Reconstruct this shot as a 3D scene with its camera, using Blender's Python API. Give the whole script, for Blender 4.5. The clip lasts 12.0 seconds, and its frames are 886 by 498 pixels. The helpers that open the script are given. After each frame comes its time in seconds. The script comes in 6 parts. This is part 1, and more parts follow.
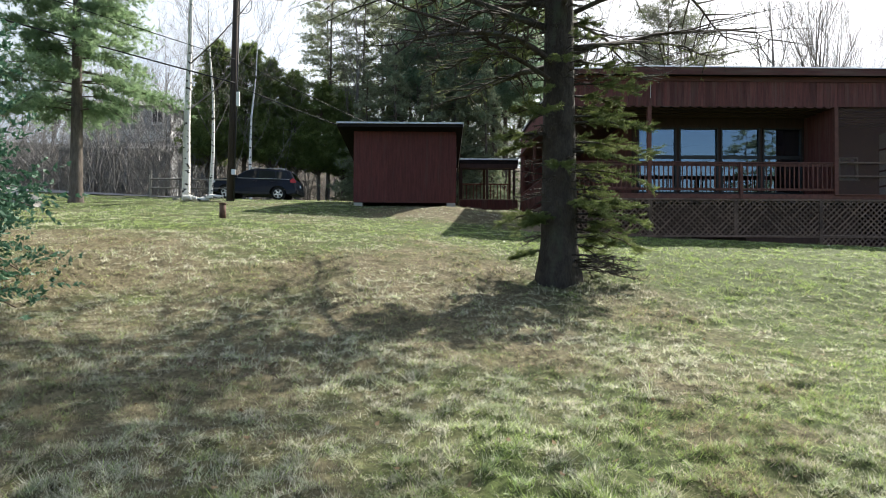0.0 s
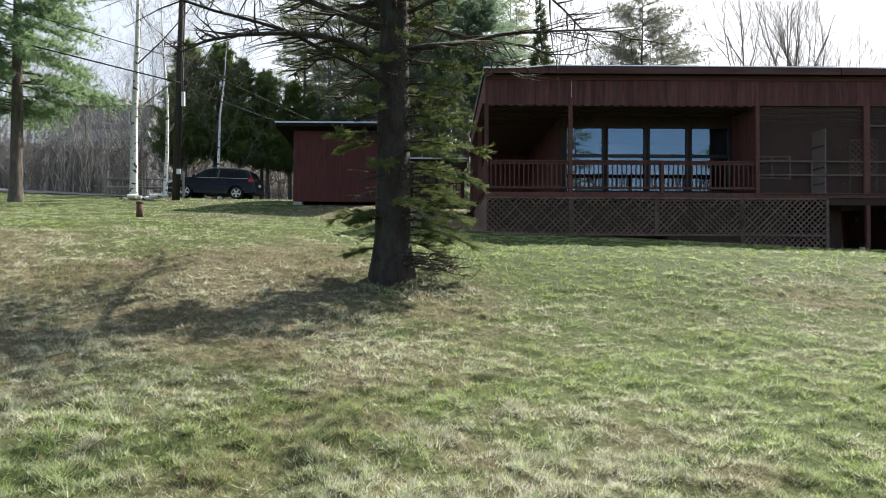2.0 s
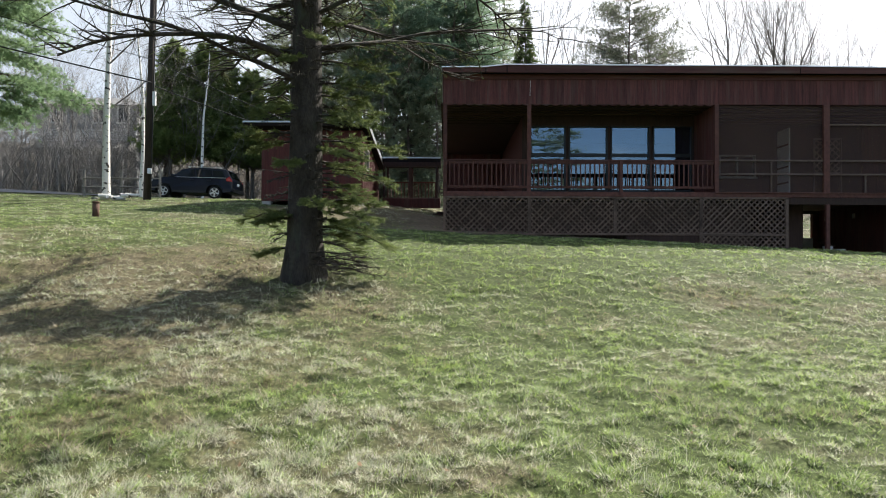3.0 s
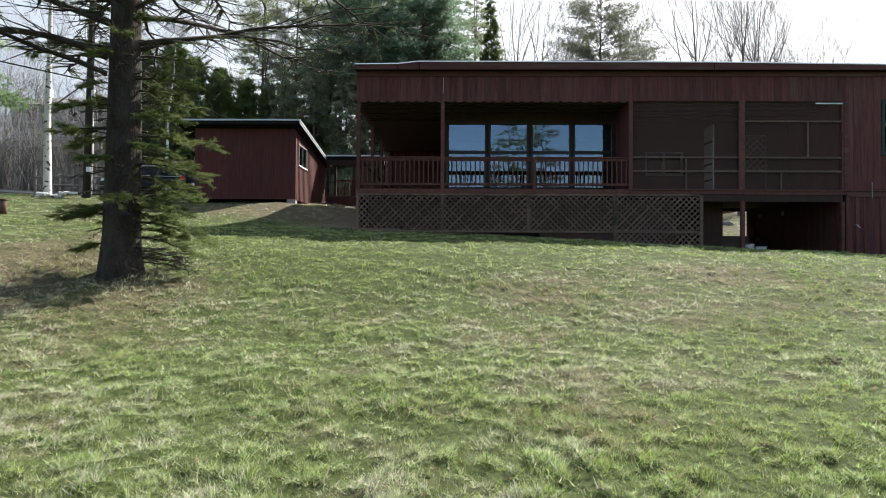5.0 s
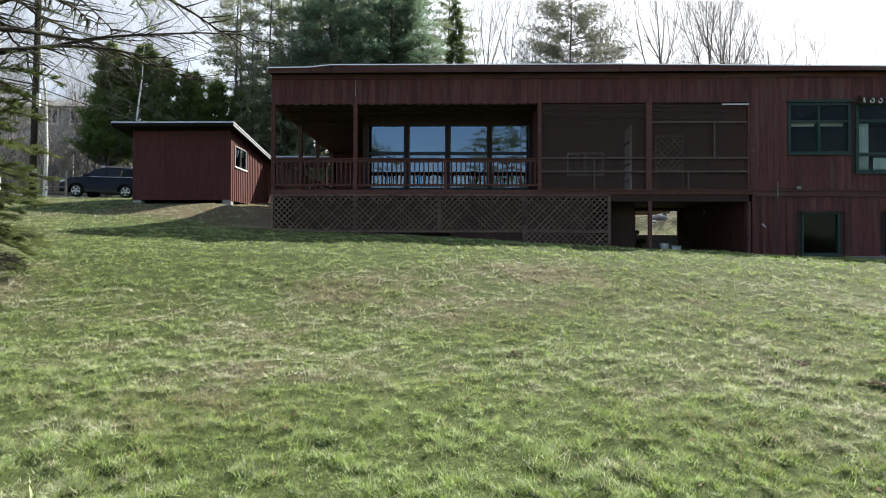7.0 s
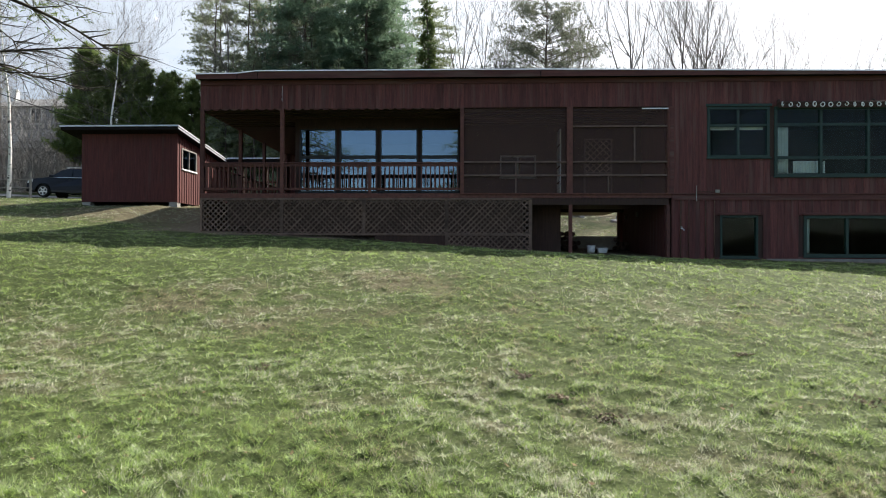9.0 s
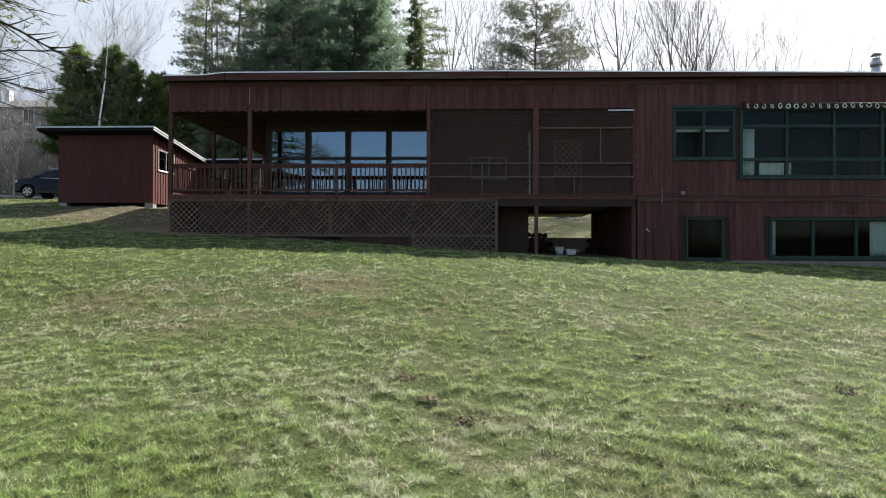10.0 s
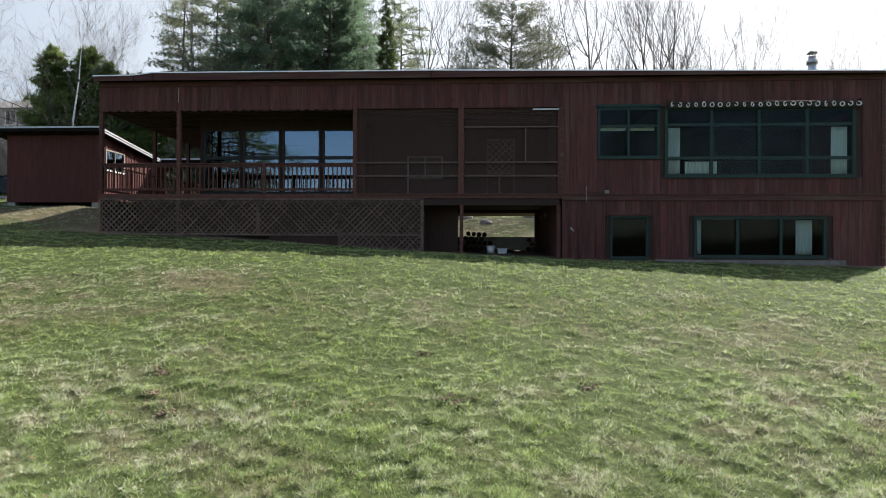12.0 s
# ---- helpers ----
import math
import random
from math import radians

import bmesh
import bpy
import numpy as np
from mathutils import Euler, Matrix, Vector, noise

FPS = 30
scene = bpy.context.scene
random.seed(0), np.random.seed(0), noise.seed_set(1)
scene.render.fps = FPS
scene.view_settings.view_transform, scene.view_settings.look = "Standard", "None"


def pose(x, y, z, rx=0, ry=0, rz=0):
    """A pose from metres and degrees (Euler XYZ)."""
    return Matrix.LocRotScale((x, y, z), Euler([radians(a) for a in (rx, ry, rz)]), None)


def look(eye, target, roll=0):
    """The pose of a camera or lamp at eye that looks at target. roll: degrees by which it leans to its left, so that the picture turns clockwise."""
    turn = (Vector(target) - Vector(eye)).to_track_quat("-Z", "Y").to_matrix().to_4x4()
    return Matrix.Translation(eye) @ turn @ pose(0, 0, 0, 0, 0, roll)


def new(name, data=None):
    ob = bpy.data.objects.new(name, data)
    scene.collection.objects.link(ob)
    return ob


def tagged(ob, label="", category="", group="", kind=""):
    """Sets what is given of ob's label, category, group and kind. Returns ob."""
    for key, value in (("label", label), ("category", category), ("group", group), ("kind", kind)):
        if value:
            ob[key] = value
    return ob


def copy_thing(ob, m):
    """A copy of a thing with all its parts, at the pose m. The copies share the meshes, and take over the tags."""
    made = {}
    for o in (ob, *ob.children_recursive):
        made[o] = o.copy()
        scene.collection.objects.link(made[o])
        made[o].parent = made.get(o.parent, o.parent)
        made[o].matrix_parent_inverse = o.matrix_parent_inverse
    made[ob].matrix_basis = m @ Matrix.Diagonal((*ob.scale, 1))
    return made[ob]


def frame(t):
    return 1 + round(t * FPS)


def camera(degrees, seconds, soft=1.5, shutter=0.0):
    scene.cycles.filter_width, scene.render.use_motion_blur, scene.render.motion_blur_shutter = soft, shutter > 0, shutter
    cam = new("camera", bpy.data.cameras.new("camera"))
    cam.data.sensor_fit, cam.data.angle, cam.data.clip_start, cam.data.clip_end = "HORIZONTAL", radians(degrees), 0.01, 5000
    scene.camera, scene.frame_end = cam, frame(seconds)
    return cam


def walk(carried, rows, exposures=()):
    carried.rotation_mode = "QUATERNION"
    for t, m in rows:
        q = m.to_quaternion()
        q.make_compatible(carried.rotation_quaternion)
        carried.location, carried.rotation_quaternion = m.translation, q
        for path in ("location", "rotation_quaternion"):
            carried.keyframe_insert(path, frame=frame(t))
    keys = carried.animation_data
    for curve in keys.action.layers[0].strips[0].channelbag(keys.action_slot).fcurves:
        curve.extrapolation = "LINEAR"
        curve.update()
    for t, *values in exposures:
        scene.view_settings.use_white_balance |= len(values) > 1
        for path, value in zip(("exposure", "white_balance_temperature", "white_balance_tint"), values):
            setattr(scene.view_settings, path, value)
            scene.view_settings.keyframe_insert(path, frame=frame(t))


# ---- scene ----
cam = camera(71.2, 12.0, soft=1.0)
PATH = [
    (0, (-3.585, -17.527, -0.674), (-3.568, -15.528, -0.64), 0.3),
    (0.5, (-3.096, -17.565, -0.688), (-3.083, -15.566, -0.655), 0.3),
    (1, (-2.518, -17.581, -0.688), (-2.507, -15.582, -0.655), 0.3),
    (1.5, (-1.872, -17.597, -0.689), (-1.867, -15.597, -0.657), 0.3),
    (2, (-1.201, -17.646, -0.688), (-1.201, -15.647, -0.656), 0.3),
    (2.5, (-0.551, -17.671, -0.677), (-0.557, -15.671, -0.648), 0.3),
    (3, (0.079, -17.654, -0.673), (0.068, -15.655, -0.644), 0.3),
    (3.2, (0.328, -17.662, -0.669), (0.317, -15.662, -0.637), 0.4),
    (4.8, (2.46, -17.58, -0.715), (2.429, -15.58, -0.687), 0.2),
    (5, (2.722, -17.59, -0.715), (2.692, -15.591, -0.688), 0.3),
    (5.5, (3.398, -17.671, -0.692), (3.362, -15.672, -0.667), 0.3),
    (6, (4.084, -17.727, -0.675), (4.042, -15.728, -0.651), 0.3),
    (6.5, (4.786, -17.782, -0.687), (4.738, -15.783, -0.663), 0.2),
    (7, (5.472, -17.867, -0.692), (5.418, -15.868, -0.668), 0.2),
    (7.2, (5.747, -17.912, -0.695), (5.689, -15.913, -0.67), 0.1),
    (8.8, (7.707, -18.083, -0.486), (7.627, -16.085, -0.477), 0.2),
    (9, (7.945, -18.101, -0.475), (7.864, -16.103, -0.466), 0.2),
    (9.5, (8.509, -18.118, -0.45), (8.422, -16.12, -0.441), 0.3),
    (10, (9.034, -18.09, -0.451), (8.942, -16.092, -0.44), 0.3),
    (10.5, (9.615, -18.063, -0.443), (9.518, -16.066, -0.432), 0.3),
    (11, (10.204, -18.048, -0.439), (10.102, -16.051, -0.429), 0.3),
    (11.5, (10.786, -18.027, -0.441), (10.677, -16.03, -0.431), 0.3),
    (12, (11.399, -18.021, -0.472), (11.285, -16.025, -0.461), 0.3),
]
walk(cam, [(t, look(eye, target, roll)) for t, eye, target, roll in PATH],
     [(0.0, 1.50), (3.0, 1.30), (6.0, 1.30), (12.0, 1.13)])

# ---- light ----
SUN_AZ, SUN_EL = 39.0, 41.7          # degrees right of +y, and above the horizon
world = bpy.data.worlds.new("sky")
scene.world = world
world.use_nodes = True
wn, wl = world.node_tree.nodes, world.node_tree.links
wn.clear()
w_out, w_bg = wn.new("ShaderNodeOutputWorld"), wn.new("ShaderNodeBackground")
w_sky = wn.new("ShaderNodeTexSky")
w_sky.sky_type, w_sky.sun_disc = "NISHITA", False
w_sky.sun_elevation, w_sky.sun_rotation = radians(SUN_EL), radians(SUN_AZ)
w_sky.air_density, w_sky.dust_density, w_sky.ozone_density = 1.0, 1.5, 1.0
w_co, w_map = wn.new("ShaderNodeTexCoord"), wn.new("ShaderNodeMapping")
w_map.inputs["Scale"].default_value = (1.0, 1.0, 2.6)
w_noise, w_ramp, w_mix = wn.new("ShaderNodeTexNoise"), wn.new("ShaderNodeValToRGB"), wn.new("ShaderNodeMix")
w_noise.inputs["Scale"].default_value, w_noise.inputs["Detail"].default_value = 2.4, 8.0
w_noise.inputs["Roughness"].default_value = 0.55
w_ramp.color_ramp.elements[0].position, w_ramp.color_ramp.elements[1].position = 0.42, 0.60
w_ramp.color_ramp.elements[1].color = (0.85, 0.85, 0.85, 1)
w_mix.data_type = "RGBA"
wl.new(w_co.outputs["Generated"], w_map.inputs["Vector"])
wl.new(w_map.outputs["Vector"], w_noise.inputs["Vector"])
w_sep, w_mul, w_add = wn.new("ShaderNodeSeparateXYZ"), wn.new("ShaderNodeMath"), wn.new("ShaderNodeMath")
w_mul.operation, w_mul.inputs[1].default_value = "MULTIPLY", 0.20
w_add.operation = "ADD"
wl.new(w_co.outputs["Generated"], w_sep.inputs[0])
wl.new(w_sep.outputs["Y"], w_mul.inputs[0])
wl.new(w_mul.outputs[0], w_add.inputs[0])
wl.new(w_noise.outputs["Fac"], w_add.inputs[1])
wl.new(w_add.outputs[0], w_ramp.inputs["Fac"])
w_east, w_cloud = wn.new("ShaderNodeMapRange"), wn.new("ShaderNodeMix")
w_east.inputs["From Min"].default_value, w_east.inputs["From Max"].default_value = -0.6, 0.55
w_cloud.data_type = "RGBA"
w_cloud.inputs[6].default_value, w_cloud.inputs[7].default_value = (3.6, 3.95, 4.4, 1), (8.0, 8.1, 8.2, 1)
wl.new(w_sep.outputs["X"], w_east.inputs["Value"])
wl.new(w_east.outputs[0], w_cloud.inputs[0])
wl.new(w_cloud.outputs[2], w_mix.inputs[7])
wl.new(w_ramp.outputs["Color"], w_mix.inputs[0])
wl.new(w_sky.outputs["Color"], w_mix.inputs[6])
wl.new(w_mix.outputs[2], w_bg.inputs["Color"])
w_bg.inputs["Strength"].default_value = 0.09
wl.new(w_bg.outputs["Background"], w_out.inputs["Surface"])

sun_data = bpy.data.lights.new("sun", "SUN")
sun_data.energy, sun_data.angle, sun_data.color = 5.0, radians(0.6), (1.0, 0.94, 0.85)
sun = new("sun", sun_data)
sun.matrix_world = look((40 * math.sin(radians(SUN_AZ)), 40 * math.cos(radians(SUN_AZ)), 40 * math.tan(radians(SUN_EL))), (0, 0, 0))


# ---- materials ----
def wire(nt, a, b):
    nt.links.new(a, b)


def surface(name, dark, light, scale=4.0, stretch=(1, 1, 1), rough=0.8, bump=0.15, fine=40.0, metal=0.0,
            contrast=(0.3, 0.7), vary=0.25, blotch=None, blotch_scale=0.7, blotch_at=(0.5, 0.7), spec=0.4, bump_dist=0.01):
    """Two scales of variation, a shade of its own for each piece, stains, and relief."""
    m = bpy.data.materials.new(name)
    m.use_nodes = True
    nt = m.node_tree
    n = nt.nodes
    b = n["Principled BSDF"]
    co, info, mp = n.new("ShaderNodeTexCoord"), n.new("ShaderNodeObjectInfo"), n.new("ShaderNodeMapping")
    add = n.new("ShaderNodeVectorMath")
    sc = n.new("ShaderNodeMath")
    sc.operation, sc.inputs[1].default_value = "MULTIPLY", 37.0
    wire(nt, info.outputs["Random"], sc.inputs[0])
    wire(nt, co.outputs["Object"], add.inputs[0])
    wire(nt, sc.outputs[0], add.inputs[1])
    mp.inputs["Scale"].default_value = stretch
    wire(nt, add.outputs[0], mp.inputs["Vector"])
    n1, n2 = n.new("ShaderNodeTexNoise"), n.new("ShaderNodeTexNoise")
    n1.inputs["Scale"].default_value, n1.inputs["Detail"].default_value = scale, 5
    n2.inputs["Scale"].default_value, n2.inputs["Detail"].default_value = fine, 4
    wire(nt, mp.outputs[0], n1.inputs["Vector"])
    wire(nt, mp.outputs[0], n2.inputs["Vector"])
    mixn = n.new("ShaderNodeMix")
    mixn.inputs[0].default_value = 0.4
    wire(nt, n1.outputs["Fac"], mixn.inputs[2])
    wire(nt, n2.outputs["Fac"], mixn.inputs[3])
    ramp = n.new("ShaderNodeValToRGB")
    ramp.color_ramp.elements[0].position, ramp.color_ramp.elements[1].position = contrast
    ramp.color_ramp.elements[0].color = (*dark, 1)
    ramp.color_ramp.elements[1].color = (*light, 1)
    wire(nt, mixn.outputs[0], ramp.inputs["Fac"])
    out = ramp.outputs["Color"]
    if blotch:
        n3, r3, m3 = n.new("ShaderNodeTexNoise"), n.new("ShaderNodeValToRGB"), n.new("ShaderNodeMix")
        n3.inputs["Scale"].default_value, n3.inputs["Detail"].default_value = blotch_scale, 6
        r3.color_ramp.elements[0].position, r3.color_ramp.elements[1].position = blotch_at
        m3.data_type = "RGBA"
        wire(nt, mp.outputs[0], n3.inputs["Vector"])
        wire(nt, n3.outputs["Fac"], r3.inputs["Fac"])
        wire(nt, r3.outputs["Color"], m3.inputs[0])
        wire(nt, out, m3.inputs[6])
        m3.inputs[7].default_value = (*blotch, 1)
        out = m3.outputs[2]
    hsv, val = n.new("ShaderNodeHueSaturation"), n.new("ShaderNodeMapRange")
    val.inputs["To Min"].default_value, val.inputs["To Max"].default_value = 1 - vary, 1 + vary
    wire(nt, info.outputs["Random"], val.inputs["Value"])
    wire(nt, val.outputs[0], hsv.inputs["Value"])
    wire(nt, out, hsv.inputs["Color"])
    wire(nt, hsv.outputs[0], b.inputs["Base Color"])
    b.inputs["Roughness"].default_value, b.inputs["Metallic"].default_value = rough, metal
    b.inputs["Specular IOR Level"].default_value = spec
    if bump:
        bp = n.new("ShaderNodeBump")
        bp.inputs["Strength"].default_value, bp.inputs["Distance"].default_value = bump, bump_dist
        wire(nt, mixn.outputs[0], bp.inputs["Height"])
        wire(nt, bp.outputs[0], b.inputs["Normal"])
    return m


def pane_glass(name, gloss=0.4, tint=(0.75, 0.8, 0.8), sky_tint=(0.9, 0.95, 1)):
    m = bpy.data.materials.new(name)
    m.use_nodes = True
    nt = m.node_tree
    n = nt.nodes
    n.remove(n["Principled BSDF"])
    out = n["Material Output"]
    g, t, mx = n.new("ShaderNodeBsdfGlossy"), n.new("ShaderNodeBsdfTransparent"), n.new("ShaderNodeMixShader")
    g.inputs["Roughness"].default_value = 0.0
    g.inputs["Color"].default_value = (*sky_tint, 1)
    t.inputs["Color"].default_value = (*tint, 1)
    nz, bp, co = n.new("ShaderNodeTexNoise"), n.new("ShaderNodeBump"), n.new("ShaderNodeTexCoord")
    nz.inputs["Scale"].default_value = 1.6
    bp.inputs["Strength"].default_value, bp.inputs["Distance"].default_value = 0.06, 0.02
    wire(nt, co.outputs["Object"], nz.inputs["Vector"])
    wire(nt, nz.outputs["Fac"], bp.inputs["Height"])
    wire(nt, bp.outputs[0], g.inputs["Normal"])
    mx.inputs[0].default_value = gloss
    wire(nt, t.outputs[0], mx.inputs[1])
    wire(nt, g.outputs[0], mx.inputs[2])
    wire(nt, mx.outputs[0], out.inputs["Surface"])
    return m


def screen_mesh(name, cover=0.55):
    m = bpy.data.materials.new(name)
    m.use_nodes = True
    nt = m.node_tree
    n = nt.nodes
    b, out = n["Principled BSDF"], n["Material Output"]
    b.inputs["Base Color"].default_value = (0.115, 0.058, 0.044, 1)
    b.inputs["Roughness"].default_value = 0.7
    t, mx = n.new("ShaderNodeBsdfTransparent"), n.new("ShaderNodeMixShader")
    mx.inputs[0].default_value = cover
    wire(nt, t.outputs[0], mx.inputs[1])
    wire(nt, b.outputs[0], mx.inputs[2])
    wire(nt, mx.outputs[0], out.inputs["Surface"])
    return m


def foliage(name, c1, c2, scale=0.8, trans=0.35, rough=0.6):
    """Needles and leaves: two greens in drifts and per clump, some light passes through."""
    m = bpy.data.materials.new(name)
    m.use_nodes = True
    nt = m.node_tree
    n = nt.nodes
    b, out = n["Principled BSDF"], n["Material Output"]
    co, n1, n2, mixn, ramp = (n.new("ShaderNodeTexCoord"), n.new("ShaderNodeTexNoise"), n.new("ShaderNodeTexNoise"),
                              n.new("ShaderNodeMix"), n.new("ShaderNodeValToRGB"))
    n1.inputs["Scale"].default_value, n2.inputs["Scale"].default_value = scale, scale * 12
    wire(nt, co.outputs["Object"], n1.inputs["Vector"])
    wire(nt, co.outputs["Object"], n2.inputs["Vector"])
    mixn.inputs[0].default_value = 0.5
    wire(nt, n1.outputs["Fac"], mixn.inputs[2])
    wire(nt, n2.outputs["Fac"], mixn.inputs[3])
    ramp.color_ramp.elements[0].position, ramp.color_ramp.elements[1].position = 0.35, 0.65
    ramp.color_ramp.elements[0].color, ramp.color_ramp.elements[1].color = (*c1, 1), (*c2, 1)
    wire(nt, mixn.outputs[0], ramp.inputs["Fac"])
    wire(nt, ramp.outputs["Color"], b.inputs["Base Color"])
    b.inputs["Roughness"].default_value = rough
    b.inputs["Specular IOR Level"].default_value = 0.3
    tr, mx = n.new("ShaderNodeBsdfTranslucent"), n.new("ShaderNodeMixShader")
    wire(nt, ramp.outputs["Color"], tr.inputs["Color"])
    mx.inputs[0].default_value = trans
    wire(nt, b.outputs[0], mx.inputs[1])
    wire(nt, tr.outputs[0], mx.inputs[2])
    wire(nt, mx.outputs[0], out.inputs["Surface"])
    return m


def lawn(name, blades):
    """Spring lawn: green drifts, straw patches, bare earth; the same drifts on soil and blades."""
    m = bpy.data.materials.new(name)
    m.use_nodes = True
    nt = m.node_tree
    n = nt.nodes
    b, out = n["Principled BSDF"], n["Material Output"]
    geo = n.new("ShaderNodeNewGeometry")
    pos = geo.outputs["Position"]

    def noise_node(scale, detail=4):
        a = n.new("ShaderNodeTexNoise")
        a.inputs["Scale"].default_value, a.inputs["Detail"].default_value = scale, detail
        wire(nt, pos, a.inputs["Vector"])
        return a.outputs["Fac"]

    def ramp_node(fac, p0, p1, c0, c1):
        r = n.new("ShaderNodeValToRGB")
        r.color_ramp.elements[0].position, r.color_ramp.elements[1].position = p0, p1
        r.color_ramp.elements[0].color, r.color_ramp.elements[1].color = (*c0, 1), (*c1, 1)
        wire(nt, fac, r.inputs["Fac"])
        return r.outputs["Color"]

    def mix_node(fac, a, c):
        x = n.new("ShaderNodeMix")
        x.data_type = "RGBA"
        wire(nt, fac, x.inputs[0])
        wire(nt, a, x.inputs[6])
        wire(nt, c, x.inputs[7])
        return x.outputs[2]

    # straw gains on green towards the west, where the spruce has dried the soil
    sep, west, addn = n.new("ShaderNodeSeparateXYZ"), n.new("ShaderNodeMapRange"), n.new("ShaderNodeMath")
    wire(nt, pos, sep.inputs[0])
    west.inputs["From Min"].default_value, west.inputs["From Max"].default_value = 1.5, -4.5
    west.inputs["To Min"].default_value, west.inputs["To Max"].default_value = -0.03, 0.13
    wire(nt, sep.outputs["X"], west.inputs["Value"])
    north = n.new("ShaderNodeMapRange")
    north.inputs["From Min"].default_value, north.inputs["From Max"].default_value = -9.5, -4.5
    north.inputs["To Min"].default_value, north.inputs["To Max"].default_value = 0.0, -0.14
    wire(nt, sep.outputs["Y"], north.inputs["Value"])
    back = n.new("ShaderNodeMapRange")
    back.inputs["From Min"].default_value, back.inputs["From Max"].default_value = 0.2, 2.4
    back.inputs["To Min"].default_value, back.inputs["To Max"].default_value = 0.0, 0.26
    wire(nt, sep.outputs["Y"], back.inputs["Value"])
    # only behind the house and on the bank beside the shed
    east, dry = n.new("ShaderNodeMapRange"), n.new("ShaderNodeMath")
    east.inputs["From Min"].default_value, east.inputs["From Max"].default_value = -6.5, -3.5
    wire(nt, sep.outputs["X"], east.inputs["Value"])
    dry.operation = "MULTIPLY"
    wire(nt, back.outputs[0], dry.inputs[0])
    wire(nt, east.outputs[0], dry.inputs[1])
    addz = n.new("ShaderNodeMath")
    wire(nt, west.outputs[0], addz.inputs[0])
    wire(nt, dry.outputs[0], addz.inputs[1])
    # a worn band of brown thatch across the brow of the slope
    rise_, fall_, band = n.new("ShaderNodeMapRange"), n.new("ShaderNodeMapRange"), n.new("ShaderNodeMath")
    rise_.inputs["From Min"].default_value, rise_.inputs["From Max"].default_value = -11.6, -9.8
    fall_.inputs["From Min"].default_value, fall_.inputs["From Max"].default_value = -7.0, -8.4
    band.operation = "MULTIPLY"
    for nd in (rise_, fall_):
        wire(nt, sep.outputs["Y"], nd.inputs["Value"])
    wire(nt, rise_.outputs[0], band.inputs[0])
    wire(nt, fall_.outputs[0], band.inputs[1])
    worn = n.new("ShaderNodeMath")
    worn.operation, worn.inputs[1].default_value = "MULTIPLY", 0.045
    wire(nt, band.outputs[0], worn.inputs[0])
    addy = n.new("ShaderNodeMath")
    addw = n.new("ShaderNodeMath")
    wire(nt, worn.outputs[0], addw.inputs[1])
    wire(nt, addz.outputs[0], addw.inputs[0])
    wire(nt, addw.outputs[0], addy.inputs[0])
    wire(nt, north.outputs[0], addy.inputs[1])
    # drifts of their own: straw where the mower scalped, green where the soil stays damp
    drift = addy.outputs[0]
    for sx_, sy_, reach, gain in ((8.7, -13.6, 2.2, 0.11), (-3.8, -12.2, 3.6, 0.07), (1.8, -6.8, 3.4, -0.11), (11.2, -10.6, 2.6, -0.06), (4.2, -9.0, 2.4, 0.05), (6.6, -7.4, 2.2, 0.06)):
        far_, fall2, sum_ = n.new("ShaderNodeVectorMath"), n.new("ShaderNodeMapRange"), n.new("ShaderNodeMath")
        far_.operation = "DISTANCE"
        far_.inputs[1].default_value = (sx_, sy_, -1.1)
        wire(nt, pos, far_.inputs[0])
        fall2.interpolation_type = "SMOOTHSTEP"
        fall2.inputs["From Min"].default_value, fall2.inputs["From Max"].default_value = reach, 0.2 * reach
        fall2.inputs["To Min"].default_value, fall2.inputs["To Max"].default_value = 0.0, gain
        wire(nt, far_.outputs["Value"], fall2.inputs["Value"])
        wire(nt, drift, sum_.inputs[0])
        wire(nt, fall2.outputs[0], sum_.inputs[1])
        drift = sum_.outputs[0]
    addn.operation = "ADD"
    patch = n.new("ShaderNodeMix")
    patch.inputs[0].default_value = 0.45
    wire(nt, noise_node(0.33, 5), patch.inputs[2])
    wire(nt, noise_node(2.3, 6), patch.inputs[3])
    wire(nt, patch.outputs[0], addn.inputs[0])
    wire(nt, drift, addn.inputs[1])
    if blades:
        own = geo.outputs["Random Per Island"]
        green = ramp_node(own, 0.0, 1.0, (0.040, 0.080, 0.011), (0.49, 0.66, 0.17))
        straw = ramp_node(own, 0.0, 1.0, (0.12, 0.11, 0.068), (0.88, 0.85, 0.68))
        chance, many, part_of, pick = n.new("ShaderNodeMapRange"), n.new("ShaderNodeMath"), n.new("ShaderNodeMath"), n.new("ShaderNodeMath")
        chance.inputs["From Min"].default_value, chance.inputs["From Max"].default_value = 0.42, 0.60
        chance.inputs["To Min"].default_value, chance.inputs["To Max"].default_value = 0.17, 0.86
        wire(nt, addn.outputs[0], chance.inputs["Value"])
        many.operation, many.inputs[1].default_value = "MULTIPLY", 91.7
        part_of.operation, pick.operation = "FRACT", "LESS_THAN"
        wire(nt, own, many.inputs[0])
        wire(nt, many.outputs[0], part_of.inputs[0])
        wire(nt, part_of.outputs[0], pick.inputs[0])
        wire(nt, chance.outputs[0], pick.inputs[1])
        # drifts of browner thatch
        thatch = ramp_node(own, 0.0, 1.0, (0.09, 0.065, 0.032), (0.38, 0.29, 0.17))
        brown = n.new("ShaderNodeMath")
        wire(nt, noise_node(0.62, 5), brown.inputs[0])
        wire(nt, worn.outputs[0], brown.inputs[1])
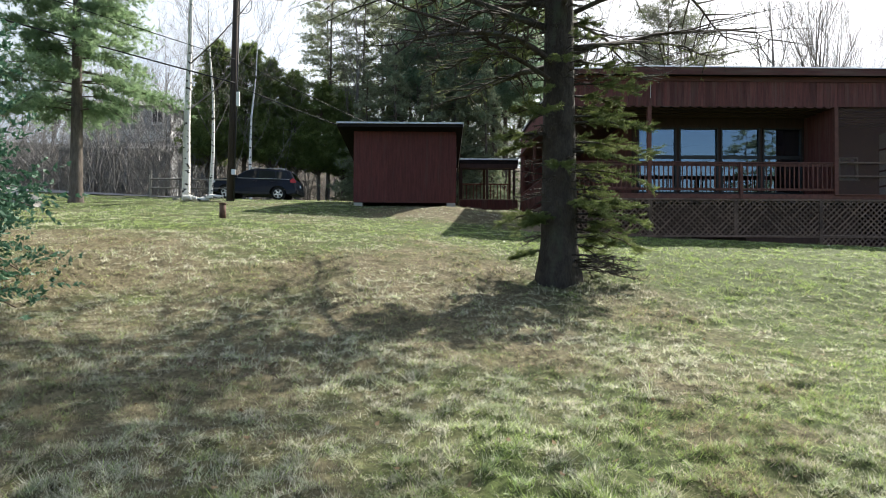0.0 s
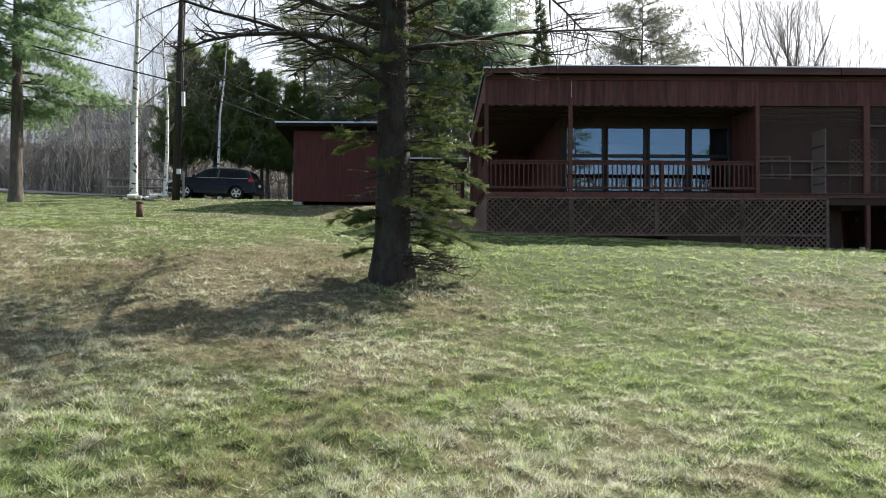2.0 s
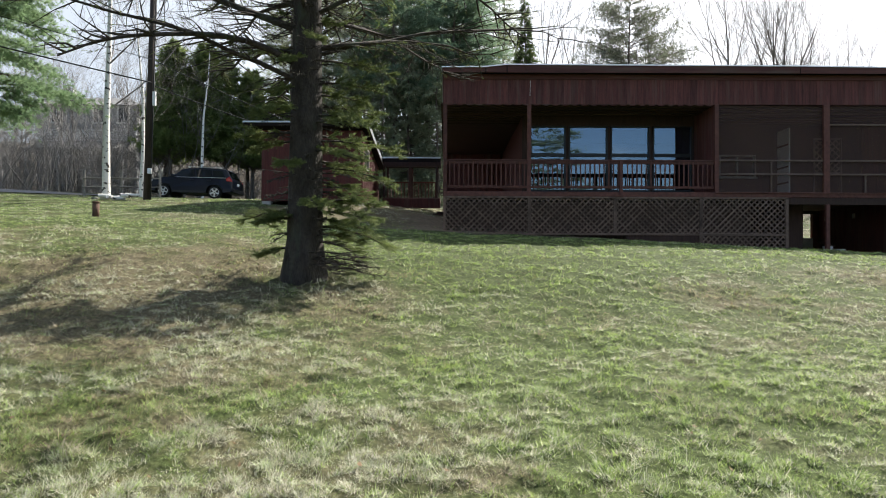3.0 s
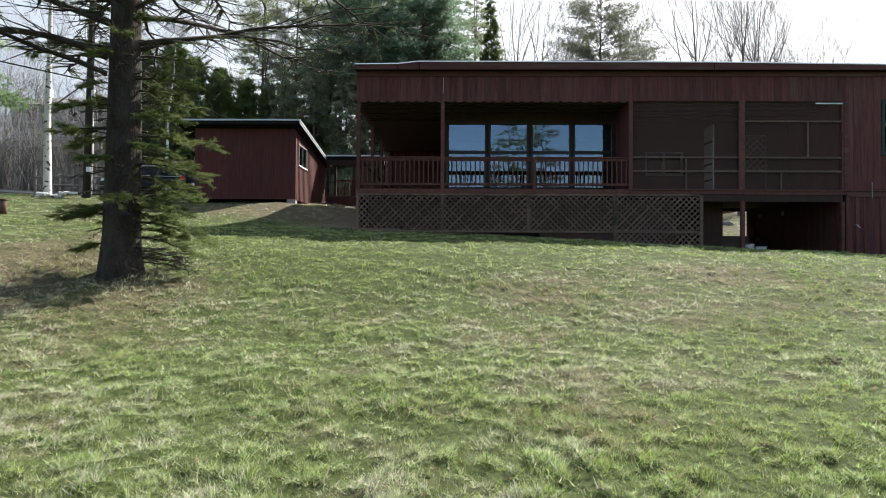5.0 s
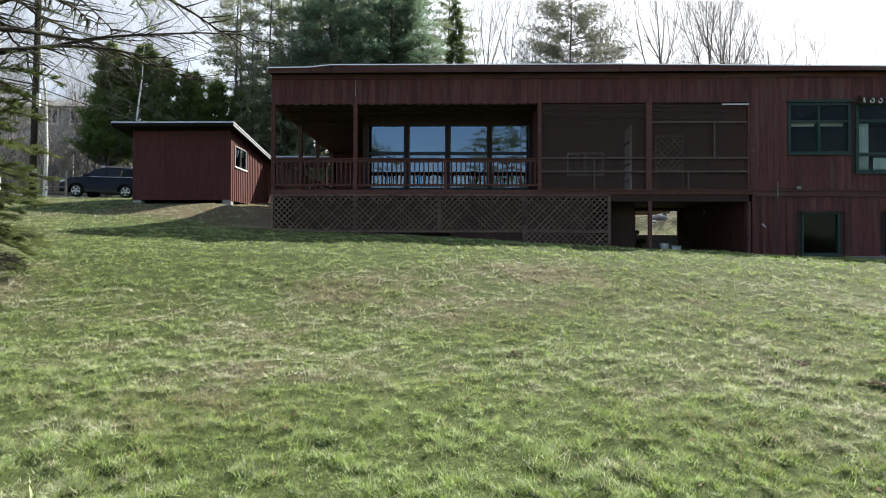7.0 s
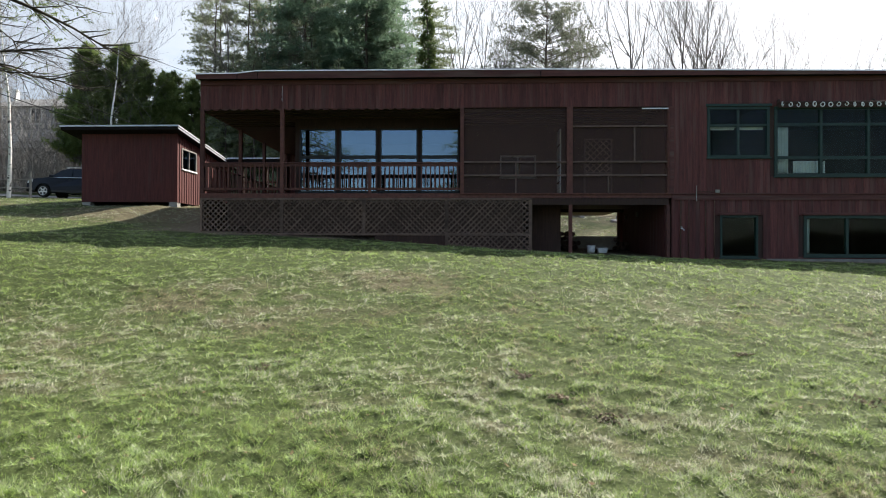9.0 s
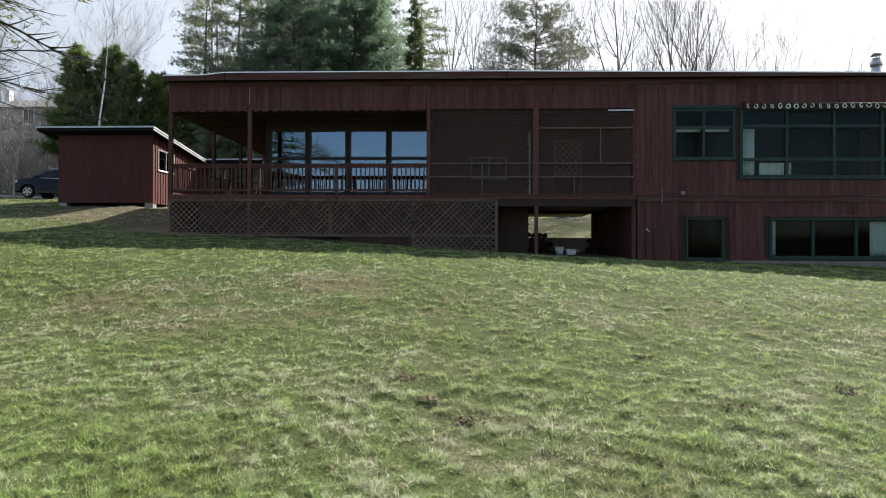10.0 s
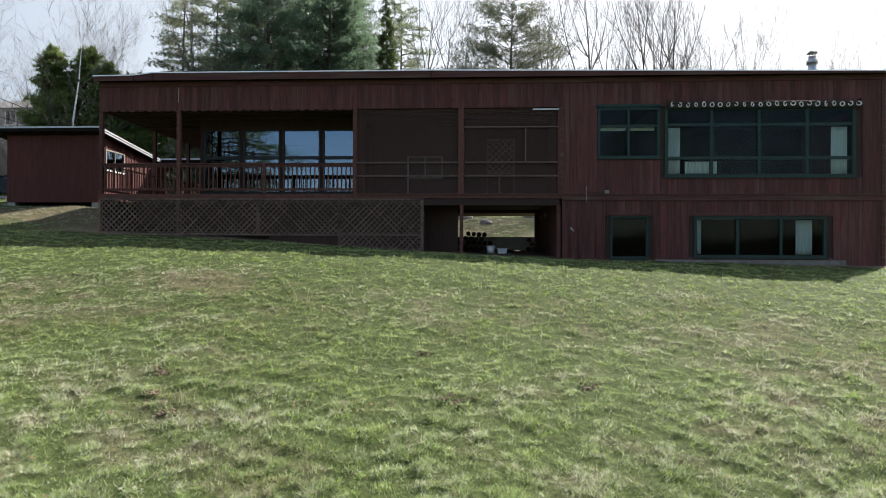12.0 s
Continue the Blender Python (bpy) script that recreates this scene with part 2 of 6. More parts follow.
        straw = mix_node(ramp_node(brown.outputs[0], 0.50, 0.62, (0, 0, 0), (0.85, 0.85, 0.85)), straw, thatch)
        col = mix_node(pick.outputs[0], green, straw)
        # old dark clumps between the fresh ones; the dark also paints shade between tufts
        old = ramp_node(own, 0.0, 1.0, (0.032, 0.046, 0.012), (0.15, 0.19, 0.055))
        col = mix_node(ramp_node(noise_node(5.5, 5), 0.53, 0.66, (0, 0, 0), (0.55, 0.55, 0.55)), col, old)
        fresh = ramp_node(own, 0.0, 1.0, (0.17, 0.26, 0.08), (0.68, 0.82, 0.47))
        col = mix_node(ramp_node(noise_node(12.0, 3), 0.50, 0.62, (0, 0, 0), (0.35, 0.35, 0.35)), col, fresh)
        col = mix_node(ramp_node(noise_node(14.5, 3), 0.55, 0.64, (0, 0, 0), (0.3, 0.3, 0.3)), col, old)
    else:
        # soil coloured dark so that gaps between the blades read as shade
        green = ramp_node(noise_node(30, 6), 0.3, 0.7, (0.020, 0.030, 0.009), (0.075, 0.095, 0.032))
        straw = ramp_node(noise_node(30, 6), 0.3, 0.7, (0.038, 0.032, 0.019), (0.16, 0.14, 0.085))
        mask = ramp_node(addn.outputs[0], 0.50, 0.68, (0, 0, 0), (1, 1, 1))
        col = mix_node(mask, green, straw)
        # leaf litter under the woods
        woods = n.new("ShaderNodeMapRange")
        woods.inputs["From Min"].default_value, woods.inputs["From Max"].default_value = 25.0, 32.0
        wire(nt, sep.outputs["Y"], woods.inputs["Value"])
        litter = ramp_node(noise_node(4, 6), 0.3, 0.7, (0.030, 0.025, 0.019), (0.10, 0.083, 0.062))
        col = mix_node(woods.outputs[0], col, litter)
        # dead leaves and bare earth along the foot of the house
        foot, edge = n.new("ShaderNodeMapRange"), n.new("ShaderNodeMath")
        edge.operation = "MULTIPLY_ADD"
        edge.inputs[1].default_value = 0.9
        wire(nt, noise_node(1.7, 4), edge.inputs[0])
        wire(nt, sep.outputs["Y"], edge.inputs[2])
        foot.inputs["From Min"].default_value, foot.inputs["From Max"].default_value = -0.25, 0.15
        wire(nt, edge.outputs[0], foot.inputs["Value"])
        inside = n.new("ShaderNodeMapRange")
        inside.inputs["From Min"].default_value, inside.inputs["From Max"].default_value = 6.0, 4.5
        wire(nt, sep.outputs["Y"], inside.inputs["Value"])
        side = n.new("ShaderNodeMapRange")
        side.inputs["From Min"].default_value, side.inputs["From Max"].default_value = -2.4, -0.6
        wire(nt, sep.outputs["X"], side.inputs["Value"])
        m1, m2 = n.new("ShaderNodeMath"), n.new("ShaderNodeMath")
        m1.operation = m2.operation = "MULTIPLY"
        wire(nt, foot.outputs[0], m1.inputs[0])
        wire(nt, inside.outputs[0], m1.inputs[1])
        wire(nt, m1.outputs[0], m2.inputs[0])
        wire(nt, side.outputs[0], m2.inputs[1])
        earth = ramp_node(noise_node(14, 6), 0.3, 0.7, (0.07, 0.052, 0.036), (0.24, 0.19, 0.135))
        col = mix_node(m2.outputs[0], col, earth)
    wire(nt, col, b.inputs["Base Color"])
    b.inputs["Roughness"].default_value = 0.5 if blades else 0.95
    b.inputs["Specular IOR Level"].default_value = 0.62 if blades else 0.1
    if blades:
        tr, mx = n.new("ShaderNodeBsdfTranslucent"), n.new("ShaderNodeMixShader")
        wire(nt, col, tr.inputs["Color"])
        mx.inputs[0].default_value = 0.40
        wire(nt, b.outputs[0], mx.inputs[1])
        wire(nt, tr.outputs[0], mx.inputs[2])
        wire(nt, mx.outputs[0], out.inputs["Surface"])
    else:
        bp = n.new("ShaderNodeBump")
        bp.inputs["Strength"].default_value, bp.inputs["Distance"].default_value = 0.9, 0.05
        wire(nt, noise_node(9, 8), bp.inputs["Height"])
        wire(nt, bp.outputs[0], b.inputs["Normal"])
    return m


UP = (9, 9, 0.7)      # grain that runs up a board
ALONG = (0.7, 9, 9)   # grain that runs along x
M_RED = surface("red_stained_boards", (0.048, 0.0155, 0.0145), (0.158, 0.050, 0.043), 2.0, UP, 0.82, 0.3, 14, vary=0.22,
                blotch=(0.125, 0.066, 0.056), blotch_scale=0.8, blotch_at=(0.50, 0.74))
M_REDX = surface("red_stained_trim", (0.05, 0.017, 0.015), (0.13, 0.045, 0.038), 2.0, ALONG, 0.8, 0.3, 14, vary=0.15,
                 blotch=(0.11, 0.07, 0.055), blotch_scale=0.8, blotch_at=(0.5, 0.75))
M_SHED = surface("shed_red_boards", (0.055, 0.013, 0.011), (0.135, 0.034, 0.028), 2.0, UP, 0.8, 0.3, 14, vary=0.12,
                 blotch=(0.09, 0.04, 0.034), blotch_scale=0.8, blotch_at=(0.55, 0.8))
M_RAIL = surface("brown_red_rail_wood", (0.055, 0.021, 0.017), (0.15, 0.057, 0.042), 3.0, (3, 3, 3), 0.75, 0.25, 20, vary=0.25)
M_LATT = surface("weathered_lattice_wood", (0.10, 0.062, 0.045), (0.22, 0.15, 0.115), 4.0, (3, 3, 3), 0.85, 0.2, 25, vary=0.3,
                 blotch=(0.07, 0.045, 0.035), blotch_scale=1.0, blotch_at=(0.5, 0.7))
M_SCREENFR = surface("faded_screen_frame_wood", (0.085, 0.055, 0.045), (0.20, 0.14, 0.115), 3.0, (3, 3, 3), 0.8, 0.2, 20, vary=0.2)
# Dark wood; on the foundation its darkness also stands for shade
M_DARKWOOD_SHADE = surface("dark_porch_wood", (0.028, 0.016, 0.012), (0.07, 0.036, 0.027), 2.0, UP, 0.85, 0.3, 14, vary=0.15)
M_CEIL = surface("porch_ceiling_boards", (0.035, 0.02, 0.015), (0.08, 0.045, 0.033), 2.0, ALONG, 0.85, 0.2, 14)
M_DECK = surface("deck_boards", (0.09, 0.06, 0.045), (0.2, 0.14, 0.1), 2.0, ALONG, 0.85, 0.3, 18)
M_GREEN = surface("green_window_paint", (0.008, 0.024, 0.019), (0.015, 0.045, 0.034), 6.0, (1, 1, 1), 0.55, 0.1, 40, vary=0.1)
M_BLACKFR = surface("dark_window_frame", (0.012, 0.013, 0.015), (0.03, 0.03, 0.033), 6.0, (1, 1, 1), 0.5, 0.1, 40, vary=0.1)
M_METAL = surface("pale_drip_edge_metal", (0.42, 0.44, 0.46), (0.68, 0.70, 0.72), 3.0, (1, 8, 8), 0.45, 0.1, 30, metal=0.3, vary=0.05)
M_ROOF = surface("dark_roofing", (0.010, 0.008, 0.008), (0.026, 0.021, 0.020), 5.0, (1, 1, 1), 0.95, 0.4, 60, spec=0.1)
M_CONC = surface("concrete", (0.24, 0.23, 0.21), (0.42, 0.40, 0.37), 4.0, (1, 1, 1), 0.95, 0.4, 50, vary=0.12)
M_SHINGLE = surface("grey_wall_shingles", (0.26, 0.265, 0.27), (0.42, 0.425, 0.43), 3.0, (0.6, 0.6, 7), 0.9, 0.2, 18, vary=0.1)
M_STONE = surface("field_stone", (0.16, 0.15, 0.14), (0.38, 0.37, 0.35), 3.0, (1, 1, 1), 0.95, 0.7, 22, vary=0.2,
                  blotch=(0.14, 0.15, 0.08), blotch_scale=2.5, blotch_at=(0.55, 0.7))
M_BARK = surface("grey_brown_bark", (0.045, 0.035, 0.028), (0.17, 0.14, 0.115), 4.0, (3, 3, 0.8), 0.95, 1.0, 26, vary=0.15, bump_dist=0.04)
M_SPRBARK = surface("spruce_bark", (0.014, 0.011, 0.009), (0.070, 0.058, 0.048), 5.0, (2.2, 2.2, 1.0), 0.95, 1.0, 22, vary=0.1, bump_dist=0.05,
                    blotch=(0.07, 0.08, 0.055), blotch_scale=1.5, blotch_at=(0.55, 0.75))
M_TWIG = surface("bare_twigs", (0.085, 0.075, 0.066), (0.21, 0.19, 0.17), 6.0, (1, 1, 1), 0.9, 0.0, 30, vary=0.2)
M_BRUSH = surface("dead_brush", (0.10, 0.096, 0.092), (0.26, 0.25, 0.24), 3.0, (1, 1, 1), 0.9, 0.0, 20, vary=0.2)
M_BIRCHLIMB = surface("grey_birch_limbs", (0.07, 0.062, 0.055), (0.20, 0.185, 0.17), 5.0, (1, 1, 1), 0.85, 0.1, 30, vary=0.1)
M_BIRCH = surface("white_birch_bark", (0.60, 0.58, 0.54), (0.80, 0.78, 0.74), 3.0, (2, 2, 2), 0.75, 0.3, 20, vary=0.06,
                  blotch=(0.035, 0.03, 0.027), blotch_scale=2.4, blotch_at=(0.575, 0.62))
for nd in M_BIRCH.node_tree.nodes:
    if nd.type == "MAPPING":
        nd.inputs["Scale"].default_value = (2.6, 2.6, 3.4)
M_POLE = surface("creosoted_pole", (0.016, 0.012, 0.010), (0.05, 0.037, 0.029), 2.0, (9, 9, 0.6), 0.85, 0.5, 18)
M_ASPHALT = surface("old_asphalt", (0.14, 0.14, 0.14), (0.27, 0.268, 0.262), 2.0, (1, 1, 1), 0.95, 0.5, 60)
M_FENCE = surface("grey_fence_wood", (0.13, 0.12, 0.105), (0.30, 0.28, 0.25), 3.0, (2, 2, 2), 0.9, 0.4, 20, vary=0.2)
M_CURTAIN = surface("pale_curtain", (0.55, 0.58, 0.56), (0.78, 0.80, 0.77), 1.5, (14, 14, 0.4), 0.9, 0.4, 8, vary=0.05, bump_dist=0.03)
M_WHITE = surface("weathered_white_paint", (0.60, 0.61, 0.60), (0.80, 0.80, 0.79), 3.0, (1, 1, 1), 0.6, 0.1, 30, vary=0.05)
# Room surfaces coloured very dark to stand for the unlit interior
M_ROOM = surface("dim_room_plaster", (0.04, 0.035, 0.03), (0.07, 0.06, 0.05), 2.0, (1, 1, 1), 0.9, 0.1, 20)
M_PAINT = surface("navy_car_paint", (0.006, 0.008, 0.016), (0.012, 0.016, 0.03), 1.0, (1, 1, 1), 0.3, 0.0, 60, vary=0.0, spec=0.22)
M_TYRE = surface("tyre_rubber", (0.012, 0.012, 0.012), (0.03, 0.03, 0.03), 8.0, (1, 1, 1), 0.9, 0.2, 60)
M_ALLOY = surface("silver_alloy", (0.45, 0.46, 0.47), (0.62, 0.63, 0.64), 4.0, (1, 1, 1), 0.3, 0.0, 40, metal=0.9, vary=0.0)
M_TRIMBLK = surface("black_plastic", (0.012, 0.012, 0.013), (0.028, 0.028, 0.03), 6.0, (1, 1, 1), 0.6, 0.1, 50)
M_TAIL = surface("red_lamp_lens", (0.28, 0.012, 0.012), (0.42, 0.025, 0.02), 6.0, (1, 1, 1), 0.15, 0.0, 50, vary=0.0, spec=0.6)
M_HEAD = surface("clear_lamp_lens", (0.55, 0.57, 0.6), (0.75, 0.77, 0.8), 6.0, (1, 1, 1), 0.1, 0.0, 50, vary=0.0, spec=0.7)
M_CARGLASS = surface("dark_car_glass", (0.012, 0.014, 0.016), (0.02, 0.022, 0.025), 1.0, (1, 1, 1), 0.04, 0.0, 30, vary=0.0, spec=0.3)
M_STEEL = surface("flue_steel", (0.35, 0.36, 0.37), (0.55, 0.56, 0.57), 4.0, (1, 1, 1), 0.4, 0.1, 40, metal=0.8)
M_CABLE = surface("black_cable", (0.012, 0.012, 0.013), (0.03, 0.03, 0.03), 6.0, (1, 1, 1), 0.7, 0.0, 50)
M_RUST = surface("rusty_iron", (0.04, 0.024, 0.017), (0.12, 0.065, 0.042), 7.0, (1, 1, 1), 0.9, 0.5, 40)
# Blue of the mirrored sky is put into the porch panes' reflection colour
M_GLASS = pane_glass("porch_pane_glass", 0.17, (0.5, 0.55, 0.58), (0.60, 0.79, 1.0))
M_GLASS2 = pane_glass("window_pane_glass", 0.008, (0.86, 0.90, 0.88))
M_SCREEN = screen_mesh("insect_screen", 0.22)
M_PINE = foliage("white_pine_needles", (0.10, 0.165, 0.10), (0.27, 0.37, 0.25), 0.5, 0.6)
# Lighter copy of the pine needles, with sunlight put into the green
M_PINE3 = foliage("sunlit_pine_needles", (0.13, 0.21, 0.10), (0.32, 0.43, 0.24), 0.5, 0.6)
M_PINE4 = foliage("grey_pine_needles", (0.10, 0.12, 0.085), (0.25, 0.265, 0.19), 0.5, 0.5)
M_PINE2 = foliage("thin_pine_needles", (0.14, 0.175, 0.11), (0.34, 0.38, 0.24), 0.5, 0.6)
M_CEDAR = foliage("cedar_sprays", (0.09, 0.14, 0.045), (0.26, 0.32, 0.11), 0.9, 0.55)
M_SPRUCE = foliage("spruce_needles", (0.05, 0.08, 0.028), (0.17, 0.22, 0.075), 0.9, 0.4)
M_BOUGH = foliage("young_spruce_shoots", (0.07, 0.10, 0.03), (0.21, 0.25, 0.09), 1.5, 0.4)
M_BLUESPR = foliage("blue_spruce_needles", (0.025, 0.078, 0.047), (0.11, 0.21, 0.135), 1.2, 0.3)
M_FARWOOD = foliage("far_mixed_woods", (0.025, 0.03, 0.018), (0.075, 0.08, 0.05), 0.05, 0.2, 0.9)
M_SOIL = lawn("lawn_soil", False)
M_GRASS = lawn("lawn_blades", True)
M_LEAF = foliage("dry_leaves", (0.13, 0.085, 0.05), (0.26, 0.18, 0.105), 3.0, 0.2, 0.9)
M_CLOD = surface("dark_loose_soil", (0.075, 0.056, 0.038), (0.20, 0.15, 0.10), 6.0, (1, 1, 1), 0.95, 0.6, 60)


# ---- building helpers ----
ORIGIN = {}


def thing(name, at, label, category, group="", kind=""):
    e = new(name)
    e.location = at
    e.empty_display_size = 0.2
    ORIGIN[e] = Vector(at)
    return tagged(e, label, category, group, kind)


def part(name, bm, material, parent, label="", smooth=False):
    """Links a bmesh, built at its true place, as one mesh under a thing or a part."""
    if parent is not None:
        bmesh.ops.translate(bm, verts=bm.verts, vec=-ORIGIN[parent])
    me = bpy.data.meshes.new(name)
    bm.to_mesh(me)
    bm.free()
    me.materials.append(material)
    if smooth:
        me.polygons.foreach_set("use_smooth", [True] * len(me.polygons))
    ob = new(name, me)
    if parent is not None:
        ob.parent = parent
        ORIGIN[ob] = ORIGIN[parent]
    else:
        ORIGIN[ob] = Vector((0, 0, 0))
    if label:
        tagged(ob, label)
    return ob


def slab(bm, x0, x1, y0, y1, z0, z1, bev=0.0):
    m = Matrix.LocRotScale(((x0 + x1) / 2, (y0 + y1) / 2, (z0 + z1) / 2), None, (abs(x1 - x0), abs(y1 - y0), abs(z1 - z0)))
    r = bmesh.ops.create_cube(bm, size=1, matrix=m)
    if bev:
        es = {e for v in r["verts"] for e in v.link_edges}
        bmesh.ops.bevel(bm, geom=list(es), offset=bev, segments=1, affect="EDGES")
    return bm


def box(x0, x1, y0, y1, z0, z1, bev=0.006):
    return slab(bmesh.new(), x0, x1, y0, y1, z0, z1, bev)


def tube(bm, p0, p1, r0, r1=None, sides=8, caps=True):
    p0, p1 = Vector(p0), Vector(p1)
    d = p1 - p0
    m = Matrix.Translation((p0 + p1) / 2) @ d.to_track_quat("Z", "Y").to_matrix().to_4x4()
    bmesh.ops.create_cone(bm, cap_ends=caps, segments=sides, radius1=r0, radius2=r0 if r1 is None else r1, depth=d.length, matrix=m)
    return bm


BOARD = {}


def piece(name, x0, x1, y0, y1, z0, z1, material, parent, turn=None):
    """A chamfered board: an object of its own; alike boards share one mesh."""
    key = (round(x1 - x0, 3), round(y1 - y0, 3), round(z1 - z0, 3), material.name)
    if key not in BOARD:
        b = min(0.003, 0.25 * min(key[:3]))
        bm = slab(bmesh.new(), -key[0] / 2, key[0] / 2, -key[1] / 2, key[1] / 2, -key[2] / 2, key[2] / 2, b)
        me = bpy.data.meshes.new(name)
        bm.to_mesh(me)
        bm.free()
        me.materials.append(material)
        BOARD[key] = me
    ob = new(name, BOARD[key])
    ob.parent = parent
    ob.location = Vector(((x0 + x1) / 2, (y0 + y1) / 2, (z0 + z1) / 2)) - ORIGIN[parent]
    if turn:
        ob.rotation_euler = turn
    ORIGIN[ob] = ORIGIN[parent]
    return ob


def raw_mesh(name, verts, faces, material, parent=None, smooth=False):
    """A mesh straight from arrays: verts (n, 3), faces (m, 3) or (m, 4), in the thing's own space."""
    verts, faces = np.asarray(verts, np.float32), np.asarray(faces, np.int32)
    me = bpy.data.meshes.new(name)
    k = faces.shape[1]
    me.vertices.add(len(verts))
    me.vertices.foreach_set("co", verts.ravel())
    me.loops.add(faces.size)
    me.loops.foreach_set("vertex_index", faces.ravel())
    me.polygons.add(len(faces))
    me.polygons.foreach_set("loop_start", np.arange(0, faces.size, k, dtype=np.int32))
    if smooth:
        me.polygons.foreach_set("use_smooth", np.ones(len(faces), bool))
    me.update(calc_edges=True)
    me.materials.append(material)
    ob = new(name, me)
    if parent is not None:
        ob.parent = parent
    return ob


# ---- ground ----
GX = [-90, -40, -20, -10, -3, 0, 5, 10, 14, 22, 45]
GY = [-60, -14, -10.5, -8, -4.8, 0, 4.5, 10, 18, 35, 80, 300]
GZ = [[-6, -5.5, -5.5, -5.5, -5.6, -5.6, -5.6, -5.7, -5.8, -5.9, -6],
      [-1.2, -1.2, -1.3, -1.4, -1.61, -1.69, -1.74, -1.79, -1.9, -2.1, -2.4],
      [-0.8, -0.85, -0.9, -0.97, -1.31, -1.48, -1.47, -1.41, -1.57, -1.77, -2.1],
      [-0.2, -0.25, -0.3, -0.37, -0.62, -0.8, -0.9, -1.02, -1.18, -1.48, -1.9],
      [0.3, 0.2, 0.12, 0.05, -0.25, -0.38, -0.39, -0.54, -0.73, -1.19, -1.7],
      [1.2, 0.9, 0.7, 0.55, 0.24, 0.09, -0.11, -0.48, -0.64, -0.77, -1.2],
      [2.0, 1.6, 1.35, 1.28, 1.18, 0.75, 0.1, -0.35, -0.45, -0.5, -0.6],
      [3.0, 2.3, 2.05, 1.95, 1.8, 1.35, 0.6, 0.25, 0.15, 0.1, 0.1],
      [4.8, 3.9, 2.85, 2.4, 2.35, 2.3, 1.8, 1.6, 1.5, 1.4, 1.4],
      [6.5, 5.0, 4.4, 3.9, 3.7, 3.5, 3.3, 3.3, 3.3, 3.3, 3.3],
      [19, 17, 17, 16, 15, 15, 14, 14, 14, 14, 14],
      [45] * 11]
GZ = np.array(GZ, float)


def _knots(x, y):
    x, y = np.clip(x, GX[0], GX[-1]), np.clip(y, GY[0], GY[-1])
    i = np.clip(np.searchsorted(GX, x) - 1, 0, len(GX) - 2)
    j = np.clip(np.searchsorted(GY, y) - 1, 0, len(GY) - 2)
    gx, gy = np.array(GX, float), np.array(GY, float)
    u, v = (x - gx[i]) / (gx[i + 1] - gx[i]), (y - gy[j]) / (gy[j + 1] - gy[j])
    return (GZ[j, i] * (1 - u) + GZ[j, i + 1] * u) * (1 - v) + (GZ[j + 1, i] * (1 - u) + GZ[j + 1, i + 1] * u) * v


_TABLE = np.random.default_rng(17).random((64, 64))


def patchy(x, y, size):
    """Smooth random heights from 0 to 1, one knot each size metres."""
    u, v = x / size, y / size
    i, j = np.floor(u).astype(int), np.floor(v).astype(int)
    a, b = u - i, v - j
    a, b = a * a * (3 - 2 * a), b * b * (3 - 2 * b)
    t = _TABLE
    return ((t[i % 64, j % 64] * (1 - a) + t[(i + 1) % 64, j % 64] * a) * (1 - b)
            + (t[i % 64, (j + 1) % 64] * (1 - a) + t[(i + 1) % 64, (j + 1) % 64] * a) * b)


def clumps(x, y):
    """0 between the grass clumps, 1 on their crowns; a hand's width across, in drifts."""
    c = 0.55 * patchy(x + 0.05 * np.sin(y * 9), y + 0.05 * np.sin(x * 8), 0.105) + 0.45 * patchy(x + 31, y + 17, 0.06)
    c = np.clip((c - 0.38) / 0.34, 0, 1)
    return c * c * (3 - 2 * c) * (0.55 + 0.6 * patchy(x + 11, y + 5, 1.3))


def gz(x, y):
    """Height of the lawn: smoothed between knots, with a slow swell and small hummocks."""
    x, y = np.asarray(x, float), np.asarray(y, float)
    z = sum(_knots(x + dx, y + dy) for dx in (-1.1, 0, 1.1) for dy in (-1.1, 0, 1.1)) / 9
    # the mound in front of the shed
    z = z + 0.17 * np.exp(-((x + 3.0) / 1.6) ** 2 - ((y - 3.3) / 1.2) ** 2)
    z = z + 0.018 * np.sin(x * 2.3 + 1.3 * np.sin(y * 1.1)) * np.sin(y * 2.9 + np.sin(x * 1.7))
    lawn_part = np.clip((-1.5 - y) / 2.0, 0, 1) * np.clip((y + 40) / 10, 0, 1)
    z = z + 0.035 * (patchy(x, y, 0.6) - 0.5) * np.clip(1.2 - np.abs(y + 8) / 16, 0.2, 1)
    z = z + (0.046 * clumps(x, y) - 0.015) * lawn_part
    return z


def gzf(x, y):
    return float(gz(x, y))


def axis_steps(parts):
    out = []
    for a, b, s in parts:
        out.extend(np.arange(a, b, s))
    out.append(parts[-1][1])
    return np.array(out)


gxs = axis_steps([(-600, -100, 50), (-100, -24, 4), (-24, -9, 0.3), (-9, 17, 0.11), (17, 23, 0.14), (23, 26, 0.3), (26, 100, 4), (100, 600, 50)])
gys = axis_steps([(-400, -60, 40), (-60, -16, 4), (-16, -7.5, 0.08), (-7.5, -1, 0.16), (-1, 14, 0.3), (14, 60, 2), (60, 600, 40)])
mx_, my_ = np.meshgrid(gxs, gys)
nx_, ny_ = len(gxs), len(gys)
gv = np.stack([mx_.ravel(), my_.ravel(), gz(mx_, my_).ravel()], 1)
idx = np.arange(nx_ * ny_).reshape(ny_, nx_)
gf = np.stack([idx[:-1, :-1].ravel(), idx[:-1, 1:].ravel(), idx[1:, 1:].ravel(), idx[1:, :-1].ravel()], 1)
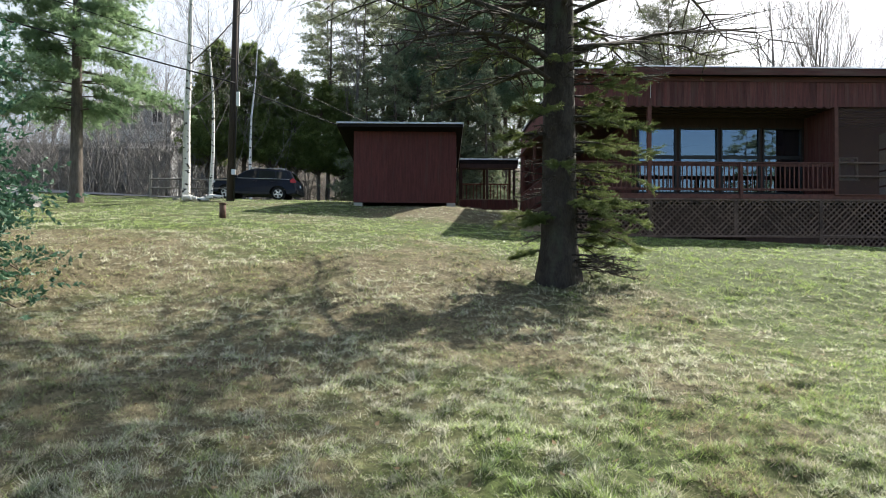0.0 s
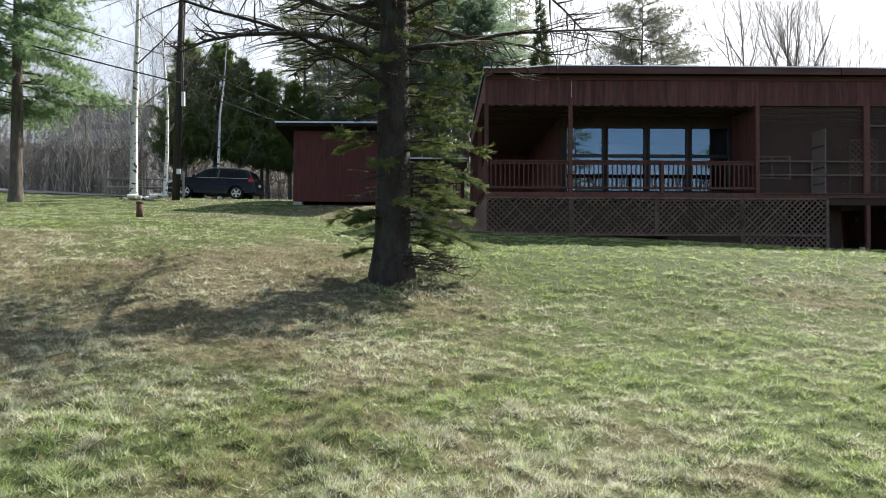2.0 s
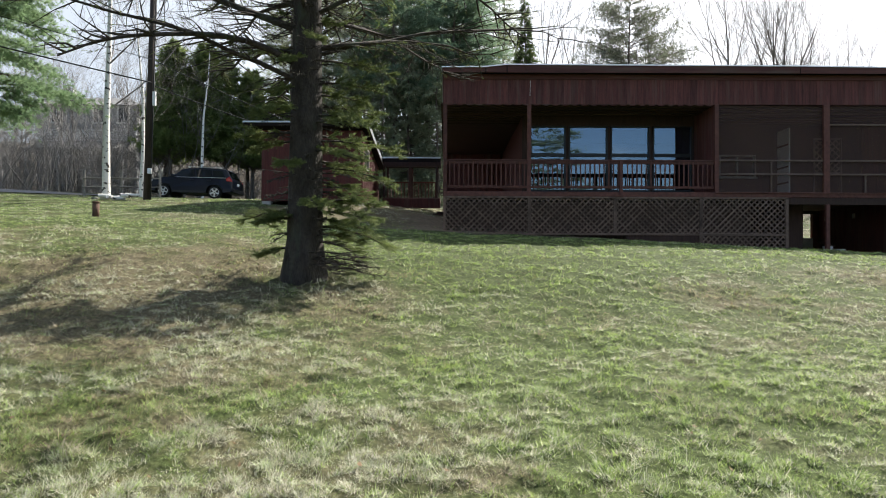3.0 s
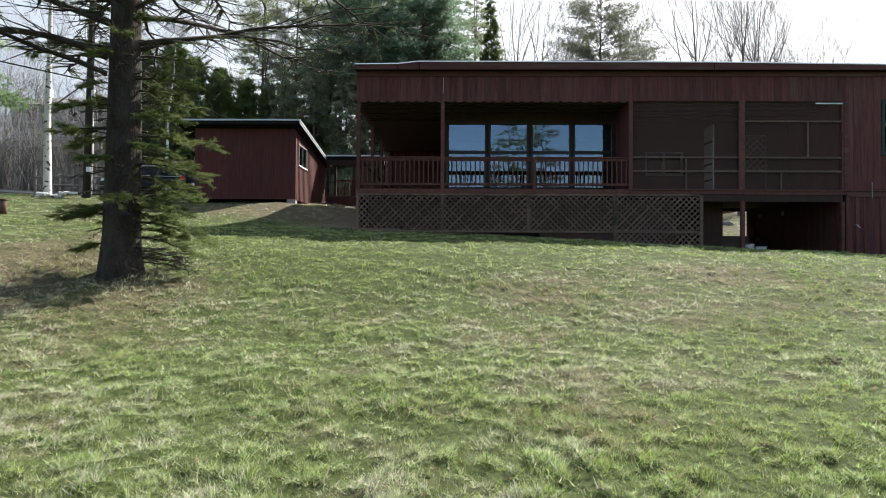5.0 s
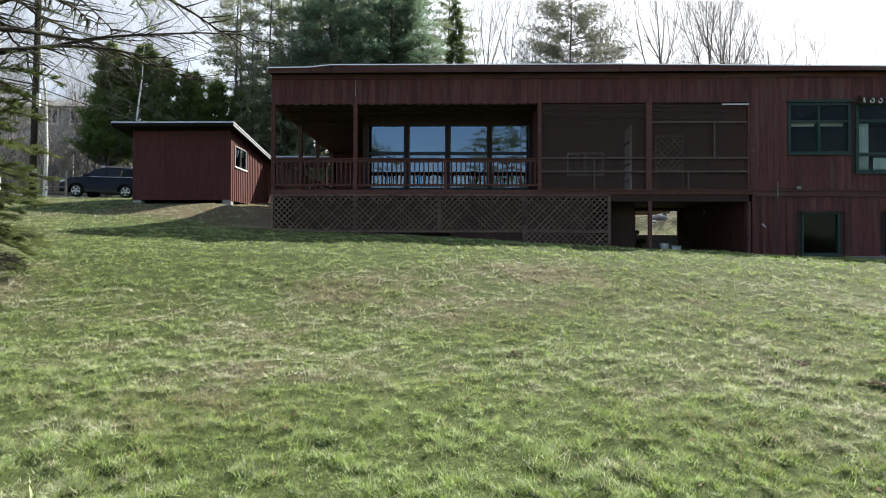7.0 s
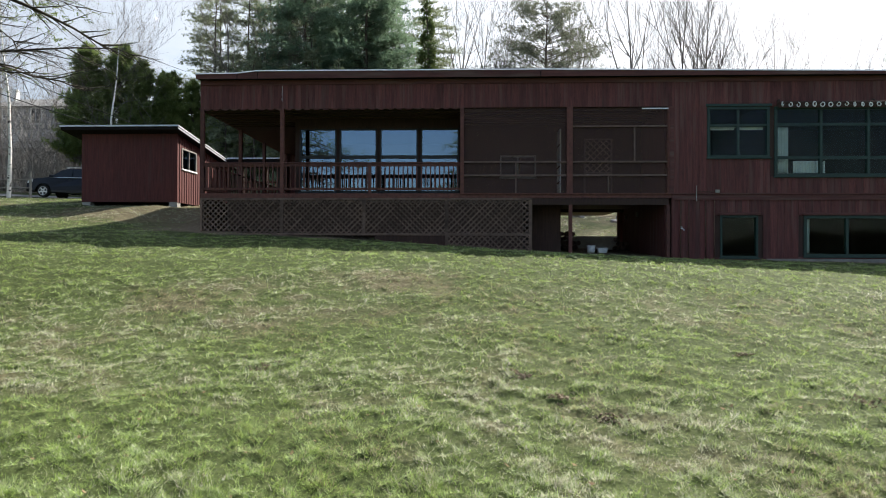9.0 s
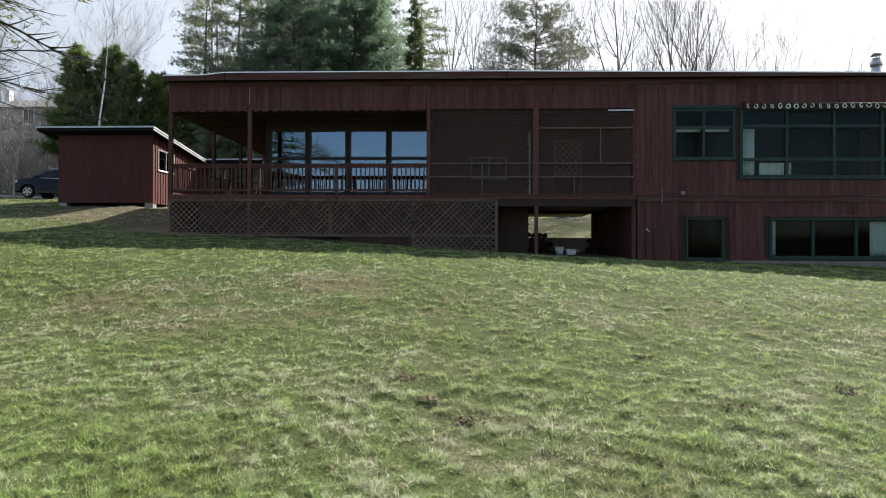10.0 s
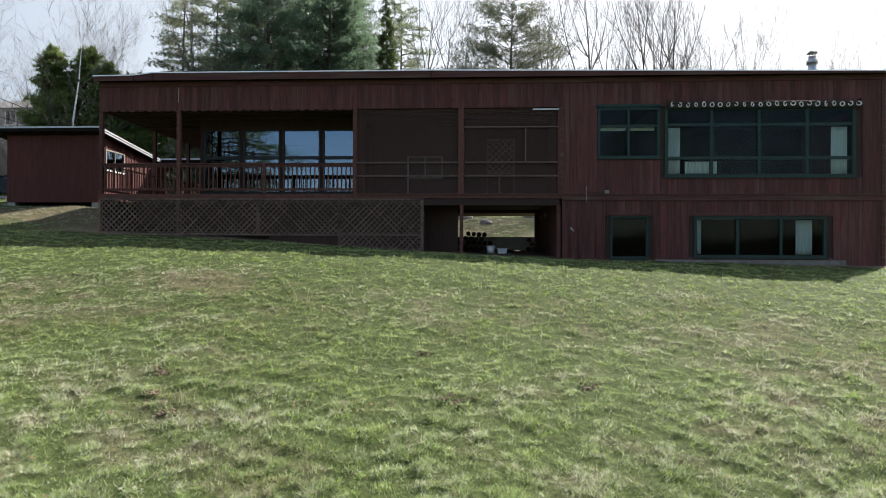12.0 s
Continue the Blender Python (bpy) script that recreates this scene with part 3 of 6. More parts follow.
ground = tagged(raw_mesh("ground", gv, gf, M_SOIL, smooth=True), "sloping spring lawn soil with green and straw patches", "ground", kind="structure")


# ---- the house ----
HX1, DECK, SOF, TOP = 22.75, 1.2, 3.74, 4.60
house = thing("house", (0, 0, 0), "long flat-roofed house with dark red-brown board siding, raised on a slope", "house")


def holes_between(z0, z1, cuts):
    """The stretches of z0..z1 that no cut covers."""
    out, z = [], z0
    for a, b in sorted(cuts):
        if b <= z or a >= z1:
            continue
        if a > z + 0.02:
            out.append((z, a))
        z = max(z, b)
    if z < z1 - 0.02:
        out.append((z, z1))
    return out


def boards_x(parent, x0, x1, z0, z1, y, openings, material, width=0.19, batten=None, name="board"):
    """Upright boards on a wall that faces -y, cut round its openings."""
    n = max(1, round((x1 - x0) / width))
    w = (x1 - x0) / n
    rnd = random.Random(round(x0 * 100 + z0 * 10))
    for i in range(n):
        a, b = x0 + i * w, x0 + (i + 1) * w
        mid = (a + b) / 2
        cuts = [(o[2], o[3]) for o in openings if o[0] - 0.5 * w < mid < o[1] + 0.5 * w]
        off = rnd.choice((0.0, 0.001, 0.002, 0.003))
        for c, d in holes_between(z0, z1, cuts):
            piece(name, a + 0.0012, b - 0.0012, y - 0.022 - off, y - off, c, d, material, parent)
            if batten:
                piece("batten", b - batten / 2, b + batten / 2, y - 0.045, y - 0.024, c, d, material, parent)


def wall_x(x0, x1, z0, z1, y0, y1, openings):
    """A thick wall along x with real openings, in one bmesh."""
    bm = bmesh.new()
    xs = sorted({x0, x1, *[min(max(v, x0), x1) for o in openings for v in o[:2]]})
    for a, b in zip(xs, xs[1:]):
        mid = (a + b) / 2
        for c, d in holes_between(z0, z1, [(o[2], o[3]) for o in openings if o[0] < mid < o[1]]):
            slab(bm, a, b, y0, y1, c, d)
    bmesh.ops.remove_doubles(bm, verts=bm.verts, dist=0.0005)
    return bm


def glazed(name, parent, x0, x1, z0, z1, y, xbars, zbars, frame_mat, glass, fw=0.07, bar=0.05, depth=0.09, label=""):
    """A window in a wall that faces -y: frame, sill, bars and one pane in each field."""
    bm = bmesh.new()
    slab(bm, x0, x1, y - 0.035, y + depth, z1 - fw, z1, 0.005)
    slab(bm, x0, x1, y - 0.035, y + depth, z0, z0 + fw, 0.005)
    slab(bm, x0, x0 + fw, y - 0.033, y + depth, z0 + fw, z1 - fw, 0.005)
    slab(bm, x1 - fw, x1, y - 0.033, y + depth, z0 + fw, z1 - fw, 0.005)
    win = part(name, bm, frame_mat, parent, label)
    zs = [z0 + fw, *zbars, z1 - fw]
    for z in zbars:
        part("transom", box(x0 + fw, x1 - fw, y - 0.01, y + depth - 0.01, z - bar / 2, z + bar / 2, 0.004), frame_mat, win)
    for x in xbars:
        part("mullion", box(x - bar / 2, x + bar / 2, y - 0.014, y + depth - 0.006, z0 + fw, z1 - fw, 0.004), frame_mat, win)
    part("sill", box(x0 - 0.03, x1 + 0.03, y - 0.075, y - 0.036, z0 - 0.03, z0 + 0.012, 0.004), frame_mat, win)
    xs = [x0 + fw, *xbars, x1 - fw]
    for a, b in zip(xs, xs[1:]):
        for c, d in zip(zs, zs[1:]):
            p = part("pane", box(a, b, y + 0.03, y + 0.036, c, d, 0), glass, win)
            p.visible_shadow = False
    return win


# openings of the two-storey front
W_SMALL, W_BIG = (14.81, 16.57, 2.25, 3.72), (16.70, 21.97, 1.71, 3.72)
W_DOOR, W_LOW = (15.18, 16.25, -0.62, 0.60), (17.53, 21.18, -0.58, 0.60)
UPPER, LOWER = [W_SMALL, W_BIG], [W_DOOR, W_LOW]
part("wall", wall_x(13.80, HX1, -1.1, TOP, 0.0, 0.16, UPPER + LOWER), M_DARKWOOD_SHADE, house)
boards_x(house, 13.80, HX1, 1.2, 4.44, -0.002, UPPER, M_RED, 0.2)
boards_x(house, 13.80, HX1, -0.95, 1.04, -0.002, LOWER, M_RED, 0.2)
part("belt_trim", box(13.80, HX1 + 0.02, -0.06, -0.004, 1.04, 1.20), M_REDX, house)
part("belt_cap", box(13.80, HX1 + 0.03, -0.085, -0.004, 1.202, 1.235), M_REDX, house)
part("corner_board", box(HX1 - 0.10, HX1 + 0.025, -0.05, -0.027, -1.1, 4.44), M_REDX, house)
part("corner_board", box(13.74, 13.86, -0.055, -0.028, 1.24, 3.74), M_REDX, house)
part("side_wall", box(HX1 - 0.14, HX1, 0.16, 5.2, -1.2, TOP, 0), M_RED, house)
part("back_wall", wall_x(9.9, HX1 - 0.14, -1.1, TOP, 5.04, 5.2, [(10.4, 13.48, -1.1, 1.12)]), M_RED, house)
# the narrow band that runs over the whole front below the roof
part("frieze_trim", box(0.0, HX1 + 0.03, -0.055, -0.028, 4.44, 4.585), M_REDX, house)
boards_x(house, 0.02, 13.80, SOF, 4.44, -0.002, [], M_RED, 0.2, name="fascia_board")
part("fascia_backing", box(0.02, 13.80, 0.0, 0.05, SOF, TOP, 0), M_DARKWOOD_SHADE, house)
part("side_fascia", box(-0.03, 0.02, 0.0, 9.0, SOF, TOP), M_RED, house)
# small scallops along the fascia's lower edge and over the porch windows
for x0, x1, z, y, mt in ((0.04, 7.7, SOF, -0.02, M_REDX), (2.55, 7.65, 3.46, 1.40, M_DARKWOOD_SHADE)):
    n = round((x1 - x0) / 0.27)
    w = (x1 - x0) / n
    bm = bmesh.new()
    pts = [(0, 0.05)] + [(w * k / 6, -0.045 * math.sin(math.pi * k / 6)) for k in range(7)] + [(w, 0.05)]
    f = bm.faces.new([bm.verts.new((p, 0, q)) for p, q in pts])
    ex = bmesh.ops.extrude_face_region(bm, geom=[f])
    bmesh.ops.translate(bm, verts=[v for v in ex["geom"] if isinstance(v, bmesh.types.BMVert)], vec=(0, 0.014, 0))
    bmesh.ops.recalc_face_normals(bm, faces=bm.faces)
    me = bpy.data.meshes.new("scallop")
    bm.to_mesh(me)
    bm.free()
    me.materials.append(mt)
    for i in range(n):
        ob = new("scallop", me)
        ob.parent = house
        ob.location = (x0 + i * w, y, z)

# roof
EDGE_X, EDGE_Z = [-0.08, 1.15, 1.75, 10.0, HX1 + 0.14], [4.745, 4.755, 4.82, 4.80, 4.645]


def edge_z(x):
    return float(np.interp(x, EDGE_X, EDGE_Z))


roof_bm = bmesh.new()
for a, b, y1 in ((-0.06, 1.15, 9.2), (1.15, 1.75, 9.2), (1.75, 9.9, 9.2), (9.9, HX1 + 0.12, 5.4)):
    r = bmesh.ops.create_cube(roof_bm, size=1, matrix=Matrix.LocRotScale(((a + b) / 2, (y1 - 0.25) / 2, 4.65), None, (b - a, y1 + 0.25, 0.1)))
    for v in r["verts"]:
        v.co.z = edge_z(v.co.x) - 0.02 if v.co.z > 4.65 else TOP - (0.0 if v.co.x < 10 else 0.012)
bmesh.ops.remove_doubles(roof_bm, verts=roof_bm.verts, dist=0.0005)
roof = part("roof", roof_bm, M_ROOF, house, "flat dark roofing")
for a, b in zip(EDGE_X, EDGE_X[1:]):
    bm = slab(bmesh.new(), a, b, -0.278, -0.252, -0.038, 0.002)
    for v in bm.verts:
        if v.co.y < -0.265:
            v.co.y = -0.256 if v.co.z > -0.01 else -0.290
        v.co.z += edge_z(v.co.x)
    part("drip_edge", bm, M_WHITE, roof, "pale metal drip edge")
    bm = slab(bmesh.new(), a + 0.03, b - (0.03 if b > 20 else 0), -0.268, -0.2505, -0.2, -0.04)
    for v in bm.verts:
        v.co.z = edge_z(v.co.x) - 0.041 if v.co.z > -0.1 else TOP - 0.03
    part("eave_board", bm, M_REDX, roof, "dark red eave board")
part("drip_edge", box(-0.082, -0.06, -0.25, 9.2, 4.69, 4.745, 0.003), M_METAL, roof)

# deck and porch
part("deck_skirt", box(-0.02, 13.80, -0.03, 0.02, 1.10, 1.235), M_RAIL, house)
part("deck_edge", box(7.70, 13.80, -0.07, -0.032, 1.205, 1.24), M_RAIL, house)
for i in range(13):
    y = 0.03 + i * 0.2
    part("deck_board", box(0.0, 9.8 if i else 13.78, y, y + 0.19, 1.165, 1.2, 0.004), M_DECK, house)
part("deck_floor", box(0.0, 13.78, 2.63, 9.0, 1.12, 1.2, 0), M_DECK, house)
part("deck_floor", box(9.8, 13.78, 0.225, 2.63, 1.12, 1.2, 0), M_DECK, house)
part("house_floor", box(13.78, HX1 - 0.14, 0.16, 5.04, 1.0, 1.2, 0), M_DECK, house)
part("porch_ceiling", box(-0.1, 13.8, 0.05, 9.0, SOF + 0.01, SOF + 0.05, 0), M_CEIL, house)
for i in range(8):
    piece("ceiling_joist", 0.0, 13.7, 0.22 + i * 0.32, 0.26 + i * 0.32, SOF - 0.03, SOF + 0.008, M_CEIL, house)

# recessed wall with the four tall windows
PY = 1.45
BAYS = [(2.56, 3.76), (3.84, 5.05), (5.13, 6.35), (6.43, 7.65)]
part("window_wall", wall_x(2.42, 7.80, DECK, SOF + 0.01, PY, PY + 0.14, [(a, b, 1.40, 3.44) for a, b in BAYS]), M_DARKWOOD_SHADE, house)
for a, b in BAYS:
    glazed("porch_window", house, a, b, 1.40, 3.44, PY, [], [2.53], M_BLACKFR, M_GLASS, 0.05, 0.10, label="tall porch window that mirrors the sky")
part("porch_side_wall", box(2.42, 2.56, PY + 0.14, 8.9, DECK, SOF, 0), M_RED, house)
part("porch_end_wall", box(-0.05, 2.42, 8.6, 8.74, DECK, SOF, 0), M_RED, house)
part("partition", box(7.72, 7.80, 0.06, PY, DECK, SOF, 0.004), M_RED, house)
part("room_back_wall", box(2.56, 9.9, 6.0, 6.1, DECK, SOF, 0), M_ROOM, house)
part("rear_wall", box(2.42, 9.9, 8.9, 9.04, DECK - 1.5, TOP, 0), M_RED, house)
part("rear_side_wall", box(9.9, 10.04, 5.2, 9.04, -0.4, TOP, 0), M_RED, house)

# posts
for x, y in ((0.03, 0.03), (2.43, 0.03), (0.03, 3.1), (0.03, 5.6), (0.03, 8.5), (7.76, 0.0), (10.91, 0.0), (13.74, 0.03)):
    piece("porch_post", x - 0.055, x + 0.055, y - 0.055, y + 0.055, DECK, SOF, M_RAIL, house)
piece("porch_post", 10.80, 10.86, -0.05, 0.03, 1.24, SOF, M_RAIL, house)

# railing: front and west side
railing = part("railing", box(0.085, 7.71, -0.02, 0.055, 2.115, 2.155), M_RAIL, house, "brown-red wooden railing")
part("lower_rail", box(0.085, 7.71, -0.004, 0.036, 1.335, 1.405), M_RAIL, railing)
part("lower_rail", box(0.085, 7.71, 0.0, 0.03, 2.03, 2.11), M_RAIL, railing)
part("newel", box(5.00, 5.09, -0.05, 0.045, 1.10, 2.112), M_RAIL, railing)
part("side_rail", box(-0.01, 0.065, 0.09, 8.45, 2.115, 2.155), M_RAIL, railing)
part("side_rail", box(0.0, 0.04, 0.09, 8.45, 1.335, 1.405), M_RAIL, railing)
for i in range(57):
    x = 0.16 + i * 0.1335
    if abs(x - 5.05) > 0.07 and abs(x - 2.43) > 0.08:
        piece("baluster", x - 0.018, x + 0.018, -0.022, -0.004, 1.345, 2.11, M_RAIL, railing)
for i in range(58):
    y = 0.2 + i * 0.143
    if min(abs(y - 3.1), abs(y - 5.6)) > 0.08:
        piece("baluster", -0.022, -0.004, y - 0.018, y + 0.018, 1.345, 2.11, M_RAIL, railing)

# lattice skirt: posts, rails and crossed slats
skirt = part("lattice_skirt", box(-0.02, 9.80, -0.035, -0.006, 1.04, 1.098), M_LATT, house, "weathered brown wooden lattice skirt")
SLAT = bpy.data.meshes.new("slat")
bm = slab(bmesh.new(), -0.5, 0.5, -0.004, 0.004, -0.020, 0.020)
bm.to_mesh(SLAT)
bm.free()
SLAT.materials.append(M_LATT)


def lattice(parent, x0, x1, z0, z1, y, pitch):
    for s in (1, -1):
        c = (x0 - z1) if s == 1 else (x0 + z0)
        end = (x1 - z0) if s == 1 else (x1 + z1)
        c += pitch * 0.5
        while c < end:
            # the line x = c + s z inside the panel
            za, zb = z0, z1
            if s == 1:
                za, zb = max(za, x0 - c), min(zb, x1 - c)
            else:
                za, zb = max(za, c - x1), min(zb, c - x0)
            if zb - za > 0.05:
                zm, ln = (za + zb) / 2, (zb - za) * math.sqrt(2)
                ob = new("slat", SLAT)
                ob.parent = parent
                ob.location = Vector((c + s * zm, y + (0.0 if s == 1 else 0.0085), zm)) - ORIGIN[parent]
                ob.rotation_euler = (0, -radians(45) if s == 1 else radians(45), 0)
                ob.scale = (ln, 1, 1)
            c += pitch


for i in range(4):
    a, b = i * 2.44, (i + 1) * 2.44
    low = -0.42 if i == 3 else 0.06
    lattice(skirt, a + 0.05, b - 0.05, low, 1.04, -0.016, 0.163)
    piece("lattice_post", a - 0.05 if i else -0.02, a + 0.05, -0.04, -0.022, -0.5 if i == 3 else 0.0, 1.04, M_LATT, skirt)
piece("lattice_post", 9.71, 9.80, -0.04, -0.022, -0.5, 1.04, M_LATT, skirt)
part("lattice_rail", box(0.05, 7.27, -0.042, -0.023, 0.0, 0.06), M_LATT, skirt)
part("lattice_rail", box(7.37, 9.71, -0.042, -0.023, -0.01, 0.07), M_LATT, skirt)
part("lattice_rail", box(7.37, 9.71, -0.042, -0.023, -0.47, -0.42), M_LATT, skirt)
# dark strip added for the shaded gap under the skirt, not a board
part("kick_board", box(5.2, 7.27, 0.0, 0.04, -0.28, 0.0), M_DARKWOOD_SHADE, skirt)
part("side_skirt", box(0.0, 0.03, 0.0, 8.6, -0.1, 1.1, 0), M_LATT, house)
# coloured dark to stand for the shade behind the lattice slats
part("foundation_wall", box(0.05, 9.7, 1.9, 2.1, -0.6, 1.12, 0), M_DARKWOOD_SHADE, house)

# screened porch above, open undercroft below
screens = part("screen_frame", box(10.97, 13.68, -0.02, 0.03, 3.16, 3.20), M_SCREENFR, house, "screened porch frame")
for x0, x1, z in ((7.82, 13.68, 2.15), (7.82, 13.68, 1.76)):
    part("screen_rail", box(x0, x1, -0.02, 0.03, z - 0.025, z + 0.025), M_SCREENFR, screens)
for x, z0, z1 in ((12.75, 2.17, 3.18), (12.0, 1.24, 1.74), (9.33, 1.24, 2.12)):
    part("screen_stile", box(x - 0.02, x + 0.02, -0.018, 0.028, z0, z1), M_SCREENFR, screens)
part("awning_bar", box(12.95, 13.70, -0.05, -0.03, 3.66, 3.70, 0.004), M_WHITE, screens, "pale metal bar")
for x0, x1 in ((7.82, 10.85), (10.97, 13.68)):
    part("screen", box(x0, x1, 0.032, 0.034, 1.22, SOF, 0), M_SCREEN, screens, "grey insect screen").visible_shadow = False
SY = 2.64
part("screened_back_wall", wall_x(7.80, 13.80, DECK, SOF, SY, SY + 0.12, [(9.0, 10.2, 2.0, 2.75)]), M_DARKWOOD_SHADE, house)
glazed("inner_window", house, 9.0, 10.2, 2.0, 2.75, SY, [9.6], [], M_FENCE, M_GLASS2, 0.05)
door = part("inner_door", box(10.88, 10.92, 1.90, 2.60, 1.22, 3.50), M_WHITE, house, "pale panelled door leaf standing open")
for z in (1.75, 2.25, 2.95):
    part("door_rail", box(10.866, 10.878, 1.92, 2.58, z, z + 0.06), M_RAIL, door)
inlat = part("inner_lattice", box(11.65, 12.55, 1.9, 1.93, 3.12, 3.17), M_SCREENFR, house, "small wooden lattice panel")
for z in (2.05,):
    part("lattice_rail", box(11.65, 12.55, 1.9, 1.93, z, z + 0.05), M_SCREENFR, inlat)
lattice(inlat, 11.67, 12.53, 2.1, 3.12, 1.91, 0.2)
for x in (11.65, 12.5):
    part("lattice_post", box(x, x + 0.05, 1.895, 1.935, DECK, 3.12), M_SCREENFR, inlat)
part("screened_side_wall", box(13.66, 13.8, 0.17, 5.04, -0.9, SOF, 0), M_RED, house)
part("undercroft_wall", box(9.80, 10.77, 0.95, 1.05, -0.9, 1.11, 0), M_DARKWOOD_SHADE, house)
part("undercroft_wall", box(9.70, 9.80, 0.02, 5.04, -0.9, 1.11, 0), M_DARKWOOD_SHADE, house)
part("undercroft_beam", box(9.80, 13.72, -0.01, 0.12, 0.90, 1.095), M_DARKWOOD_SHADE, house)
part("undercroft_rear_beam", box(9.80, 13.66, 4.9, 5.03, 1.0, 1.11), M_DARKWOOD_SHADE, house)
part("rear_sill", box(10.40, 13.48, 5.04, 5.16, -1.1, 0.12, 0), M_CONC, house)
for x in (10.91, 13.70):
    piece("undercroft_post", x - 0.05, x + 0.05, -0.06, 0.04, -0.75, 0.9, M_RAIL, house)

for y in (3.0, 4.5):
    part("switch_box", box(13.60, 13.658, y - 0.05, y + 0.05, 0.72, 0.88), M_FENCE, house)
for x in (2.44,):
    part("dangling_wire", tube(bmesh.new(), (x, -0.06, 3.95), (x + 0.01, -0.06, 4.40), 0.006, sides=5), M_WHITE, house)
part("edging_board", box(16.4, 21.6, -0.22, -0.16, -0.80, -0.64), M_FENCE, house, "weathered grey edging board")

# windows and interior of the two-storey part
glazed("window", house, *W_SMALL, 0.0, [15.69], [3.19], M_GREEN, M_GLASS2, 0.08, 0.07, label="green-framed window")
glazed("window", house, *W_BIG, 0.0, [18.02, 19.34, 20.66], [2.26, 3.21], M_GREEN, M_GLASS2, 0.09, 0.08, label="wide green-framed window")
glazed("window", house, *W_LOW, 0.0, [18.75, 19.95], [], M_GREEN, M_GLASS2, 0.08, 0.08, label="low green-framed window")
glazed("basement_hatch", house, *W_DOOR, 0.0, [], [], M_GREEN, M_GLASS2, 0.06, 0.05, label="dark green-framed hatch")
part("window_head", box(W_SMALL[0] - 0.05, W_SMALL[1] + 0.05, -0.07, -0.037, 3.722, 3.80), M_GREEN, house)
part("window_head", box(W_LOW[0] - 0.05, W_LOW[1] + 0.05, -0.07, -0.037, 0.602, 0.68), M_REDX, house)
part("window_head", box(W_DOOR[0] - 0.05, W_DOOR[1] + 0.05, -0.07, -0.037, 0.602, 0.68), M_REDX, house)
part("lower_floor", box(13.8, HX1 - 0.14, 0.16, 5.04, -1.1, -1.0, 0), M_CONC, house)
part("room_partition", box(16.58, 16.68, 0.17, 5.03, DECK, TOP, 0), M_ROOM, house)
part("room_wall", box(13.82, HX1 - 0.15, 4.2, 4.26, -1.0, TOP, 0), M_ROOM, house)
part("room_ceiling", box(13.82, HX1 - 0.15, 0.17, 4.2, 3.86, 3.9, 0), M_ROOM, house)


def curtain(x0, x1, z0, z1, y, folds, label):
    bm = bmesh.new()
    n = folds * 8
    rows = []
    for k in range(7):
        z = z0 + (z1 - z0) * k / 6
        rows.append([bm.verts.new((x0 + (x1 - x0) * i / n, y + 0.03 * math.sin(2 * math.pi * i / 8 + 0.25 * math.sin(3.0 * k)), z)) for i in range(n + 1)])
    for a, b in zip(rows, rows[1:]):
        for i in range(n):
            bm.faces.new((a[i], a[i + 1], b[i + 1], b[i]))
    me_ob = part("curtain", bm, M_CURTAIN, None, smooth=True)
    me_ob.modifiers.new("thick", "SOLIDIFY").thickness = 0.004
    tagged(me_ob, label, "curtain", "curtains at the windows")


curtain(16.82, 17.20, 1.82, 3.17, 0.2, 5, "pale curtain drawn aside behind a green-framed window")
curtain(21.42, 21.86, 1.82, 3.17, 0.2, 6, "pale curtain drawn aside behind a green-framed window")
curtain(17.64, 17.80, -0.48, 0.50, 0.2, 3, "narrow pale curtain behind the low window")
curtain(20.45, 20.90, -0.48, 0.50, 0.2, 6, "pale blue-white curtain behind the low window")
curtain(17.35, 18.25, 1.84, 2.19, 0.22, 9, "short pale cafe curtain in the wide window")

blind = thing("window_blind", (15.7, 0.16, 3.0), "pale roller blind part-way down in the small window", "blind")
part("cloth", box(14.92, 15.64, 0.15, 0.156, 3.08, 3.16), M_CURTAIN, blind)
part("cloth", box(15.74, 16.46, 0.15, 0.156, 3.08, 3.16), M_CURTAIN, blind)
part("roller", tube(bmesh.new(), (14.92, 0.15, 3.17), (16.46, 0.15, 3.17), 0.02), M_WHITE, blind)

# rolled awning with its row of pale loops
awning = thing("awning", (19.4, -0.12, 3.85), "rolled-up awning with a row of pale loops over the wide window", "awning")
bm = tube(bmesh.new(), (16.75, -0.13, 3.80), (22.1, -0.13, 3.80), 0.045, sides=10)
part("roller", bm, M_DARKWOOD_SHADE, awning, smooth=True)
part("valance", box(16.75, 22.1, -0.142, -0.128, 3.66, 3.80, 0.003), M_DARKWOOD_SHADE, awning)
bm = bmesh.new()
for k in range(12):
    a0, a1 = k * math.pi / 6, (k + 1) * math.pi / 6
    tube(bm, (0.055 * math.cos(a0), 0, 0.058 * math.sin(a0)), (0.055 * math.cos(a1), 0, 0.058 * math.sin(a1)), 0.017, sides=6, caps=False)
LOOP = bpy.data.meshes.new("loop")
bm.to_mesh(LOOP)
bm.free()
LOOP.materials.append(M_WHITE)
rnd = random.Random(23)
for i in range(24):
    ob = new("loop", LOOP)
    ob.parent = awning
    ob.location = Vector((16.86 + i * 0.222, -0.17, 3.745 + rnd.uniform(-0.015, 0.015))) - ORIGIN[awning]
    ob.rotation_euler = (0, rnd.uniform(-0.4, 0.4), rnd.uniform(-0.9, 0.9))
    ob.scale = (rnd.uniform(0.75, 1.1), 1, rnd.uniform(0.85, 1.15))
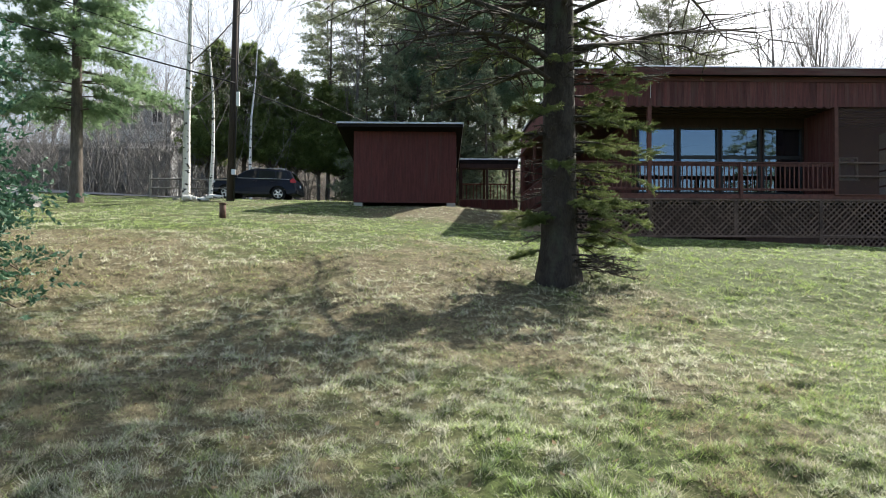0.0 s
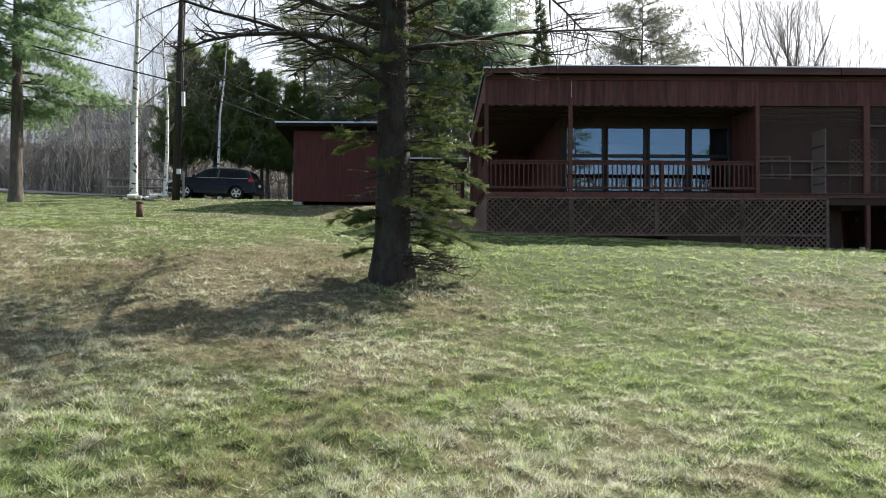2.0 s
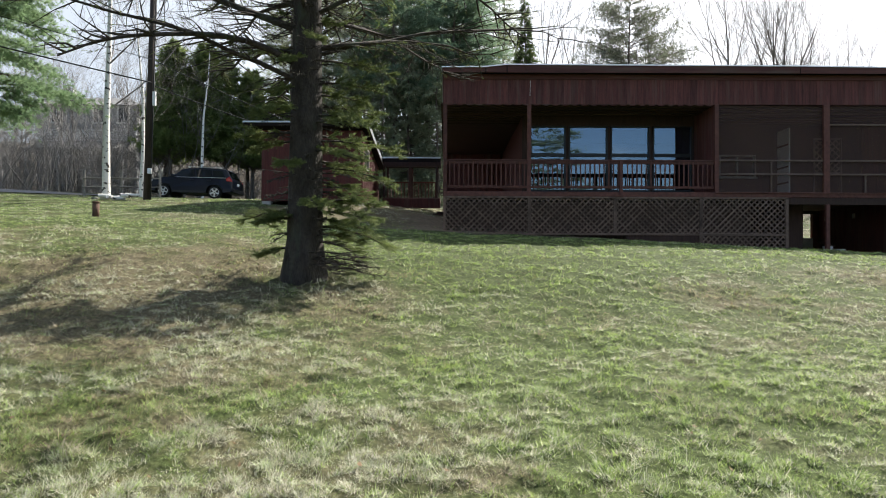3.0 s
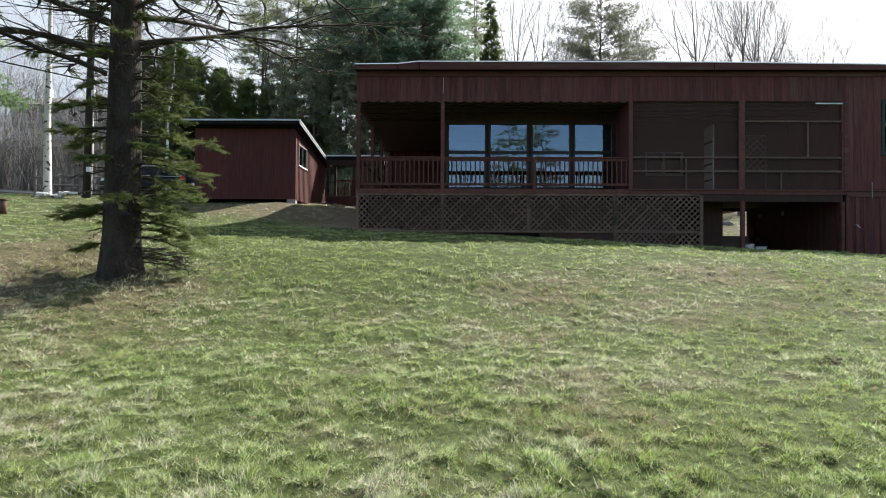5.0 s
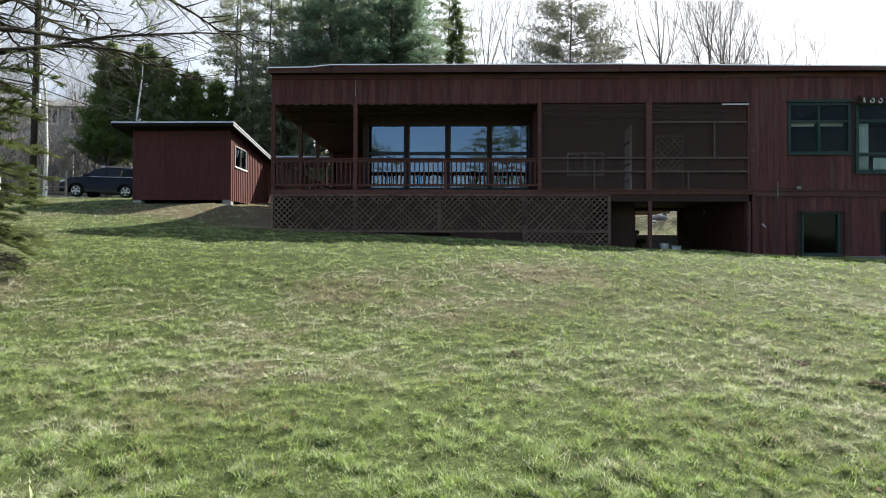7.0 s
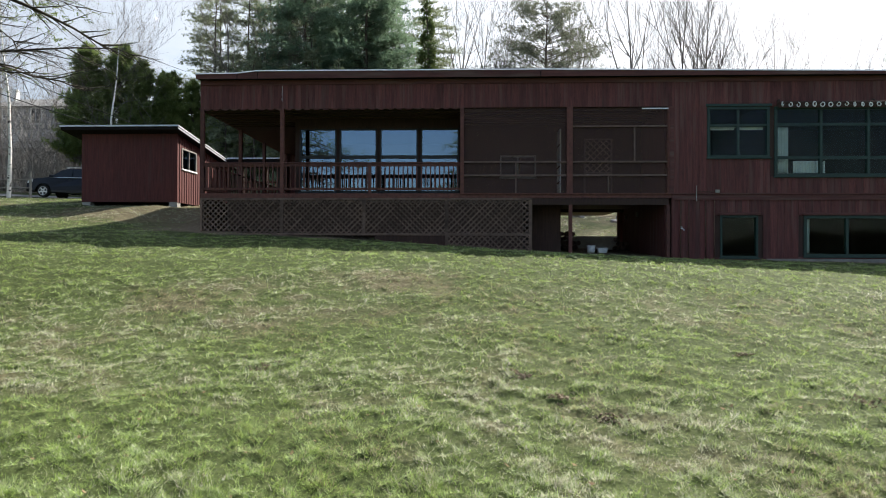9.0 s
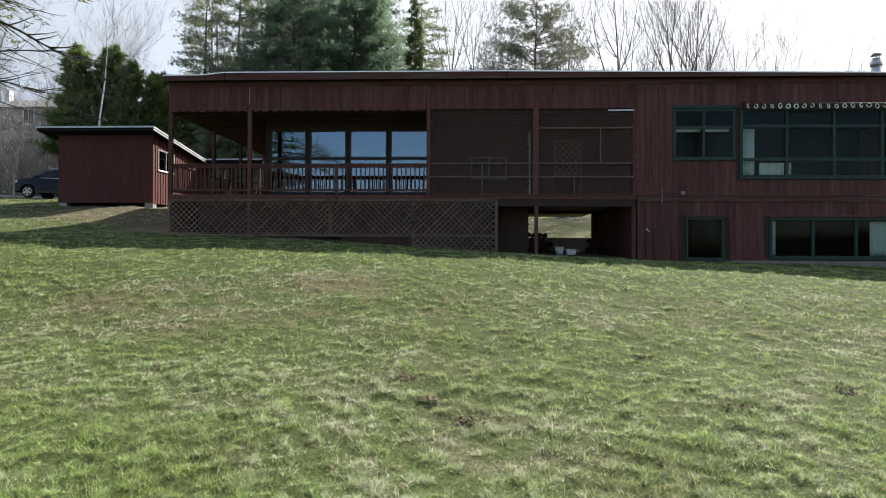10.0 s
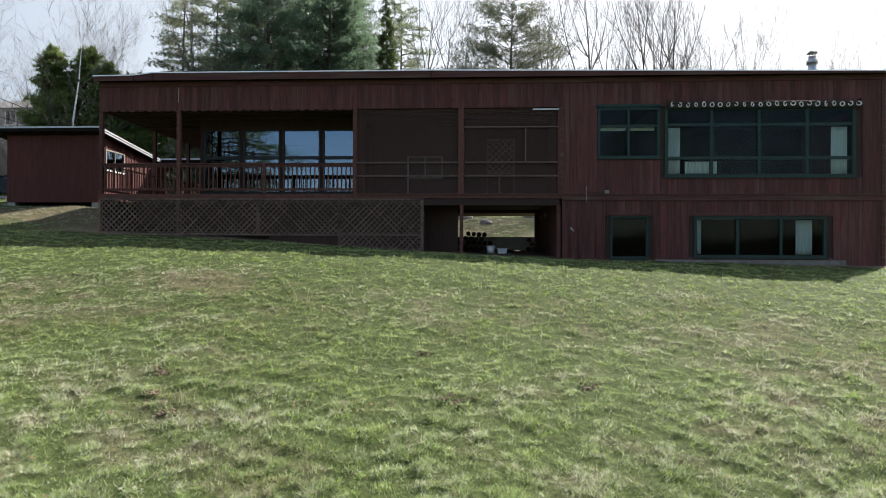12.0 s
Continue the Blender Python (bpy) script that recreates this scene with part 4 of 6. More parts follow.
for x in (16.78, 19.4, 22.05):
    part("bracket", box(x - 0.02, x + 0.02, -0.16, -0.03, 3.74, 3.90), M_DARKWOOD_SHADE, awning)

# service pipes and fittings on the wall
meter = thing("electric_meter", (15.05, -0.1, 1.2), "small grey electric box and conduit on the wall", "meter")
part("box", box(15.0, 15.12, -0.14, -0.087, 1.24, 1.33), M_FENCE, meter)
part("conduit", tube(bmesh.new(), (14.48, -0.1, 1.0), (14.48, -0.1, 1.45), 0.012), M_FENCE, meter)
part("conduit", tube(bmesh.new(), (14.48, -0.105, 1.27), (15.0, -0.105, 1.27), 0.009), M_RUST, meter)
for x, z0, z1, r in ((14.05, -0.8, 1.04, 0.02), (14.28, -0.8, 1.04, 0.014), (14.75, -0.75, 1.04, 0.018), (15.0, -0.75, 1.04, 0.012), (19.85, 0.62, 1.04, 0.014)):
    p = part("downpipe", tube(bmesh.new(), (x, -0.06, z0), (x, -0.06, z1), r), M_RUST, None, smooth=True)
    tagged(p, "thin weathered pipe running down the board wall", "pipe", "pipes on the wall")
tap = thing("garden_tap", (14.1, -0.1, 0.2), "small outdoor tap on the board wall", "tap")
part("spout", tube(bmesh.new(), (14.05, -0.05, 0.22), (14.05, -0.16, 0.22), 0.016), M_STEEL, tap)
part("nozzle", tube(bmesh.new(), (14.05, -0.15, 0.23), (14.12, -0.16, 0.16), 0.014), M_STEEL, tap)
part("wheel", tube(bmesh.new(), (14.05, -0.1, 0.25), (14.05, -0.1, 0.265), 0.035), M_STEEL, tap)

# flue
flue = thing("chimney_flue", (22.2, 2.7, 4.70), "short round steel flue with a cap on the flat roof", "chimney")
part("pipe", tube(bmesh.new(), (22.2, 2.7, 4.69), (22.2, 2.7, 5.95), 0.13, sides=20), M_STEEL, flue, smooth=True)
part("collar", tube(bmesh.new(), (22.2, 2.7, 4.69), (22.2, 2.7, 4.78), 0.2, 0.15, sides=20), M_STEEL, flue, smooth=True)
part("band", tube(bmesh.new(), (22.2, 2.7, 5.70), (22.2, 2.7, 5.82), 0.17, sides=20), M_STEEL, flue, smooth=True)
part("cap", tube(bmesh.new(), (22.2, 2.7, 6.05), (22.2, 2.7, 6.14), 0.165, 0.08, sides=20), M_STEEL, flue, smooth=True)
for a in range(3):
    c, s = 0.1 * math.cos(a * 2.1), 0.1 * math.sin(a * 2.1)
    part("strut", tube(bmesh.new(), (22.2 + c, 2.7 + s, 5.9), (22.2 + c, 2.7 + s, 6.07), 0.01), M_STEEL, flue)


# ---- shed and covered link ----
shed = thing("shed", (-4.8, 7, 1.2), "dark red wooden shed with sloping roof and white drip edge", "shed")
SX0, SX1, SY0, SY1 = -6.62, -2.97, 4.65, 9.6


def shed_top(y):
    return 4.12 - (y - 4.2) * 0.125


bm = bmesh.new()
for lo, hi in ((SX0, SX0 + 0.1), (SX1 - 0.1, SX1)):
    for y0, y1, z0, z1 in ((SY0, SY1, 1.42, 2.66),) if lo == SX0 else ((SY0, SY1, 1.42, 2.66), (SY0, 5.0, 2.66, 3.44), (6.25, SY1, 2.66, 3.44)):
        slab(bm, lo, hi, y0, y1, z0, z1)
    z0 = 2.66 if lo == SX0 else 3.44
    r = bmesh.ops.create_cube(bm, size=1, matrix=Matrix.LocRotScale(((lo + hi) / 2, (SY0 + SY1) / 2, (z0 + 3.4) / 2 + 0.2), None, (hi - lo, SY1 - SY0, 1)))
    for v in r["verts"]:
        v.co.z = z0 if v.co.z < (z0 + 3.4) / 2 + 0.2 else shed_top(v.co.y) - 0.14
slab(bm, SX0 + 0.1, SX1 - 0.1, SY0 + 0.03, SY0 + 0.13, 1.42, shed_top(SY0) - 0.14)
slab(bm, SX0 + 0.1, SX1 - 0.1, SY1 - 0.1, SY1, 1.42, shed_top(SY1) - 0.14)
slab(bm, SX0, SX1, SY0, SY1, 1.36, 1.42)
bmesh.ops.remove_doubles(bm, verts=bm.verts, dist=0.0005)
part("wall", bm, M_SHED, shed)
boards_x(shed, SX0 + 0.02, SX1 - 0.02, 1.36, shed_top(SY0) - 0.16, SY0 + 0.028, [], M_SHED, 1.2)
for i in range(25):
    y0 = SY0 + i * 0.198
    y1 = y0 + 0.19
    mid = (y0 + y1) / 2
    cut = [(2.64, 3.46)] if 4.95 < mid < 6.3 else []
    for c, d in holes_between(1.34, round(shed_top(y1) - 0.16, 2), cut):
        piece("board", SX1 + 0.001, SX1 + 0.02, y0, y1, c, d, M_SHED, shed)
        piece("batten", SX1 + 0.022, SX1 + 0.04, y1 - 0.03, y1 + 0.035, c, d, M_SHED, shed)
win = part("window", box(SX1 - 0.03, SX1 + 0.05, 4.98, 5.05, 2.66, 3.44), M_FENCE, shed, "grey-framed window with a pale sill")
part("frame", box(SX1 - 0.03, SX1 + 0.05, 6.20, 6.27, 2.66, 3.44), M_FENCE, win)
part("frame", box(SX1 - 0.03, SX1 + 0.048, 5.05, 6.20, 3.38, 3.44), M_FENCE, win)
part("sill", box(SX1 - 0.03, SX1 + 0.07, 4.96, 6.29, 2.60, 2.66), M_WHITE, win)
part("mullion", box(SX1 - 0.02, SX1 + 0.045, 5.60, 5.64, 2.66, 3.38), M_FENCE, win)
part("pane", box(SX1 - 0.004, SX1, 5.05, 6.20, 2.66, 3.38, 0), M_GLASS, win).visible_shadow = False
bm = slab(bmesh.new(), -7.15, -2.72, 4.2, 10.0, 0, 0.16)
for v in bm.verts:
    v.co.z += shed_top(v.co.y) - 0.13
sroof = part("roof", bm, M_ROOF, shed)
for x0, x1, y0, y1, zo, nm in ((-7.17, -2.70, 4.17, 4.198, 0.0, "drip_edge"), (-2.718, -2.69, 4.2, 10.0, 0.0, "drip_edge"), (-7.18, -7.152, 4.2, 10.0, 0.0, "drip_edge"),
                               (-2.718, -2.70, 4.2, 10.0, -0.085, "lower_strip")):
    bm = slab(bmesh.new(), x0, x1, y0, y1, 0, 0.055)
    for v in bm.verts:
        v.co.z += shed_top(v.co.y) - 0.02 + zo
    part(nm, bm, M_METAL, sroof, "white metal drip edge")
for x in (SX0 + 0.17, SX1 - 0.15):
    for y in (SY0 + 0.15, SY1 - 0.15):
        zb = gzf(x, y) - 0.15
        part("pier", box(x - 0.16, x + 0.16, y - 0.14, y + 0.14, zb, 1.358, 0.012), M_CONC, shed, "concrete block pier")

link = thing("covered_link", (-1.3, 9, 1.9), "low covered passage between shed and house with a dark roof edge", "breezeway")
part("roof", box(-2.68, -0.18, 8.7, 10.6, 3.42, 3.60), M_ROOF, link)
part("drip_edge", box(-2.68, -0.18, 8.67, 8.698, 3.57, 3.63, 0.003), M_METAL, link)
part("beam", box(-2.66, -0.2, 8.72, 8.84, 3.22, 3.418), M_DARKWOOD_SHADE, link)
part("floor", box(-2.66, -0.2, 8.72, 10.5, 1.80, 1.90), M_DECK, link)
part("skirt_board", box(-2.66, -0.2, 8.69, 8.718, 1.45, 1.86), M_RED, link)
for x in (-2.6, -1.5, -0.35):
    piece("post", x - 0.05, x + 0.05, 8.75, 8.85, 1.9, 3.22, M_DARKWOOD_SHADE, link)
    piece("post", x - 0.05, x + 0.05, 10.4, 10.5, 1.9, 3.42, M_DARKWOOD_SHADE, link)
part("rail", box(-2.55, -0.4, 10.42, 10.48, 2.72, 2.78), M_RAIL, link)
for i in range(14):
    x = -2.45 + i * 0.155
    piece("baluster", x - 0.018, x + 0.018, 10.43, 10.46, 1.92, 2.72, M_RAIL, link)

# steps down from the porch side
steps = thing("porch_steps", (-0.7, 3.2, 0.6), "dark wooden steps beside the porch", "steps")
for i in range(4):
    z = 1.05 - i * 0.17
    part("tread", box(-0.30 - i * 0.27, -0.03 - i * 0.27, 5.8, 7.0, z, z + 0.04), M_DARKWOOD_SHADE, steps)
part("stringer", box(-1.1, -0.03, 5.74, 5.79, 0.3, 1.0), M_DARKWOOD_SHADE, steps)


# ---- trees ----
def rot_from_z(d):
    """Rotation matrices (n, 3, 3) that take z to the unit vectors d."""
    d = d / np.linalg.norm(d, axis=1, keepdims=True)
    ref = np.where(np.abs(d[:, 2:3]) > 0.9, np.array([[1.0, 0, 0]]), np.array([[0, 0, 1.0]]))
    x = np.cross(ref, d)
    x /= np.linalg.norm(x, axis=1, keepdims=True)
    return np.stack([x, np.cross(d, x), d], 2)


def prisms(p0, p1, r0, r1, sides=5):
    """Tapered limbs as one set of quads."""
    p0, p1, r0, r1 = (np.asarray(a, float) for a in (p0, p1, r0, r1))
    R = rot_from_z(p1 - p0)
    a = np.linspace(0, 2 * np.pi, sides, endpoint=False)
    ring = np.stack([np.cos(a), np.sin(a), np.zeros(sides)], 1)
    w = np.einsum("nij,sj->nsi", R, ring)
    v = np.concatenate([p0[:, None] + w * r0[:, None, None], p1[:, None] + w * r1[:, None, None]], 1)
    n = len(p0)
    i = np.arange(sides)
    f = np.stack([i, (i + 1) % sides, (i + 1) % sides + sides, i + sides], 1)
    return v.reshape(-1, 3), (f[None] + (np.arange(n) * 2 * sides)[:, None, None]).reshape(-1, 4)


def tuft_template(rng, n, flat=0.35, width=0.10, lean=0.5):
    """n slim needles that fan out from a twig's end along z, unit length."""
    a = rng.uniform(0, 2 * np.pi, n)
    tilt = rng.uniform(0.15, 1.25, n)
    d = np.stack([np.sin(tilt) * np.cos(a), np.sin(tilt) * np.sin(a) * flat, np.cos(tilt) * lean + 0.2], 1)
    side = np.cross(d, rng.normal(size=(n, 3)))
    side /= np.linalg.norm(side, axis=1, keepdims=True)
    b = rng.uniform(-0.25, 0.25, (n, 3)) * np.array([0.5, 0.3, 0.6])
    v = np.stack([b + side * width, b - side * width, b + d], 1)
    return v


def spray_template(rng, n, width=0.07, length=0.30):
    """A twig along z, unit length, with needles to both sides and on top."""
    t = rng.uniform(0, 1, n)
    a = rng.uniform(0, 2 * np.pi, n)
    base = np.stack([np.zeros(n), np.zeros(n), t], 1)
    d = np.stack([np.cos(a), np.sin(a) * 0.55, np.full(n, 0.7)], 1) * length * (1.1 - 0.5 * t)[:, None]
    side = np.cross(d, rng.normal(size=(n, 3)))
    side /= np.linalg.norm(side, axis=1, keepdims=True)
    return np.stack([base + side * width, base - side * width, base + d], 1)


def scatter(rng, templates, pos, axis, size):
    """Copies of the templates at pos, along axis, in one set of triangles."""
    out = []
    pick = rng.integers(0, len(templates), len(pos))
    for k, tpl in enumerate(templates):
        m = pick == k
        if not m.any():
            continue
        R = rot_from_z(axis[m])
        roll = rng.uniform(0, 2 * np.pi, m.sum())
        c, s = np.cos(roll), np.sin(roll)
        Z = np.zeros_like(c)
        rr = np.stack([np.stack([c, -s, Z], 1), np.stack([s, c, Z], 1), np.stack([Z, Z, Z + 1], 1)], 1)
        M = np.einsum("nij,njk->nik", R, rr)
        out.append(np.einsum("nij,tvj->ntvi", M, tpl) * size[m][:, None, None, None] + pos[m][:, None, None])
    v = np.concatenate([o.reshape(-1, 3) for o in out])
    return v, np.arange(len(v)).reshape(-1, 3)


def trunk_path(rng, height, lean=0.02, wobble=0.06, n=9):
    t = np.linspace(0, 1, n)
    off = np.cumsum(rng.normal(0, wobble, (n, 2)), 0) * t[:, None] + np.outer(t * height, rng.normal(0, lean, 2))
    off[0] = 0
    return np.concatenate([off, (t * height)[:, None]], 1)


def on_path(path, z):
    return np.stack([np.interp(z, path[:, 2], path[:, k]) for k in range(3)], -1)


def trunk_mesh(path, r0, r1, sides=12, flare=1.3):
    """One closed tapered stem with a flared foot."""
    n = len(path)
    t = np.linspace(0, 1, n)
    rad = r0 + (r1 - r0) * t
    ts = np.concatenate([[0, 0.008, 0.02, 0.04], t[1:]])
    pts = np.stack([np.interp(ts, t, path[:, k]) for k in range(3)], 1)
    rad = np.interp(ts, t, rad) * np.interp(ts, [0, 0.01, 0.04], [flare, 1 + (flare - 1) * 0.4, 1.0])
    pts[0, 2] -= 0.3
    a = np.linspace(0, 2 * np.pi, sides, endpoint=False)
    lob = 1 + np.outer(np.interp(ts, [0, 0.04], [0.18, 0.04]), np.sin(a * 4 + 1.0))
    v = pts[:, None] + np.stack([np.cos(a)[None] * rad[:, None] * lob, np.sin(a)[None] * rad[:, None] * lob, np.zeros((len(ts), sides))], 2)
    i = np.arange(sides)
    f = np.concatenate([np.stack([i, (i + 1) % sides, (i + 1) % sides + sides, i + sides], 1) + k * sides for k in range(len(ts) - 1)])
    return v.reshape(-1, 3), f


def conifer(name, label, seed, height, radius, bare, leaf_mat, bark, r0, whorls, limbs_n, clump, tufts, droop=0.1, rise=0.25, shape=1.0,
            tpl_kind="tuft", needles=14, gap=0.25, group="", limb_r=0.02, fill=0.25, width=0.10, needle=0.30, loose=0.10):
    """A conifer: tapered trunk, whorls of limbs with bare inner ends, tufts of needles on the outer parts."""
    rng = np.random.default_rng(seed)
    tree = thing(name, (0, 0, 0), label, "tree", group)
    path = trunk_path(rng, height)
    v, f = trunk_mesh(path, r0, 0.02)
    raw_mesh("trunk", v, f, bark, tree, smooth=True)
    P0, P1, R0, R1, C, D, S = [], [], [], [], [], [], []
    for z in np.linspace(bare * height, height * 0.985, whorls):
        u = (z - bare * height) / (height * (1 - bare))
        reach = radius * ((1 - u) ** shape * 0.93 + 0.07) * rng.uniform(0.75, 1.1)
        for k in range(limbs_n):
            if rng.random() < gap:
                continue
            ang = rng.uniform(0, 2 * np.pi)
            L = reach * rng.uniform(0.6, 1.15)
            base = on_path(path, z + rng.uniform(-0.2, 0.2))
            dirv = np.array([math.cos(ang), math.sin(ang), 0])
            ts = np.linspace(0, 1, 5)
            pts = base + np.outer(ts * L, dirv) + np.outer((rise * ts - droop * ts ** 2 * 2) * L, [0, 0, 1]) + rng.normal(0, 0.03 * L, (5, 3)) * ts[:, None]
            rr = limb_r * (0.4 + 0.6 * (1 - u)) * (1 - 0.8 * ts) + 0.004
            P0.extend(pts[:-1]); P1.extend(pts[1:]); R0.extend(rr[:-1]); R1.extend(rr[1:])
            m = max(2, int(tufts * L / radius * 1.6))
            tt = rng.uniform(fill, 1.0, m) ** 0.8
            q = np.stack([np.interp(tt, ts, pts[:, j]) for j in range(3)], 1)
            q += rng.normal(0, loose * L + 0.04, (m, 3)) * np.array([1, 1, 0.45]) * tt[:, None]
            C.extend(q)
            D.extend(np.outer(np.ones(m), dirv) * 0.8 + rng.normal(0, 0.55, (m, 3)) + np.array([0, 0, 0.25]))
            S.extend(clump * rng.uniform(0.6, 1.25, m))
    v, f = prisms(P0, P1, R0, R1, 4)
    tagged(raw_mesh("branching", v, f, bark, tree), kind="stuff")
    tpl = [tuft_template(rng, needles, width=width) if tpl_kind == "tuft" else spray_template(rng, needles, width, needle) for _ in range(6)]
    v, f = scatter(rng, tpl, np.array(C), np.array(D), np.array(S))
    tagged(raw_mesh("crown", v, f, leaf_mat, tree), kind="stuff")
    return tree


def bare_tree(name, label, seed, height, r0, bark, twig, spread=0.55, levels=5, group="", first=0.3, lean=0.02, stems=1, category="tree", limb=None):
    """A leafless tree: trunk and forking limbs down to twigs."""
    rng = np.random.default_rng(seed)
    tree = thing(name, (0, 0, 0), label, category, group)
    A, B, RA, RB, lev = [], [], [], [], []

    def grow(p, d, length, r, level):
        n = 4
        q, dd = p.copy(), d.copy()
        for i in range(n):
            dd = dd + rng.normal(0, 0.09 if level else 0.03, 3) + np.array([0, 0, 0.13 if level else 0.05])
            dd /= np.linalg.norm(dd)
            e = q + dd * length / n
            ra, rb = r * (1 - 0.9 * i / n), r * (1 - 0.9 * (i + 1) / n)
            A.append(q); B.append(e); RA.append(ra); RB.append(rb); lev.append(level)
            if level < levels and (i > 0 or level > 0):
                for _ in range(rng.integers(1, 3) + (1 if level == 0 else 0) if level < 3 else int(rng.random() < 0.75)):
                    if level == 0 and e[2] < first * height:
                        continue
                    out = rng.normal(0, 1, 3)
                    out -= dd * out.dot(dd)
                    out /= np.linalg.norm(out)
                    nd = dd * (1 - spread * 0.5) + out * spread
                    nd /= np.linalg.norm(nd)
                    grow(e - dd * rng.uniform(0, length / n), nd, length * rng.uniform(0.36, 0.60), max((ra + rb) * (0.15 if limb else 0.33), 0.006), level + 1)
            q = e
    for s in range(stems):
        d0 = np.array([rng.normal(0, lean if s == 0 else 0.12), rng.normal(0, lean if s == 0 else 0.12), 1.0])
        grow(np.array([0.25 * s, 0.1 * s, -0.2]), d0 / np.linalg.norm(d0), height * (1 - 0.1 * s), r0 * (1 - 0.2 * s), 0)
    A, B, RA, RB, lev = (np.array(a) for a in (A, B, RA, RB, lev))
    for nm, m, mt, sides in (("trunk", lev == 0, bark, 9), ("branching", (lev > 0) & (lev < 3), limb or bark, 5), ("fine_branching", lev >= 3, twig, 3)):
        if m.any():
            v, f = prisms(A[m], B[m], RA[m], RB[m], sides)
            ob = raw_mesh(nm, v, f, mt, tree, smooth=nm == "trunk")
            if nm != "trunk":
                tagged(ob, kind="stuff")
    return tree


def put(tree, x, y, turn=0.0, size=1.0):
    tree.location = (x, y, gzf(x, y))
    tree.rotation_euler = (0, 0, radians(turn))
    tree.scale = (size,) * 3
    return tree


def again(tree, x, y, turn, size):
    c = copy_thing(tree, Matrix.Identity(4))
    return put(c, x, y, turn, size)


# the big spruce on the lawn
SPX, SPY = -1.91, -9.0
spruce = put(conifer("spruce_tree", "tall old spruce with thick grey trunk and dead lower limbs", 11, 14.5, 4.0, 0.41, M_SPRUCE, M_SPRBARK, 0.255,
                     24, 7, 0.42, 32, droop=0.22, rise=0.22, shape=0.8, tpl_kind="spray", needles=16, limb_r=0.05, gap=0.15, fill=0.3, width=0.03), SPX, SPY)


def spruce_limb(rng, name, z, az, length, r, rise, droop, needles, twig_n, parent):
    """One limb with side twigs; needles on its outer part where it still lives."""
    d = np.array([math.cos(radians(az)), math.sin(radians(az)), 0])
    side = np.array([-d[1], d[0], 0])
    ts = np.linspace(0, 1, 9)
    pts = np.array([0, 0, z]) + np.outer(ts * length + 0.2, d) + np.outer((rise * ts - droop * ts ** 2) * length, [0, 0, 1])
    pts += rng.normal(0, 0.018 * length, (9, 3)) * ts[:, None]
    rr = r * (1 - 0.82 * ts)
    A, B, RA, RB = list(pts[:-1]), list(pts[1:]), list(rr[:-1]), list(rr[1:])
    C, D, S = [], [], []
    for k in range(twig_n):
        t = rng.uniform(0.12, 1.0)
        p = np.array([np.interp(t, ts, pts[:, j]) for j in range(3)])
        sgn = rng.choice((-1, 1))
        L = length * (0.10 + 0.26 * (1 - abs(t - 0.45))) * rng.uniform(0.5, 1.1)
        dd = d * 0.75 + side * sgn * rng.uniform(0.5, 1.1) + np.array([0, 0, rng.uniform(-0.35, 0.2)])
        dd /= np.linalg.norm(dd)
        q = p
        for s in range(3):
            e = q + dd * L / 3
            A.append(q); B.append(e); RA.append(0.3 * r * (1 - 0.28 * s)); RB.append(0.3 * r * (1 - 0.28 * (s + 1)))
            if needles:
                for _ in range(needles):
                    C.append(q + (e - q) * rng.random()); D.append(dd + rng.normal(0, 0.35, 3) * np.array([1, 1, 0.3])); S.append(rng.uniform(0.06, 0.12))
            elif rng.random() < 0.7:
                g = q + (dd + rng.normal(0, 0.6, 3)) * L * 0.35
                A.append(q); B.append(g); RA.append(0.006); RB.append(0.002)
            dd = dd + rng.normal(0, 0.12, 3)
            q = e
    v, f = prisms(A, B, RA, RB, 4)
    limb = raw_mesh(name, v, f, M_SPRBARK, parent)
    if needles:
        v, f = scatter(rng, [spray_template(rng, 24, 0.022, 0.33) for _ in range(4)], np.array(C), np.array(D), np.array(S))
        raw_mesh("needles", v, f, M_BOUGH, limb)
    return limb


rng = np.random.default_rng(12)
for i in range(22):
    spruce_limb(rng, "dead_limb", rng.uniform(2.7, 5.0), i * 137.5 + rng.uniform(-20, 20), rng.uniform(2.2, 4.2), rng.uniform(0.035, 0.06), rng.uniform(0.15, 0.5), rng.uniform(0.1, 0.5),
                2 if i % 3 == 0 else 0, 24, spruce)
for z, az, L in ((2.75, -10, 0.95), (2.45, 25, 0.95), (2.2, -30, 1.05), (1.95, 5, 1.2), (1.7, 40, 1.1), (1.55, -15, 1.15), (1.25, 15, 0.9), (0.95, -25, 1.05), (0.75, 10, 1.1), (0.55, 35, 0.85),
                 (2.05, 190, 0.72), (1.95, 165, 0.6), (0.95, 185, 0.7), (0.85, 205, 0.55), (0.45, 175, 0.45), (2.5, 150, 0.5), (1.6, 260, 0.6), (1.1, 290, 0.7), (2.35, 250, 0.7), (3.1, 15, 1.2), (3.2, 195, 1.1), (2.6, 10, 0.7), (2.3, -5, 0.8), (2.05, 30, 0.85), (1.8, -28, 0.8), (1.4, 28, 0.85), (1.1, 0, 0.9), (0.85, -12, 0.8), (0.65, 22, 0.7)):
    spruce_limb(rng, "live_bough", z, az + rng.uniform(-8, 8), L * 0.88, 0.018, rng.uniform(-0.05, 0.12), rng.uniform(0.15, 0.35), 6, 24, spruce)
for i in range(26):
    spruce_limb(rng, "dead_limb", rng.uniform(0.4, 4.2), rng.uniform(0, 360), rng.uniform(0.25, 0.7), 0.010, rng.uniform(-0.2, 0.2), rng.uniform(0.0, 0.3), 0, 8, spruce)
